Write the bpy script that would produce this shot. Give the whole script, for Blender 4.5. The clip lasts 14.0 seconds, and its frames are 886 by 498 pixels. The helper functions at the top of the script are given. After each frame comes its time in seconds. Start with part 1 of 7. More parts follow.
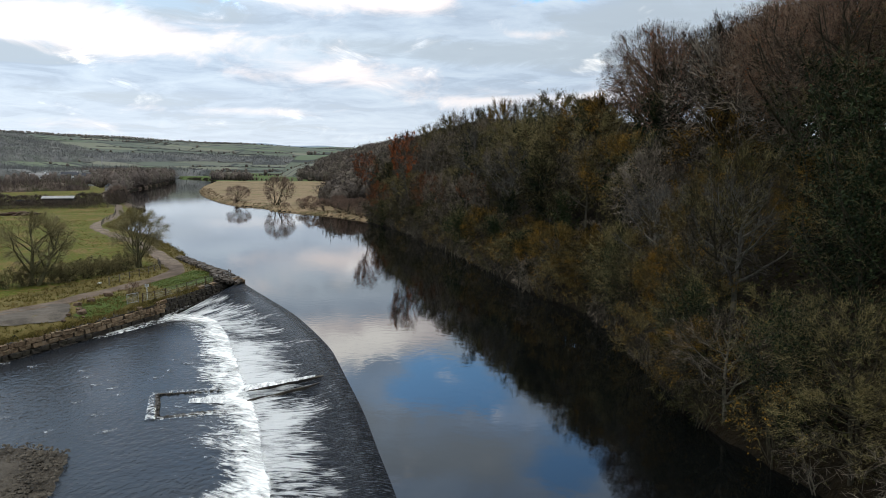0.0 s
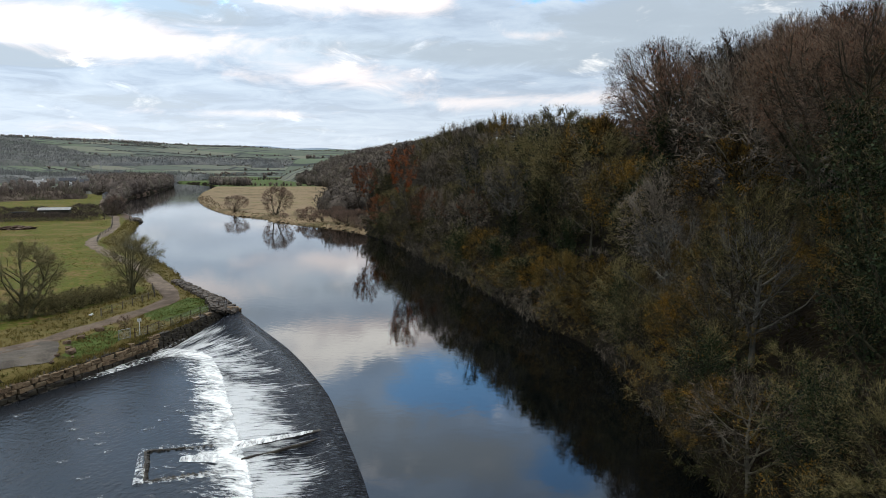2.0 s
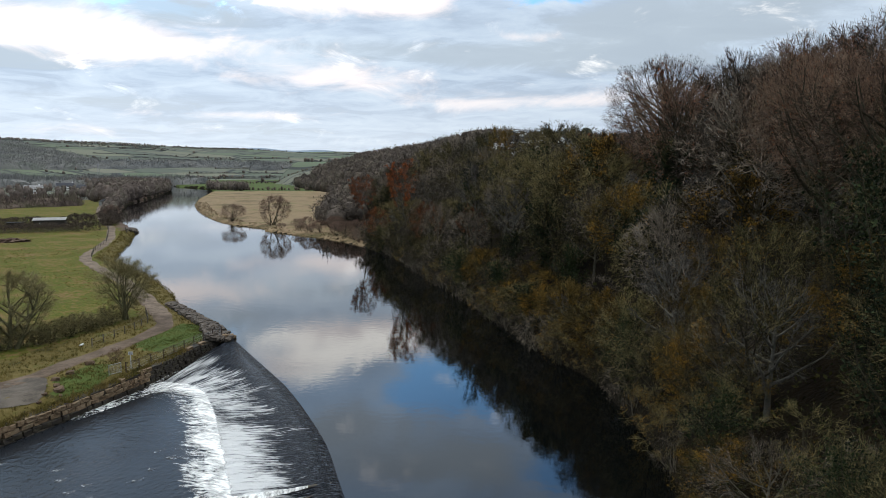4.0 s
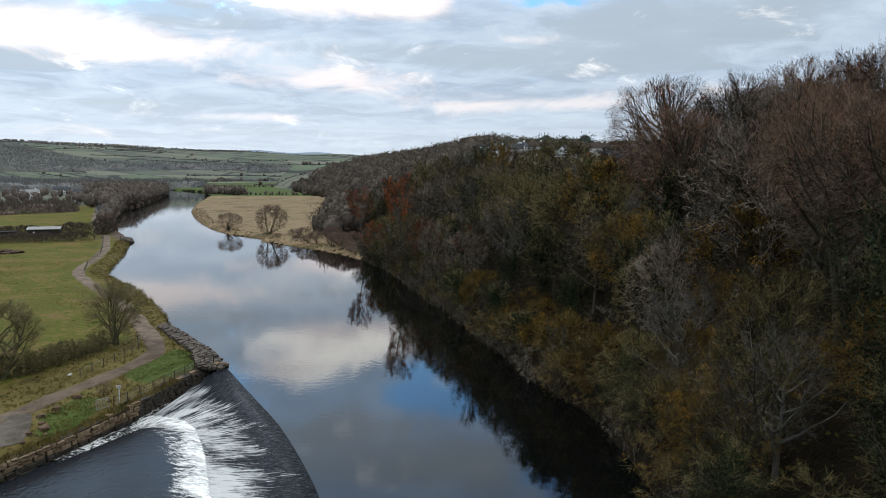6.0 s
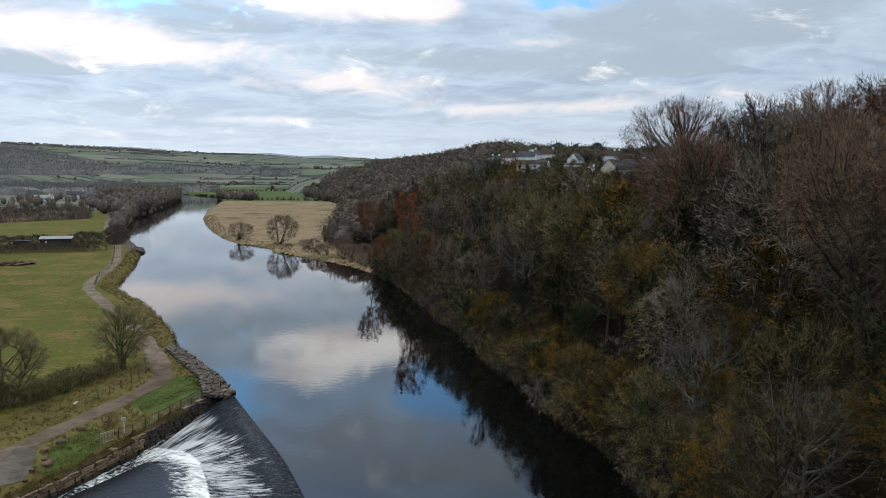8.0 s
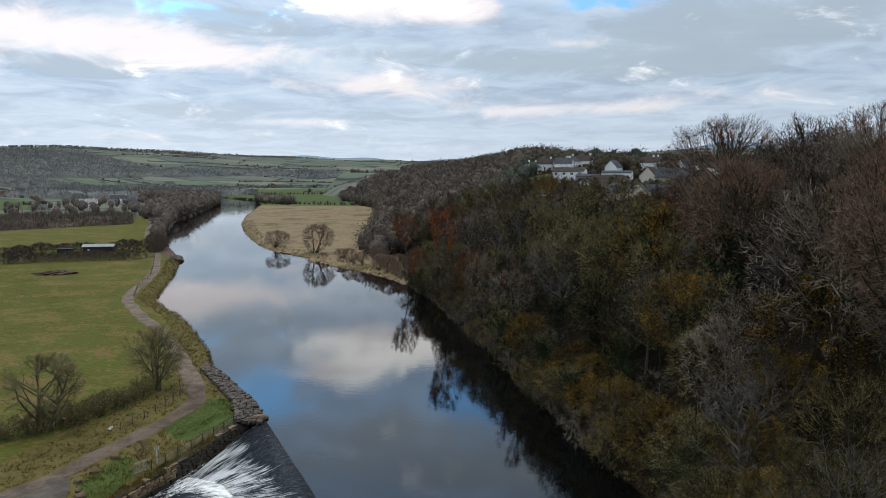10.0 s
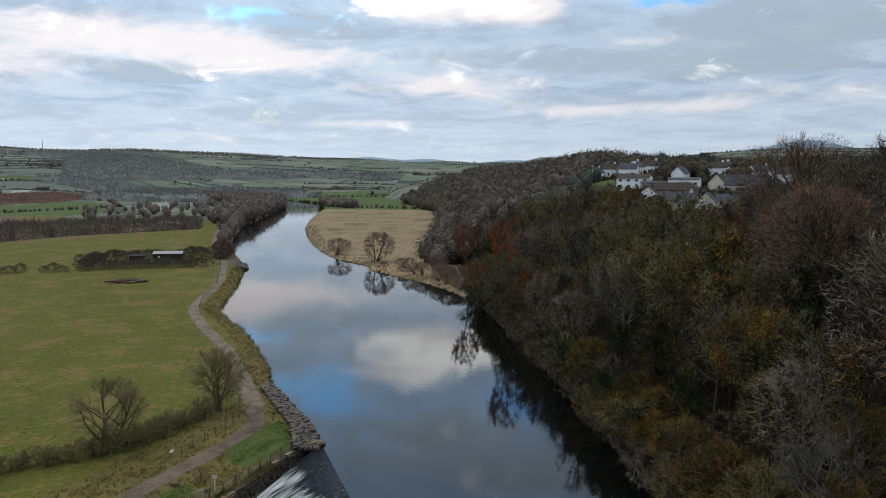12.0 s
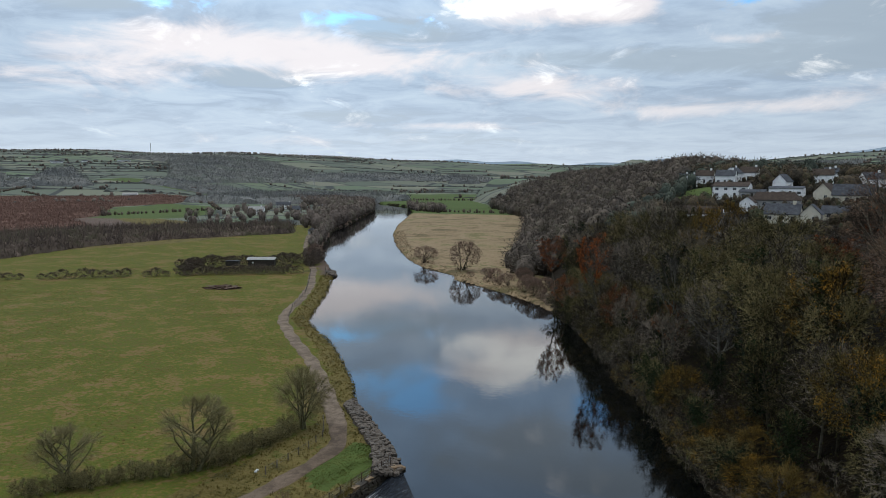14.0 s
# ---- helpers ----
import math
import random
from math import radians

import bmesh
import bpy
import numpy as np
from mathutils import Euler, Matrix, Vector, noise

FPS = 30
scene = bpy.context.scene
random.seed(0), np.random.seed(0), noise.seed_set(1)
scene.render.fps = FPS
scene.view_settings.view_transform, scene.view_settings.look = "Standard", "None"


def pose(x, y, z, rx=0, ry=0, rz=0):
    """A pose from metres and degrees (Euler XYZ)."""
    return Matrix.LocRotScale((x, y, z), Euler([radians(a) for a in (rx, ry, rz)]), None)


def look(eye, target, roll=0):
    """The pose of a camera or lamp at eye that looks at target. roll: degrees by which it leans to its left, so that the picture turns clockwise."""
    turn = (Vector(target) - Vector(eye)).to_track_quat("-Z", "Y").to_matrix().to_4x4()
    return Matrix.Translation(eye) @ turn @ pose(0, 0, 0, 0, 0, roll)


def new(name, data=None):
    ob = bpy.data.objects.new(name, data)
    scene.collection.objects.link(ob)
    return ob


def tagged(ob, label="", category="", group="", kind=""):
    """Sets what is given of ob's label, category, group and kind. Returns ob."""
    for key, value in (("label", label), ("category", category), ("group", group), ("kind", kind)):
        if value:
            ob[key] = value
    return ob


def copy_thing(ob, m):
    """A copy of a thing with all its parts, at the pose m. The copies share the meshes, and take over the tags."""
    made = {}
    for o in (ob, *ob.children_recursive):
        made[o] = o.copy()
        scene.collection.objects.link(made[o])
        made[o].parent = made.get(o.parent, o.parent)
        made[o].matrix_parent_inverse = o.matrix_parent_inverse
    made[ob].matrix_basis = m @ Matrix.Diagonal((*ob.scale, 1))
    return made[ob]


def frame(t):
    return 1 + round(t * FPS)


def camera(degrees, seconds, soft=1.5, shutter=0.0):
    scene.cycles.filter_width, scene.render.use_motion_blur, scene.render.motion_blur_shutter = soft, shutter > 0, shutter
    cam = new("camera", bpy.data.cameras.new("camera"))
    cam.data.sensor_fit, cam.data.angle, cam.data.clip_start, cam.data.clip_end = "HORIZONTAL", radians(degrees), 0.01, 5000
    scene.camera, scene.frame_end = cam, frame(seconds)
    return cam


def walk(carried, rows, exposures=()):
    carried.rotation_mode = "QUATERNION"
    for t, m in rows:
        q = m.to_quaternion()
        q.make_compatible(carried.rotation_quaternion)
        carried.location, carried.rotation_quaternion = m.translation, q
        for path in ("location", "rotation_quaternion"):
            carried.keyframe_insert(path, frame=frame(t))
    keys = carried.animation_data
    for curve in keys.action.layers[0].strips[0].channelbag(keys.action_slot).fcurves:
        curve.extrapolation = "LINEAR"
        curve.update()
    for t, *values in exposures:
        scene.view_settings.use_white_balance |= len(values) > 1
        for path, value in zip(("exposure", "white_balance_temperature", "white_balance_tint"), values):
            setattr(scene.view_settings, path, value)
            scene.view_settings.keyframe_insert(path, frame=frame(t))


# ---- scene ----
PATH = [
    (0, (1.11, -0.601, 15.331), (0.994, 1.383, 15.11), 0.2),
    (0.5, (1.031, 0.13, 16.107), (0.914, 2.114, 15.888), 0.2),
    (1, (0.94, 0.859, 16.876), (0.824, 2.843, 16.656), 0.0),
    (1.5, (0.835, 1.577, 17.631), (0.719, 3.562, 17.413), -0.0),
    (2, (0.713, 2.27, 18.366), (0.598, 4.255, 18.148), -0.1),
    (2.5, (0.584, 2.931, 19.077), (0.471, 4.916, 18.86), -0.1),
    (3, (0.485, 3.55, 19.784), (0.374, 5.535, 19.568), -0.2),
    (5.5, (0.378, 6.425, 23.346), (0.271, 8.411, 23.136), -0.1),
    (6, (0.387, 6.928, 24.047), (0.282, 8.914, 23.839), -0.0),
    (6.5, (0.409, 7.38, 24.737), (0.305, 9.366, 24.531), -0.0),
    (7, (0.428, 7.803, 25.42), (0.319, 9.789, 25.215), 0.1),
    (7.5, (0.44, 8.229, 26.108), (0.319, 10.215, 25.906), 0.1),
    (10, (0.424, 10.523, 29.602), (0.19, 12.499, 29.406), 0.1),
    (10.5, (0.436, 11.022, 30.342), (0.163, 12.994, 30.147), 0.0),
    (11, (0.457, 11.551, 31.101), (0.14, 13.516, 30.905), -0.0),
    (11.5, (0.465, 12.073, 31.844), (0.106, 14.031, 31.649), 0.0),
    (12, (0.462, 12.576, 32.56), (0.061, 14.526, 32.366), -0.0),
    (12.5, (0.453, 13.062, 33.252), (0.001, 15.001, 33.058), -0.1),
    (13, (0.444, 13.546, 33.929), (-0.069, 15.47, 33.736), -0.1),
    (13.5, (0.427, 14.028, 34.599), (-0.146, 15.934, 34.409), -0.0),
    (14, (0.415, 14.505, 35.261), (-0.218, 16.393, 35.072), 0.1),
]
cam = camera(62.8, 14.0, soft=0.65)
walk(cam, [(t, look(eye, target, roll)) for t, eye, target, roll in PATH], [(0, 0.0, 6500, 10), (3, 0.0, 6450, 10), (7.5, -0.1, 6350, 9.5), (10.5, -0.2, 6250, 9), (14, -0.3, 6200, 8.5)])

# ---- world and light ----
world = bpy.data.worlds.new("overcast_sky")
scene.world = world
world.use_nodes = True
wn, wl = world.node_tree.nodes, world.node_tree.links
wn.clear()


def wnode(kind, **values):
    n = wn.new(kind)
    for k, v in values.items():
        n.inputs[k].default_value = v
    return n


def wmath(op, a, b=None, clamp=False):
    n = wn.new("ShaderNodeMath")
    n.operation, n.use_clamp = op, clamp
    for i, v in enumerate((a, b)):
        if v is None:
            continue
        if isinstance(v, (int, float)):
            n.inputs[i].default_value = v
        else:
            wl.new(v, n.inputs[i])
    return n.outputs[0]


def wramp(fac, stops):
    n = wn.new("ShaderNodeValToRGB")
    e = n.color_ramp.elements
    while len(e) < len(stops):
        e.new(0.5)
    for el, (p, c) in zip(e, stops):
        el.position = p
        el.color = (*c, 1) if len(c) == 3 else c
    wl.new(fac, n.inputs[0])
    return n.outputs[0]


def wmix(fac, a, b):
    n = wn.new("ShaderNodeMix")
    n.data_type = "RGBA"
    wl.new(fac, n.inputs["Factor"])
    for key, v in (("A", a), ("B", b)):
        sock = [s for s in n.inputs if s.name == key and s.type == "RGBA"][0]
        if isinstance(v, tuple):
            sock.default_value = (*v, 1)
        else:
            wl.new(v, sock)
    return [s for s in n.outputs if s.type == "RGBA"][0]


SUN_AZ, SUN_EL = -55.0, 40.0  # degrees clockwise from +y, and above the horizon
sky = wn.new("ShaderNodeTexSky")
sky.sky_type, sky.sun_disc = "NISHITA", False
sky.sun_elevation, sky.sun_rotation = radians(SUN_EL), radians(SUN_AZ)
sky.dust_density, sky.ozone_density = 1.0, 2.0
sky_scaled = wn.new("ShaderNodeVectorMath")
sky_scaled.operation = "SCALE"
sky_scaled.inputs["Scale"].default_value = 0.15
sky_tint = wn.new("ShaderNodeVectorMath")
sky_tint.operation = "MULTIPLY"
sky_tint.inputs[1].default_value = (0.62, 1.08, 1.36)
wl.new(sky.outputs[0], sky_tint.inputs[0])
wl.new(sky_tint.outputs[0], sky_scaled.inputs[0])

coords = wn.new("ShaderNodeTexCoord")
sep = wn.new("ShaderNodeSeparateXYZ")
wl.new(coords.outputs["Generated"], sep.inputs[0])
up = wmath("ADD", wmath("MAXIMUM", sep.outputs["Z"], 0.0), 0.10)
flat = wn.new("ShaderNodeCombineXYZ")
wl.new(wmath("DIVIDE", sep.outputs["X"], up), flat.inputs[0])
wl.new(wmath("DIVIDE", sep.outputs["Y"], up), flat.inputs[1])


def cloud_noise(scale, detail, rough, distortion, shift, stretch=(1, 1, 1)):
    m = wn.new("ShaderNodeMapping")
    m.inputs["Location"].default_value, m.inputs["Scale"].default_value = shift, stretch
    wl.new(flat.outputs[0], m.inputs[0])
    n = wnode("ShaderNodeTexNoise", Scale=scale, Detail=detail, Roughness=rough, Distortion=distortion)
    wl.new(m.outputs[0], n.inputs["Vector"])
    return n.outputs["Fac"]


wisp = cloud_noise(2.3, 10, 0.60, 0.5, (1.3, 5.2, 9), (1.0, 1.0, 1))
azimuth = wmath("MULTIPLY", wmath("ARCTAN2", sep.outputs["X"], sep.outputs["Y"]), 57.2958)
elevation = wmath("MULTIPLY", wmath("ARCSINE", sep.outputs["Z"]), 57.2958)
bearing = wn.new("ShaderNodeCombineXYZ")
wl.new(wmath("MULTIPLY", azimuth, 0.16), bearing.inputs[0])
wl.new(wmath("MULTIPLY", elevation, 0.42), bearing.inputs[1])
break_node = wnode("ShaderNodeTexNoise", Scale=1.0, Detail=9, Roughness=0.62, Distortion=0.6)
wl.new(bearing.outputs[0], break_node.inputs["Vector"])
break_up = break_node.outputs["Fac"]


def banks(rows):
    """The summed weight of oval banks of cloud: azimuth, elevation, half width and half height in degrees, strength."""
    total = None
    for az, el, wide, high, force in rows:
        dx = wmath("POWER", wmath("ABSOLUTE", wmath("DIVIDE", wmath("SUBTRACT", azimuth, az), wide)), 2.0)
        dy = wmath("POWER", wmath("ABSOLUTE", wmath("DIVIDE", wmath("SUBTRACT", elevation, el), high)), 2.0)
        one = wmath("MULTIPLY", wmath("POWER", 2.718, wmath("MULTIPLY", wmath("ADD", dx, dy), -1.0)), force)
        total = one if total is None else wmath("ADD", total, one)
    return total


def ragged(weight, source, amount, lo, hi):
    v = wmath("ADD", weight, wmath("MULTIPLY", wmath("SUBTRACT", source, 0.5), amount))
    m = wn.new("ShaderNodeMapRange")
    m.interpolation_type = "SMOOTHSTEP"
    wl.new(v, m.inputs["Value"])
    m.inputs["From Min"].default_value, m.inputs["From Max"].default_value = lo, hi
    return m.outputs[0]


WHITE = [(-33, 10.0, 9, 1.6, 1.0), (-23, 9.0, 9, 1.2, 0.9), (-12, 7.0, 8, 1.0, 0.9), (-2, 5.2, 7, 0.8, 0.6), (-6, 12.8, 4.5, 1.3, 1.3), (3.5, 10.0, 2.2, 0.5, 0.8),
         (-13, 12.9, 4.5, 1.5, 1.1), (-19, 4.2, 7, 0.35, 0.7), (-30, 3.0, 9, 0.5, 0.5), (6, 5.2, 7, 0.6, 0.6), (-45, 8, 9, 2.4, 0.7), (14, 6.0, 7, 0.7, 0.5), (-15, 15.2, 4, 1.1, 0.7)]
BLUE = [(5, 13.0, 5.5, 1.0, 0.8), (-3.5, 17.2, 5, 2.3, 1.5), (-23, 11.6, 5, 1.5, 0.55), (-38, 13.2, 7, 1.2, 0.6), (6.5, 22.5, 4, 2.5, 1.2), (-21.5, 16.5, 4, 2.0, 1.3), (-25.5, 12.0, 3.5, 0.8, 0.5), (-30, 27, 9, 3, 0.7), (-8, 30, 7, 3, 0.7)]
GREY = [(-23, 11.3, 5, 0.9, 1.0), (-11, 9.2, 8, 1.1, 0.75), (2, 8.6, 8, 1.0, 0.8), (10, 9.8, 8, 1.8, 0.85), (12, 8.0, 4, 0.5, 1.0), (-32, 7.9, 5, 0.8, 0.8), (-18, 3.2, 9, 0.6, 0.55), (-44.5, 12.3, 3.5, 0.6, 1.0),
        (-8, 19.5, 4.5, 1.8, 0.8), (-3, 22.8, 6, 1.5, 0.95), (-14, 21, 6, 2.5, 0.7), (-28, 5.0, 7, 0.6, 0.6), (8, 18.5, 6, 2.5, 0.7), (20, 11, 8, 2.5, 0.8), (-36, 20, 7, 3, 0.7), (-20, 14.4, 5, 1.2, 0.4)]
base_cloud = wramp(wisp, [(0.36, (0.64, 0.75, 0.86)), (0.50, (0.55, 0.66, 0.79)), (0.62, (0.45, 0.55, 0.68))])
clearing = wn.new("ShaderNodeMapRange")
clearing.interpolation_type = "SMOOTHSTEP"
wl.new(elevation, clearing.inputs["Value"])
clearing.inputs["From Min"].default_value, clearing.inputs["From Max"].default_value = 11.5, 17.0
clearing.inputs["To Max"].default_value = 0.22
base_cloud = wmix(clearing.outputs[0], base_cloud, sky_scaled.outputs[0])
sheet = wmix(wmath("MULTIPLY", ragged(banks(BLUE), break_up, 2.8, 0.28, 0.85), 0.82), base_cloud, sky_scaled.outputs[0])
sheet = wmix(wmath("MULTIPLY", ragged(banks(GREY), wisp, 2.6, 0.20, 0.85), 0.85), sheet, (0.49, 0.575, 0.655))
sheet = wmix(wmath("MULTIPLY", ragged(banks(WHITE), break_up, 2.6, 0.20, 1.10), 0.88), sheet, (1.05, 0.965, 0.945))
# the sunlit banks that the river mirrors
BRIGHT = [(-11.5, 13.9, 4.5, 1.5, 1.0), (-16.0, 12.9, 3.0, 0.9, 0.7), (-7.5, 13.0, 3.0, 0.9, 0.6), (-13.5, 15.8, 2.5, 0.8, 0.6)]
sheet = wmix(wmath("MULTIPLY", ragged(banks(BRIGHT), break_up, 3.4, 0.25, 1.15), 0.9), sheet, (1.6, 1.57, 1.49))
low = wramp(sep.outputs["Z"], [(0.0, (1, 1, 1)), (0.04, (0.8, 0.8, 0.8)), (0.12, (0, 0, 0))])
whole = wmix(wmath("MULTIPLY", low, 0.6), sheet, (0.78, 0.84, 0.90))
toward = wn.new("ShaderNodeVectorMath")
toward.operation = "DOT_PRODUCT"
toward.inputs[1].default_value = (-0.52, 0.82, 0.24)
wl.new(coords.outputs["Generated"], toward.inputs[0])
glow = wmath("POWER", wmath("MAXIMUM", toward.outputs["Value"], 0.0), 6.0)
lift = wn.new("ShaderNodeVectorMath")
lift.operation = "SCALE"
wl.new(whole, lift.inputs[0])
# an overcast sky is brightest overhead
overhead = wn.new("ShaderNodeMapRange")
wl.new(sep.outputs["Z"], overhead.inputs["Value"])
overhead.inputs["From Min"].default_value, overhead.inputs["From Max"].default_value = 0.42, 0.95
overhead.inputs["To Max"].default_value = 1.0
higher = wn.new("ShaderNodeMapRange")
higher.interpolation_type = "SMOOTHSTEP"
wl.new(sep.outputs["Z"], higher.inputs["Value"])
higher.inputs["From Min"].default_value, higher.inputs["From Max"].default_value = 0.17, 0.34
higher.inputs["To Max"].default_value = 0.22
wl.new(wmath("ADD", wmath("ADD", wmath("MULTIPLY", glow, 0.22), 0.97), higher.outputs[0]), lift.inputs["Scale"])
dome = wn.new("ShaderNodeMix")
dome.data_type = "RGBA"
wl.new(overhead.outputs[0], dome.inputs["Factor"])
dome_in = [k for k in dome.inputs if k.type == "RGBA"]
wl.new(lift.outputs[0], dome_in[0])
dome_in[1].default_value = (2.15, 2.23, 2.28, 1)
back = wn.new("ShaderNodeBackground")
wl.new([k for k in dome.outputs if k.type == "RGBA"][0], back.inputs["Color"])
back.inputs["Strength"].default_value = 1.0
wout = wn.new("ShaderNodeOutputWorld")
wl.new(back.outputs[0], wout.inputs["Surface"])

sun_data = bpy.data.lights.new("sun", "SUN")
sun_data.energy, sun_data.angle, sun_data.color = 0.8, radians(14), (1.0, 0.93, 0.82)
sun = new("sun", sun_data)
sun.matrix_world = look((0, 0, 300), (-math.sin(radians(SUN_AZ)) * 100, -math.cos(radians(SUN_AZ)) * 100, 300 - 100 * math.tan(radians(SUN_EL))))
scene.view_settings.exposure = 0.0

# ---- materials ----
def material(name, colors, scale=1.0, rough=0.85, bump=0.3, bump_scale=8.0, vary=0.0, island=0.0, coord="Object", spec=0.3, metal=0.0, detail=6.0, dist=0.05, stretch=(1, 1, 1), contrast=1.0, grain=0.62):
    """Noise-mottled surface: a broad stain and a fine grain between the given colours, fine relief, and some spread from thing to thing."""
    m = bpy.data.materials.new(name)
    m.use_nodes = True
    nt = m.node_tree
    n, l = nt.nodes, nt.links
    n.clear()
    out = n.new("ShaderNodeOutputMaterial")
    p = n.new("ShaderNodeBsdfPrincipled")
    l.new(p.outputs[0], out.inputs["Surface"])
    p.inputs["Roughness"].default_value, p.inputs["Metallic"].default_value = rough, metal
    p.inputs["Specular IOR Level"].default_value = spec
    tc = n.new("ShaderNodeTexCoord")
    mp = n.new("ShaderNodeMapping")
    mp.inputs["Scale"].default_value = stretch
    l.new(tc.outputs[coord], mp.inputs[0])
    big = n.new("ShaderNodeTexNoise")
    big.inputs["Scale"].default_value, big.inputs["Detail"].default_value = scale, detail
    big.inputs["Roughness"].default_value = grain
    small = n.new("ShaderNodeTexNoise")
    small.inputs["Scale"].default_value, small.inputs["Detail"].default_value = bump_scale, 4
    l.new(mp.outputs[0], big.inputs["Vector"])
    l.new(mp.outputs[0], small.inputs["Vector"])
    both = n.new("ShaderNodeMath")
    both.operation = "MULTIPLY_ADD"
    l.new(small.outputs["Fac"], both.inputs[0])
    both.inputs[1].default_value = 0.7 * contrast
    sub = n.new("ShaderNodeMath")
    sub.operation = "MULTIPLY"
    l.new(big.outputs["Fac"], sub.inputs[0])
    sub.inputs[1].default_value = 1.6 * contrast
    l.new(sub.outputs[0], both.inputs[2])
    level = n.new("ShaderNodeMath")
    level.operation = "SUBTRACT"
    l.new(both.outputs[0], level.inputs[0])
    level.inputs[1].default_value = 1.15 * contrast - 0.5
    fac = level.outputs[0]
    for amount, kind in ((vary, "object"), (island, "island")):
        if amount:
            if kind == "object":
                src = n.new("ShaderNodeObjectInfo").outputs["Random"]
            else:
                src = n.new("ShaderNodeNewGeometry").outputs["Random Per Island"]
            a = n.new("ShaderNodeMath")
            a.operation = "SUBTRACT"
            l.new(src, a.inputs[0])
            a.inputs[1].default_value = 0.5
            b = n.new("ShaderNodeMath")
            b.operation = "MULTIPLY_ADD"
            l.new(a.outputs[0], b.inputs[0])
            b.inputs[1].default_value = amount
            l.new(fac, b.inputs[2])
            fac = b.outputs[0]
    r = n.new("ShaderNodeValToRGB")
    e = r.color_ramp.elements
    while len(e) < len(colors):
        e.new(0.5)
    for i, (el, c) in enumerate(zip(e, colors)):
        el.position = 0.18 + 0.64 * i / max(1, len(colors) - 1)
        el.color = (*c, 1)
    l.new(fac, r.inputs[0])
    l.new(r.outputs[0], p.inputs["Base Color"])
    if bump:
        bp = n.new("ShaderNodeBump")
        bp.inputs["Strength"].default_value, bp.inputs["Distance"].default_value = bump, dist
        l.new(small.outputs["Fac"], bp.inputs["Height"])
        l.new(bp.outputs[0], p.inputs["Normal"])
    return m


M = {}
M["grass"] = material("pasture_grass", [(0.1306, 0.0902, 0.036), (0.0994, 0.0856, 0.0202), (0.077, 0.081, 0.0135), (0.0559, 0.0763, 0.0113), (0.087, 0.0718, 0.0202)], 0.085, 0.95, 0.9, 1.6, detail=13, dist=0.4, grain=0.80, contrast=2.7, spec=0.05)
M["lawn"] = material("mown_bank_grass", [(0.0425, 0.0548, 0.0139), (0.0541, 0.0772, 0.0187), (0.0721, 0.09, 0.0232)], 0.4, 0.95, 0.5, 3.0, dist=0.1, spec=0.08)
M["rough"] = material("rough_verge", [(0.0389, 0.0352, 0.0125), (0.0848, 0.0672, 0.0195), (0.1167, 0.0897, 0.0314), (0.0601, 0.0672, 0.0139)], 0.3, 0.95, 0.8, 2.5, detail=9, dist=0.25, spec=0.08)
M["straw"] = material("straw_meadow", [(0.0866, 0.0698, 0.0323), (0.1675, 0.1183, 0.0666), (0.2138, 0.1531, 0.0906), (0.104, 0.0929, 0.0364)], 0.03, 0.95, 0.5, 0.8, detail=12, dist=0.3, grain=0.72, contrast=1.9, spec=0.08)
M["boulder"] = material("dark_boulder", [(0.042, 0.0266, 0.015), (0.09, 0.0551, 0.0315), (0.144, 0.095, 0.06)], 1.2, 0.9, 0.6, 8.0, vary=0.25)
# brown litter taken near black: the shade under the crowns is in the colour
M["litter"] = material("shaded_leaf_litter", [(0.0046, 0.0035, 0.002), (0.0101, 0.0071, 0.0035), (0.0139, 0.0091, 0.004)], 0.5, 0.95, 0.9, 3.0, dist=0.3, spec=0.08)
M["bed"] = material("river_bed", [(0.008, 0.008, 0.006), (0.02, 0.018, 0.012)], 0.5, 0.9, 0.5, 3.0, spec=0.0)
M["green"] = material("bright_far_grass", [(0.0432, 0.0612, 0.0158), (0.054, 0.0756, 0.0187), (0.054, 0.072, 0.0216)], 0.01, 0.95, 0.2, 0.5, dist=0.3, spec=0.08)
M["heath"] = material("brown_scrub", [(0.0423, 0.0267, 0.0169), (0.0702, 0.0414, 0.0271), (0.0844, 0.0541, 0.0332)], 0.03, 0.95, 0.8, 0.5, detail=10, dist=1.0)
M["gravel"] = material("gravel", [(0.021, 0.0165, 0.0105), (0.042, 0.033, 0.0225), (0.06, 0.0495, 0.036)], 0.8, 0.9, 0.9, 9.0, dist=0.08)
M["path"] = material("gravel_path", [(0.0628, 0.044, 0.0294), (0.0964, 0.0689, 0.0476), (0.1297, 0.0945, 0.0665)], 0.35, 0.9, 0.4, 9.0, dist=0.03, contrast=2.2, grain=0.75, spec=0.15)
M["pale_path"] = material("pale_gravel_path", [(0.0772, 0.0554, 0.0375), (0.1184, 0.0868, 0.0607), (0.1594, 0.119, 0.0847)], 0.35, 0.9, 0.4, 9.0, dist=0.03, contrast=2.2, grain=0.75, spec=0.15)
M["stone"] = material("wall_sandstone", [(0.0385, 0.0268, 0.0163), (0.1028, 0.0651, 0.0357), (0.1714, 0.1148, 0.065), (0.2056, 0.153, 0.0975)], 1.2, 0.85, 0.6, 8.0, vary=0.28)
M["pitch"] = material("pitching_stone", [(0.0342, 0.0279, 0.0221), (0.0732, 0.0582, 0.0442), (0.1172, 0.0953, 0.0751)], 1.2, 0.85, 0.6, 8.0, vary=0.25)
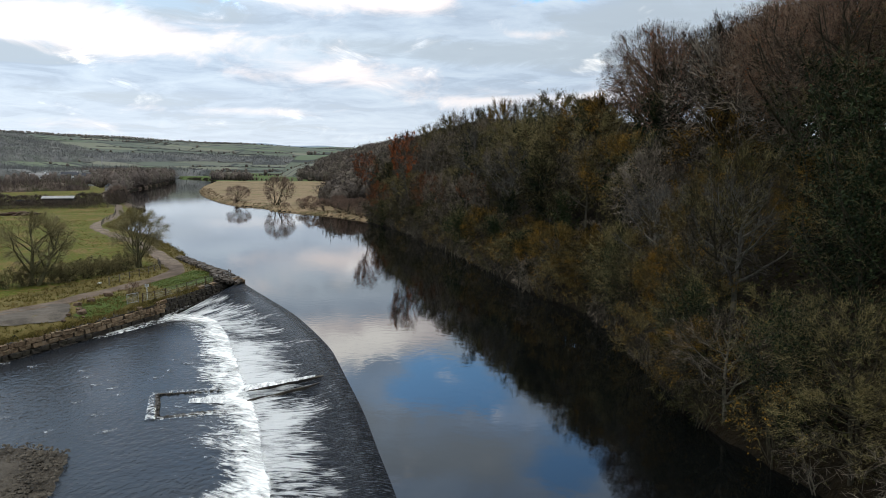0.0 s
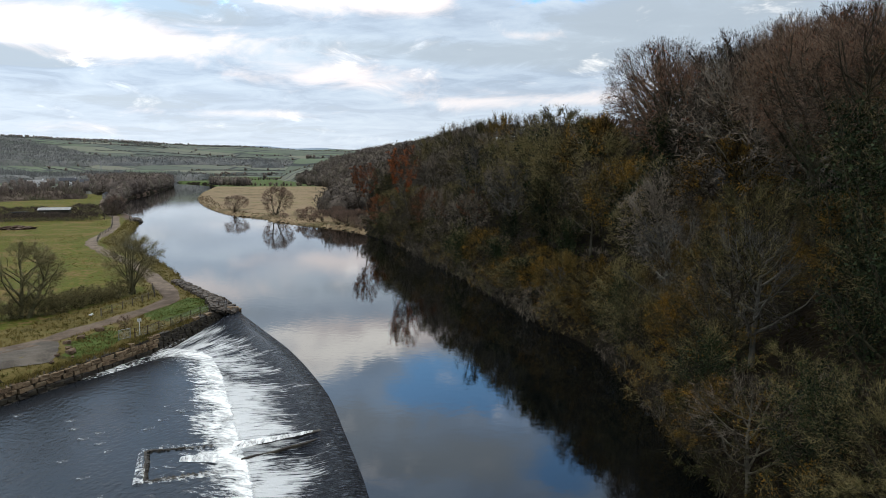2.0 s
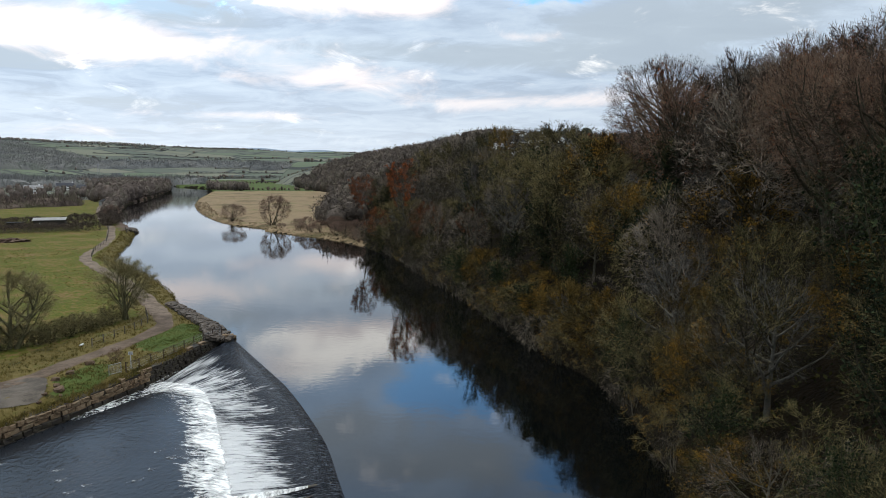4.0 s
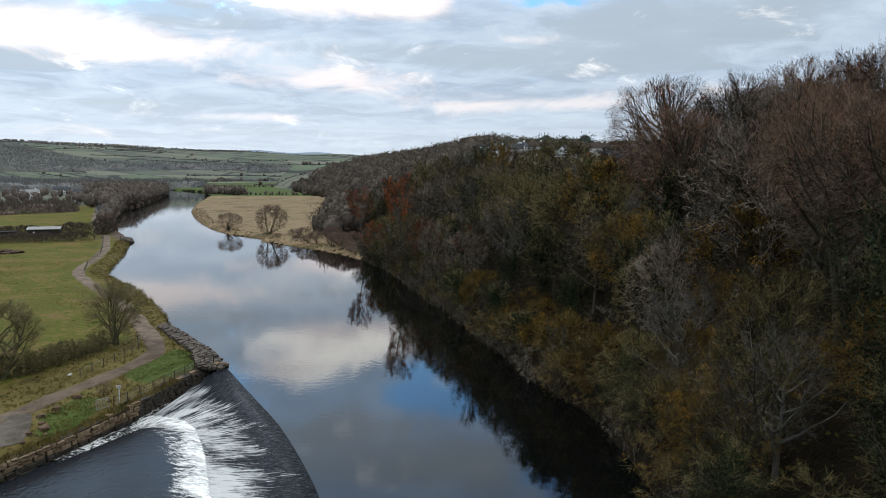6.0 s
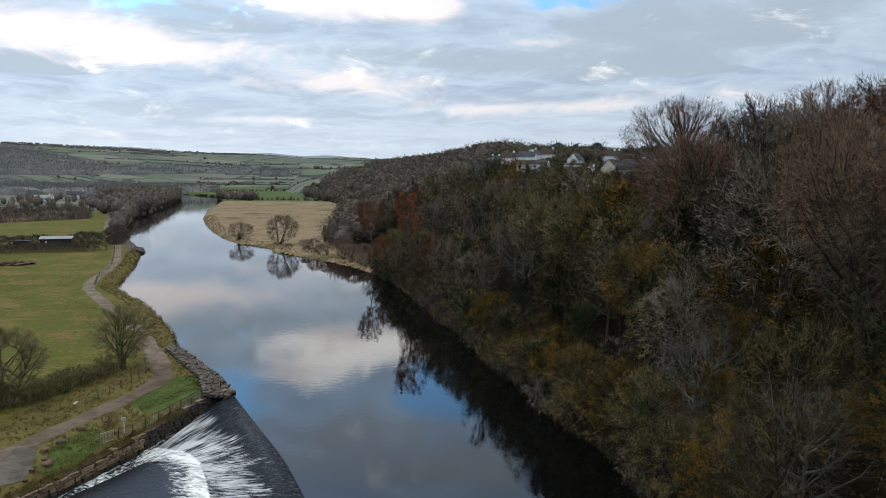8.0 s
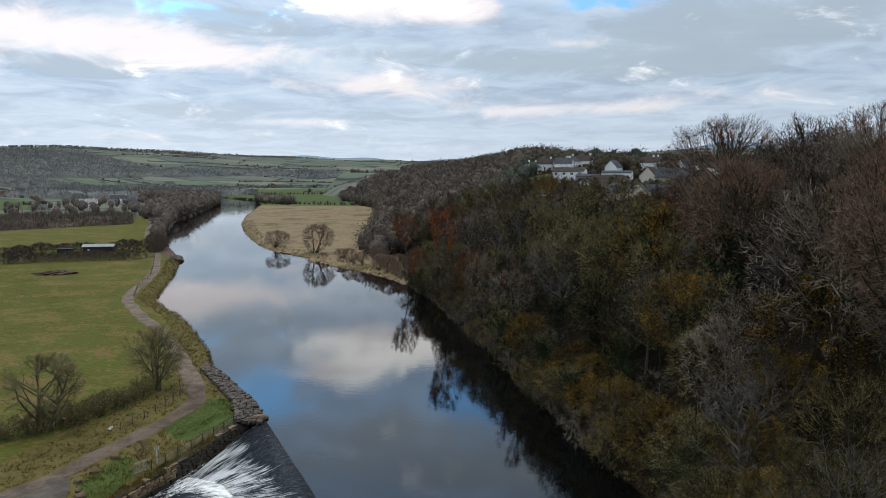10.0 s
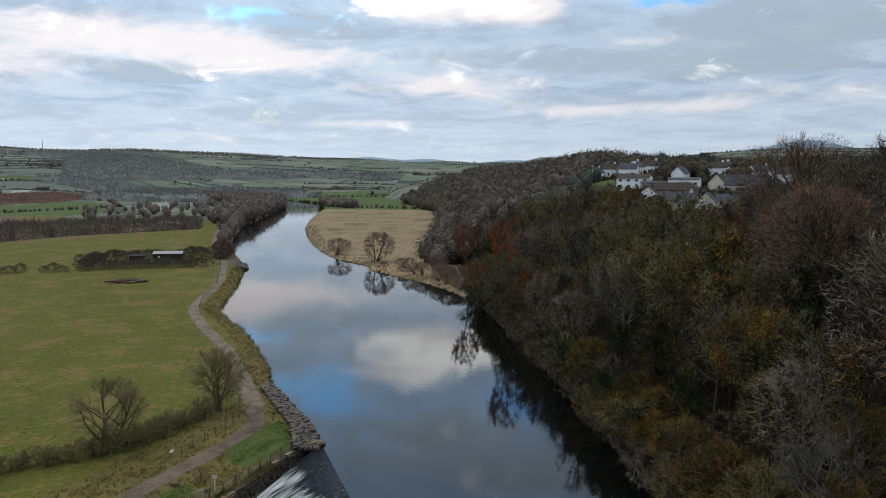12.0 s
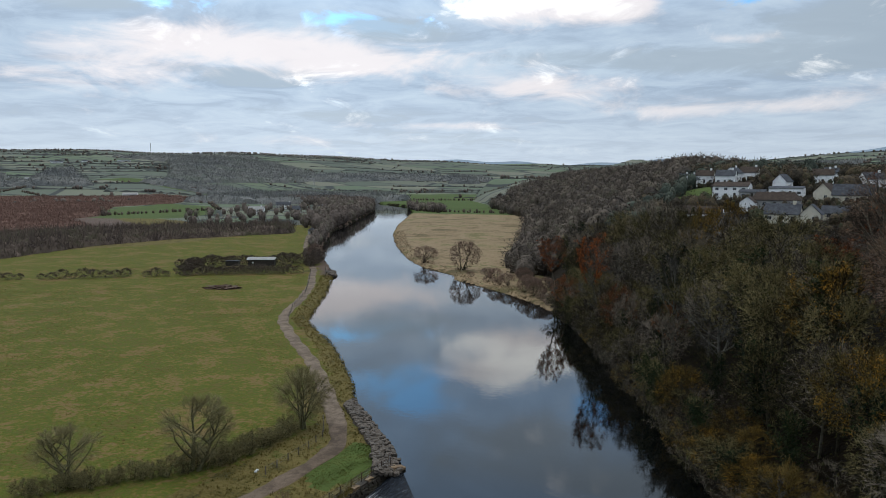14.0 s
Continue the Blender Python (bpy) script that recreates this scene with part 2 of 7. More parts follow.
M["wet"] = material("wet_dark_stone", [(0.012, 0.010, 0.008), (0.03, 0.024, 0.018), (0.06, 0.05, 0.03)], 0.8, 0.75, 0.6, 5.0, spec=0.25)
M["lot"] = material("pale_gravel", [(0.0557, 0.0462, 0.0358), (0.0818, 0.0682, 0.0531), (0.1077, 0.0907, 0.0715)], 0.4, 0.9, 0.4, 9.0, dist=0.03, contrast=2.2, grain=0.75, spec=0.15)
M["moss_bark"] = material("mossy_bark", [(0.048, 0.044, 0.02), (0.088, 0.08, 0.036), (0.128, 0.116, 0.056)], 3.0, 0.95, 0.5, 14.0)
M["moss_twig"] = material("mossy_twigs", [(0.0995, 0.083, 0.0331), (0.166, 0.1368, 0.058), (0.2322, 0.1991, 0.0995)], 0.3, 0.9, 0, 1, island=0.5)
M["willow_twig"] = material("willow_twigs", [(0.0879, 0.0569, 0.041), (0.1465, 0.0948, 0.0665), (0.2149, 0.1424, 0.1022)], 0.3, 0.9, 0, 1, vary=0.3, island=0.4)
M["lawn_blade"] = material("lawn_blades", [(0.056, 0.0693, 0.0158), (0.091, 0.1042, 0.0238), (0.1399, 0.1179, 0.0396)], 0.3, 0.9, 0, 1, island=0.6, spec=0.08)
M["pale_bark"] = material("grey_bark", [(0.045, 0.038, 0.027), (0.085, 0.074, 0.054), (0.13, 0.116, 0.088)], 3.0, 0.95, 0.6, 14.0, vary=0.2, spec=0.08)
M["ash_bark"] = material("silvery_ash_bark", [(0.055, 0.051, 0.041), (0.1, 0.092, 0.076), (0.15, 0.14, 0.117)], 3.0, 0.95, 0.6, 14.0, vary=0.2, spec=0.08)
M["bark"] = material("bark", [(0.021, 0.0168, 0.0108), (0.039, 0.033, 0.021), (0.06, 0.054, 0.033)], 3.0, 0.95, 0.6, 14.0, vary=0.2, spec=0.08)
M["twig_olive"] = material("olive_twigs", [(0.011, 0.0087, 0.0031), (0.0445, 0.0357, 0.0143), (0.1318, 0.1068, 0.0471), (0.2, 0.1623, 0.0716)], 0.25, 0.9, 0, 1, vary=0.6, island=0.7, spec=0.08)
M["twig_grey"] = material("grey_twigs", [(0.012, 0.0095, 0.0067), (0.0477, 0.0379, 0.0276), (0.1385, 0.1138, 0.0862), (0.2106, 0.1728, 0.1312)], 0.25, 0.9, 0, 1, vary=0.6, island=0.7, spec=0.08)
M["twig_pale"] = material("pale_twigs", [(0.0126, 0.0114, 0.0094), (0.0414, 0.0373, 0.031), (0.092, 0.0834, 0.0719), (0.1398, 0.1267, 0.1091)], 0.25, 0.9, 0, 1, vary=0.4, island=0.6, spec=0.08)
M["twig_brown"] = material("brown_twigs", [(0.0132, 0.0082, 0.0059), (0.0511, 0.0316, 0.0221), (0.1414, 0.0929, 0.0615), (0.215, 0.1411, 0.0935)], 0.25, 0.9, 0, 1, vary=0.6, island=0.7, spec=0.08)
M["twig_ochre"] = material("ochre_twigs", [(0.0125, 0.0085, 0.0031), (0.0425, 0.0286, 0.0083), (0.0951, 0.0659, 0.019), (0.1446, 0.1002, 0.0289)], 0.25, 0.9, 0, 1, vary=0.5, island=0.7, spec=0.08)
M["leaf_yellow"] = material("yellow_leaves", [(0.0655, 0.0416, 0.009), (0.1573, 0.0874, 0.0134), (0.2885, 0.1518, 0.0202)], 0.35, 0.9, 0, 1, vary=0.6, island=0.5, spec=0.08)
M["twig_copper"] = material("copper_twigs", [(0.0189, 0.0097, 0.0054), (0.0616, 0.0282, 0.0132), (0.1344, 0.0586, 0.0245), (0.2042, 0.0891, 0.0371)], 0.25, 0.9, 0, 1, vary=0.5, island=0.7, spec=0.08)
M["leaf_copper"] = material("copper_leaves", [(0.08, 0.027, 0.0116), (0.1814, 0.0534, 0.0186), (0.3306, 0.097, 0.0257)], 0.35, 0.9, 0, 1, vary=0.5, island=0.5, spec=0.08)
M["leaf_olive"] = material("olive_leaves", [(0.0106, 0.0126, 0.0054), (0.0266, 0.028, 0.0092), (0.0596, 0.0544, 0.0154)], 0.35, 0.9, 0, 1, vary=0.6, island=0.5, spec=0.08)
M["leaf_ivy"] = material("ivy_leaves", [(0.0064, 0.0102, 0.005), (0.015, 0.0222, 0.0092), (0.032, 0.0418, 0.015)], 0.35, 0.85, 0, 1, vary=0.4, island=0.4, spec=0.08)
M["far_twig"] = material("far_bare_wood", [(0.072, 0.058, 0.049), (0.108, 0.086, 0.072), (0.146, 0.116, 0.096), (0.104, 0.096, 0.068)], 0.02, 0.95, 0.8, 0.5, dist=1.5, contrast=1.0, island=0.4, detail=10, spec=0.03)
M["spur_twig"] = material("spur_bare_wood", [(0.0501, 0.0415, 0.0346), (0.076, 0.0631, 0.0518), (0.1054, 0.0847, 0.0674), (0.0726, 0.0657, 0.0449)], 0.05, 0.95, 0.9, 1.0, dist=0.7, contrast=1.1, island=0.35, detail=9, spec=0.05)
M["garden_twig"] = material("garden_bare_wood", [(0.026, 0.023, 0.017), (0.052, 0.043, 0.032), (0.085, 0.062, 0.038), (0.036, 0.040, 0.022)], 0.25, 0.95, 0.9, 1.6, dist=0.6, contrast=1.2, island=0.6, detail=9, spec=0.05)
# aerial haze mixed into the colour: paler and greyer than the nearer woods
M["hazed_canopy"] = material("hazed_wood_canopy", [(0.1, 0.1037, 0.1), (0.1318, 0.1318, 0.1244), (0.1684, 0.161, 0.1488), (0.1269, 0.1342, 0.1122)], 0.012, 0.95, 0.8, 0.5, dist=1.5, contrast=1.3, island=0.3, detail=10, spec=0.03)
M["belt_twig"] = material("dark_scrub_twigs", [(0.058, 0.0449, 0.0377), (0.0899, 0.0682, 0.0551), (0.1334, 0.1015, 0.0812), (0.087, 0.0783, 0.0493)], 0.05, 0.95, 0.6, 1.0, contrast=1.3, island=0.5, detail=9, spec=0.03)
M["far_brown"] = material("far_brown_wood", [(0.11, 0.0675, 0.0525), (0.1438, 0.0863, 0.0663), (0.175, 0.11, 0.085)], 0.03, 0.95, 0.6, 1.3, dist=0.6, contrast=0.8, island=0.2, detail=8, spec=0.05)
M["far_green"] = material("far_evergreen", [(0.034, 0.042, 0.034), (0.054, 0.062, 0.048), (0.078, 0.082, 0.062)], 0.22, 0.95, 0.6, 1.3, dist=0.6, contrast=1.1, island=0.4, detail=8, spec=0.05)
M["blade"] = material("grass_blades", [(0.0726, 0.0635, 0.0144), (0.1212, 0.0935, 0.0252), (0.1778, 0.1271, 0.0466)], 0.2, 0.9, 0, 1, island=0.6, spec=0.08)
M["sedge"] = material("brown_sedge", [(0.0412, 0.0241, 0.0135), (0.0705, 0.0434, 0.0218), (0.1059, 0.0652, 0.0338)], 0.2, 0.9, 0, 1, island=0.6, spec=0.08)
M["dull_blade"] = material("pasture_blades", [(0.0582, 0.0578, 0.0113), (0.097, 0.0714, 0.0189), (0.1423, 0.0893, 0.0416)], 0.2, 0.9, 0, 1, island=0.6, spec=0.05)
M["post"] = material("weathered_post", [(0.05, 0.042, 0.032), (0.10, 0.085, 0.065), (0.16, 0.14, 0.115)], 2.0, 0.9, 0.4, 20.0, vary=0.2)
M["rust"] = material("rusty_steel", [(0.03, 0.022, 0.018), (0.06, 0.04, 0.03), (0.10, 0.06, 0.04)], 3.0, 0.7, 0.3, 20.0, metal=0.3)
M["sign"] = material("sign_white", [(0.4, 0.4, 0.384), (0.544, 0.544, 0.52)], 2.0, 0.5, 0.05, 10)
M["white"] = material("white_render", [(0.62, 0.61, 0.58), (0.74, 0.73, 0.71), (0.8, 0.79, 0.77)], 0.5, 0.85, 0.15, 6.0)
M["cream"] = material("cream_render", [(0.48, 0.43, 0.33), (0.58, 0.53, 0.42)], 0.5, 0.85, 0.15, 6.0)
M["greywall"] = material("grey_pebbledash", [(0.24, 0.235, 0.22), (0.34, 0.33, 0.31)], 0.5, 0.9, 0.3, 10.0)
M["brick"] = material("dark_red_brick", [(0.10, 0.045, 0.03), (0.16, 0.07, 0.05)], 1.0, 0.9, 0.3, 12.0)
M["slate"] = material("slate_roof", [(0.025, 0.027, 0.031), (0.045, 0.047, 0.054), (0.07, 0.073, 0.08)], 0.8, 0.85, 0.4, 4.0, spec=0.2)
M["tile"] = material("brown_tile_roof", [(0.0259, 0.0179, 0.014), (0.0431, 0.0306, 0.0235), (0.0604, 0.0446, 0.0338)], 0.8, 0.9, 0.4, 4.0, spec=0.2)
M["sheet"] = material("corrugated_roof", [(0.169, 0.1625, 0.156), (0.247, 0.2405, 0.2275)], 0.6, 0.6, 0.3, 3.0)
M["darkwood"] = material("dark_boarding", [(0.02, 0.017, 0.013), (0.045, 0.037, 0.028)], 1.0, 0.9, 0.3, 8.0)
M["steel"] = material("galvanised_steel", [(0.2, 0.2, 0.2), (0.32, 0.32, 0.32)], 1.0, 0.5, 0.1, 8.0, metal=0.6)


def plain(name, color, rough, spec=0.5):
    m = bpy.data.materials.new(name)
    m.use_nodes = True
    p = m.node_tree.nodes["Principled BSDF"]
    p.inputs["Base Color"].default_value, p.inputs["Roughness"].default_value = (*color, 1), rough
    p.inputs["Specular IOR Level"].default_value = spec
    return m


M["pane"] = plain("window_glass", (0.02, 0.024, 0.03), 0.08)


def patchwork():
    """Far farmland: fields of several greens, greyed in colour for haze, parted by dark hedge lines."""
    m = material("hazed_far_fields", [(0.094, 0.106, 0.080), (0.098, 0.122, 0.076), (0.140, 0.138, 0.104), (0.088, 0.100, 0.078)], 0.004, 0.95, 0.0, 0.05, spec=0.05)
    nt = m.node_tree
    n, l = nt.nodes, nt.links
    p = next(k for k in n if k.type == "BSDF_PRINCIPLED")
    ramp = next(k for k in n if k.type == "VALTORGB")
    tc = next(k for k in n if k.type == "TEX_COORD")
    mp = n.new("ShaderNodeMapping")
    mp.inputs["Rotation"].default_value, mp.inputs["Scale"].default_value = (0, 0, 0.45), (0.0055, 0.0095, 0)
    l.new(tc.outputs["Object"], mp.inputs[0])
    cell, edge = n.new("ShaderNodeTexVoronoi"), n.new("ShaderNodeTexVoronoi")
    edge.feature = "DISTANCE_TO_EDGE"
    for v in (cell, edge):
        v.inputs["Scale"].default_value = 1.0
        v.inputs["Randomness"].default_value = 0.75
        l.new(mp.outputs[0], v.inputs["Vector"])
    bw = n.new("ShaderNodeSeparateColor")
    l.new(cell.outputs["Color"], bw.inputs[0])
    l.new(bw.outputs[0], ramp.inputs[0])
    for el, pos in zip(ramp.color_ramp.elements, (0.1, 0.35, 0.6, 0.85)):
        el.position = pos
    hedge = n.new("ShaderNodeValToRGB")
    hedge.color_ramp.elements[0].position, hedge.color_ramp.elements[1].position = 0.022, 0.036
    l.new(edge.outputs["Distance"], hedge.inputs[0])
    mx = n.new("ShaderNodeMix")
    mx.data_type = "RGBA"
    l.new(hedge.outputs[0], mx.inputs["Factor"])
    socks = [s for s in mx.inputs if s.type == "RGBA"]
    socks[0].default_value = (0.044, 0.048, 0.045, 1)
    l.new(ramp.outputs[0], socks[1])
    l.new([s for s in mx.outputs if s.type == "RGBA"][0], p.inputs["Base Color"])
    return m


M["fields"] = patchwork()


def water(name, ripple, scale, stretch, rough=0.02, color=(0.0015, 0.002, 0.002)):
    m = bpy.data.materials.new(name)
    m.use_nodes = True
    n, l = m.node_tree.nodes, m.node_tree.links
    p = n["Principled BSDF"]
    p.inputs["Base Color"].default_value = (*color, 1)
    p.inputs["Roughness"].default_value, p.inputs["IOR"].default_value = rough, 1.333
    tc, mp = n.new("ShaderNodeTexCoord"), n.new("ShaderNodeMapping")
    mp.inputs["Scale"].default_value = stretch
    l.new(tc.outputs["Object"], mp.inputs[0])
    a, b = n.new("ShaderNodeTexNoise"), n.new("ShaderNodeTexNoise")
    a.inputs["Scale"].default_value, a.inputs["Detail"].default_value = scale, 5
    b.inputs["Scale"].default_value, b.inputs["Detail"].default_value = scale * 0.09, 3
    l.new(mp.outputs[0], a.inputs["Vector"])
    l.new(mp.outputs[0], b.inputs["Vector"])
    mul = n.new("ShaderNodeMath")
    mul.operation = "MULTIPLY"
    l.new(a.outputs["Fac"], mul.inputs[0])
    l.new(b.outputs["Fac"], mul.inputs[1])
    bp = n.new("ShaderNodeBump")
    bp.inputs["Strength"].default_value, bp.inputs["Distance"].default_value = 1.0, ripple
    l.new(mul.outputs[0], bp.inputs["Height"])
    l.new(bp.outputs[0], p.inputs["Normal"])
    return m


M["pool"] = water("still_river_water", 0.009, 1.2, (1, 1, 1), 0.015)
M["pool"].node_tree.nodes["Principled BSDF"].inputs["IOR"].default_value = 1.5
M["tail"] = water("rippled_river_water", 0.16, 2.4, (1, 0.7, 1), 0.10, (0.014, 0.016, 0.019))
M["tail"].node_tree.nodes["Principled BSDF"].inputs["Specular IOR Level"].default_value = 0.20


def foam(name, streak, along, start, end, edge, sharp=7.0, rise=(-2, -1, 0)):
    """White water over dark: streaks drawn out along the flow (v of the UV map), thickening from start to end; beyond the far edge it breaks up."""
    m = bpy.data.materials.new(name)
    m.use_nodes = True
    n, l = m.node_tree.nodes, m.node_tree.links
    p, out = n["Principled BSDF"], n["Material Output"]
    uv = n.new("ShaderNodeUVMap")
    uv.uv_map = "flow"
    sepn = n.new("ShaderNodeSeparateXYZ")
    l.new(uv.outputs[0], sepn.inputs[0])
    mp = n.new("ShaderNodeMapping")
    mp.inputs["Scale"].default_value = (streak, along, 1)
    l.new(uv.outputs[0], mp.inputs[0])
    noise_a, noise_b = n.new("ShaderNodeTexNoise"), n.new("ShaderNodeTexNoise")
    noise_a.inputs["Scale"].default_value, noise_a.inputs["Detail"].default_value, noise_a.inputs["Roughness"].default_value = 1.0, 9, 0.72
    noise_a.inputs["Distortion"].default_value = 0.4
    noise_b.inputs["Scale"].default_value, noise_b.inputs["Detail"].default_value = 0.22, 4
    l.new(mp.outputs[0], noise_a.inputs["Vector"])
    l.new(uv.outputs[0], noise_b.inputs["Vector"])

    def mth(op, a, b, c=None, clamp=False):
        k = n.new("ShaderNodeMath")
        k.operation, k.use_clamp = op, clamp
        for i, v in enumerate((a, b, c)):
            if v is None:
                continue
            if isinstance(v, (int, float)):
                k.inputs[i].default_value = v
            else:
                l.new(v, k.inputs[i])
        return k.outputs[0]

    grow = n.new("ShaderNodeMapRange")
    grow.interpolation_type = "SMOOTHSTEP"
    l.new(sepn.outputs["Y"], grow.inputs["Value"])
    grow.inputs["From Min"].default_value, grow.inputs["From Max"].default_value = start, end
    grow.inputs["To Min"].default_value, grow.inputs["To Max"].default_value = edge[0], edge[1]
    onset = n.new("ShaderNodeMapRange")
    onset.interpolation_type = "SMOOTHSTEP"
    l.new(sepn.outputs["Y"], onset.inputs["Value"])
    onset.inputs["From Min"].default_value, onset.inputs["From Max"].default_value = rise[0], rise[1]
    onset.inputs["To Min"].default_value, onset.inputs["To Max"].default_value = rise[2], 0.0
    bound = mth("MAXIMUM", grow.outputs[0], onset.outputs[0])
    mixed = mth("ADD", mth("MULTIPLY", noise_a.outputs["Fac"], 0.7), mth("MULTIPLY", noise_b.outputs["Fac"], 0.45))
    amount = mth("MULTIPLY", mth("SUBTRACT", mixed, bound), sharp, clamp=True)
    return m, n, l, p, out, amount, noise_a, mth, sepn


def apron_material():
    m, n, l, p, out, amount, grain, mth, sepn = foam("weir_apron_water", 3.0, 0.42, 0.2, 6.6, (0.69, 0.50), 9.0)
    mx = n.new("ShaderNodeMix")
    mx.data_type = "RGBA"
    l.new(amount, mx.inputs["Factor"])
    socks = [s for s in mx.inputs if s.type == "RGBA"]
    # thin pale threads over the dark sheet of water
    thread_map, thread = n.new("ShaderNodeMapping"), n.new("ShaderNodeTexNoise")
    thread_map.inputs["Scale"].default_value = (9.0, 1.1, 1)
    thread.inputs["Scale"].default_value, thread.inputs["Detail"].default_value, thread.inputs["Roughness"].default_value = 1.0, 6, 0.7
    l.new(next(k for k in n if k.type == "UVMAP").outputs[0], thread_map.inputs[0])
    l.new(thread_map.outputs[0], thread.inputs["Vector"])
    thin = mth("MULTIPLY", mth("SUBTRACT", thread.outputs["Fac"], 0.50), 4.0, clamp=True)
    dark = n.new("ShaderNodeMix")
    dark.data_type = "RGBA"
    l.new(thin, dark.inputs["Factor"])
    dark_in = [k for k in dark.inputs if k.type == "RGBA"]
    dark_in[0].default_value, dark_in[1].default_value = (0.002, 0.004, 0.008, 1), (0.16, 0.175, 0.20, 1)
    l.new([k for k in dark.outputs if k.type == "RGBA"][0], socks[0])
    socks[1].default_value = (0.68, 0.685, 0.67, 1)
    l.new([s for s in mx.outputs if s.type == "RGBA"][0], p.inputs["Base Color"])
    rg = mth("MULTIPLY_ADD", amount, 0.6, 0.12)
    l.new(rg, p.inputs["Roughness"])
    p.inputs["IOR"].default_value = 1.333
    p.inputs["Specular IOR Level"].default_value = 0.25
    bp = n.new("ShaderNodeBump")
    bp.inputs["Strength"].default_value, bp.inputs["Distance"].default_value = 1.0, 0.45
    l.new(grain.outputs["Fac"], bp.inputs["Height"])
    l.new(bp.outputs[0], p.inputs["Normal"])
    return m


def white_water_material():
    m, n, l, p, out, amount, grain, mth, sepn = foam("white_water_foam", 2.2, 0.8, 0.6, 7.5, (0.43, 0.70), 5.5, (0.0, 1.6, 0.72))
    p.inputs["Base Color"].default_value = (0.74, 0.745, 0.715, 1)
    p.inputs["Roughness"].default_value = 0.7
    clear = n.new("ShaderNodeBsdfTransparent")
    mix = n.new("ShaderNodeMixShader")
    l.new(amount, mix.inputs[0])
    l.new(clear.outputs[0], mix.inputs[1])
    l.new(p.outputs[0], mix.inputs[2])
    l.new(mix.outputs[0], out.inputs["Surface"])
    bp = n.new("ShaderNodeBump")
    bp.inputs["Strength"].default_value, bp.inputs["Distance"].default_value = 0.8, 0.12
    l.new(grain.outputs["Fac"], bp.inputs["Height"])
    l.new(bp.outputs[0], p.inputs["Normal"])
    return m


M["apron"] = apron_material()
M["foam"] = white_water_material()
M["spill"] = white_water_material()
for node in M["spill"].node_tree.nodes:
    if node.type == "MAP_RANGE":
        node.inputs["To Min"].default_value = node.inputs["To Max"].default_value = 0.525
    elif node.type == "MAPPING":
        node.inputs["Scale"].default_value = (2.2, 2.2, 1)

M["chute"] = white_water_material()
for node in M["chute"].node_tree.nodes:
    if node.type == "MAP_RANGE":
        node.inputs["To Min"].default_value = node.inputs["To Max"].default_value = 0.43
# ---- mesh helpers ----
def data_from(name, verts, faces, mats, smooth=False, slots=None):
    """A mesh from arrays of corners and of triangles or quads."""
    verts, faces = np.asarray(verts, dtype=np.float32), np.asarray(faces, dtype=np.int32)
    me = bpy.data.meshes.new(name)
    k = faces.shape[1]
    me.vertices.add(len(verts))
    me.vertices.foreach_set("co", verts.ravel())
    me.loops.add(faces.size)
    me.loops.foreach_set("vertex_index", faces.ravel())
    me.polygons.add(len(faces))
    me.polygons.foreach_set("loop_start", np.arange(0, faces.size, k, dtype=np.int32))
    for m in mats if isinstance(mats, (list, tuple)) else [mats]:
        me.materials.append(m)
    if slots is not None:
        me.polygons.foreach_set("material_index", np.asarray(slots, dtype=np.int32))
    me.polygons.foreach_set("use_smooth", np.full(len(faces), smooth))
    me.update(calc_edges=True)
    me.validate()
    return me


def data_of(bm, name, mat):
    me = bpy.data.meshes.new(name)
    bm.to_mesh(me)
    bm.free()
    me.materials.append(mat)
    return me


def part(name, bm, mat, parent, label=""):
    """Links a bmesh, or a ready mesh, as one object under its thing."""
    me = bm if isinstance(bm, bpy.types.Mesh) else data_of(bm, name, mat)
    ob = new(name, me)
    ob.parent = parent
    if label:
        ob["label"] = label
    return ob


def thing(name, x, y, z, turn=0.0, label="", category="", group="", kind=""):
    ob = new(name)
    ob.matrix_world = pose(x, y, z, 0, 0, turn)
    ob.empty_display_size = 0.2
    return tagged(ob, label, category, group, kind)


def box(bm, x0, y0, z0, x1, y1, z1, bevel=0.0):
    g = bmesh.ops.create_cube(bm, size=1.0)
    bmesh.ops.scale(bm, vec=(x1 - x0, y1 - y0, z1 - z0), verts=g["verts"])
    bmesh.ops.translate(bm, vec=((x0 + x1) / 2, (y0 + y1) / 2, (z0 + z1) / 2), verts=g["verts"])
    if bevel:
        edges = list({e for v in g["verts"] for e in v.link_edges})
        bmesh.ops.bevel(bm, geom=edges, offset=bevel, segments=1, affect="EDGES")
    return bm


def smoothstep(a, b, v):
    t = np.clip((v - a) / (b - a), 0, 1)
    return t * t * (3 - 2 * t)


def along(line, step):
    """Points at even steps on a line of corners, with the way there."""
    line = np.asarray(line, dtype=float)
    seg = np.linalg.norm(np.diff(line, axis=0), axis=1)
    total = np.r_[0, np.cumsum(seg)]
    s = np.arange(0, total[-1] + 1e-6, step)
    pts = np.stack([np.interp(s, total, line[:, i]) for i in range(line.shape[1])], 1)
    way = np.gradient(pts, axis=0)
    way /= np.linalg.norm(way, axis=1, keepdims=True)
    return s, pts, way


def smooth_line(line, step, rounds=6):
    s, pts, way = along(line, step)
    for _ in range(rounds):
        pts[1:-1] = 0.25 * pts[:-2] + 0.5 * pts[1:-1] + 0.25 * pts[2:]
    return pts


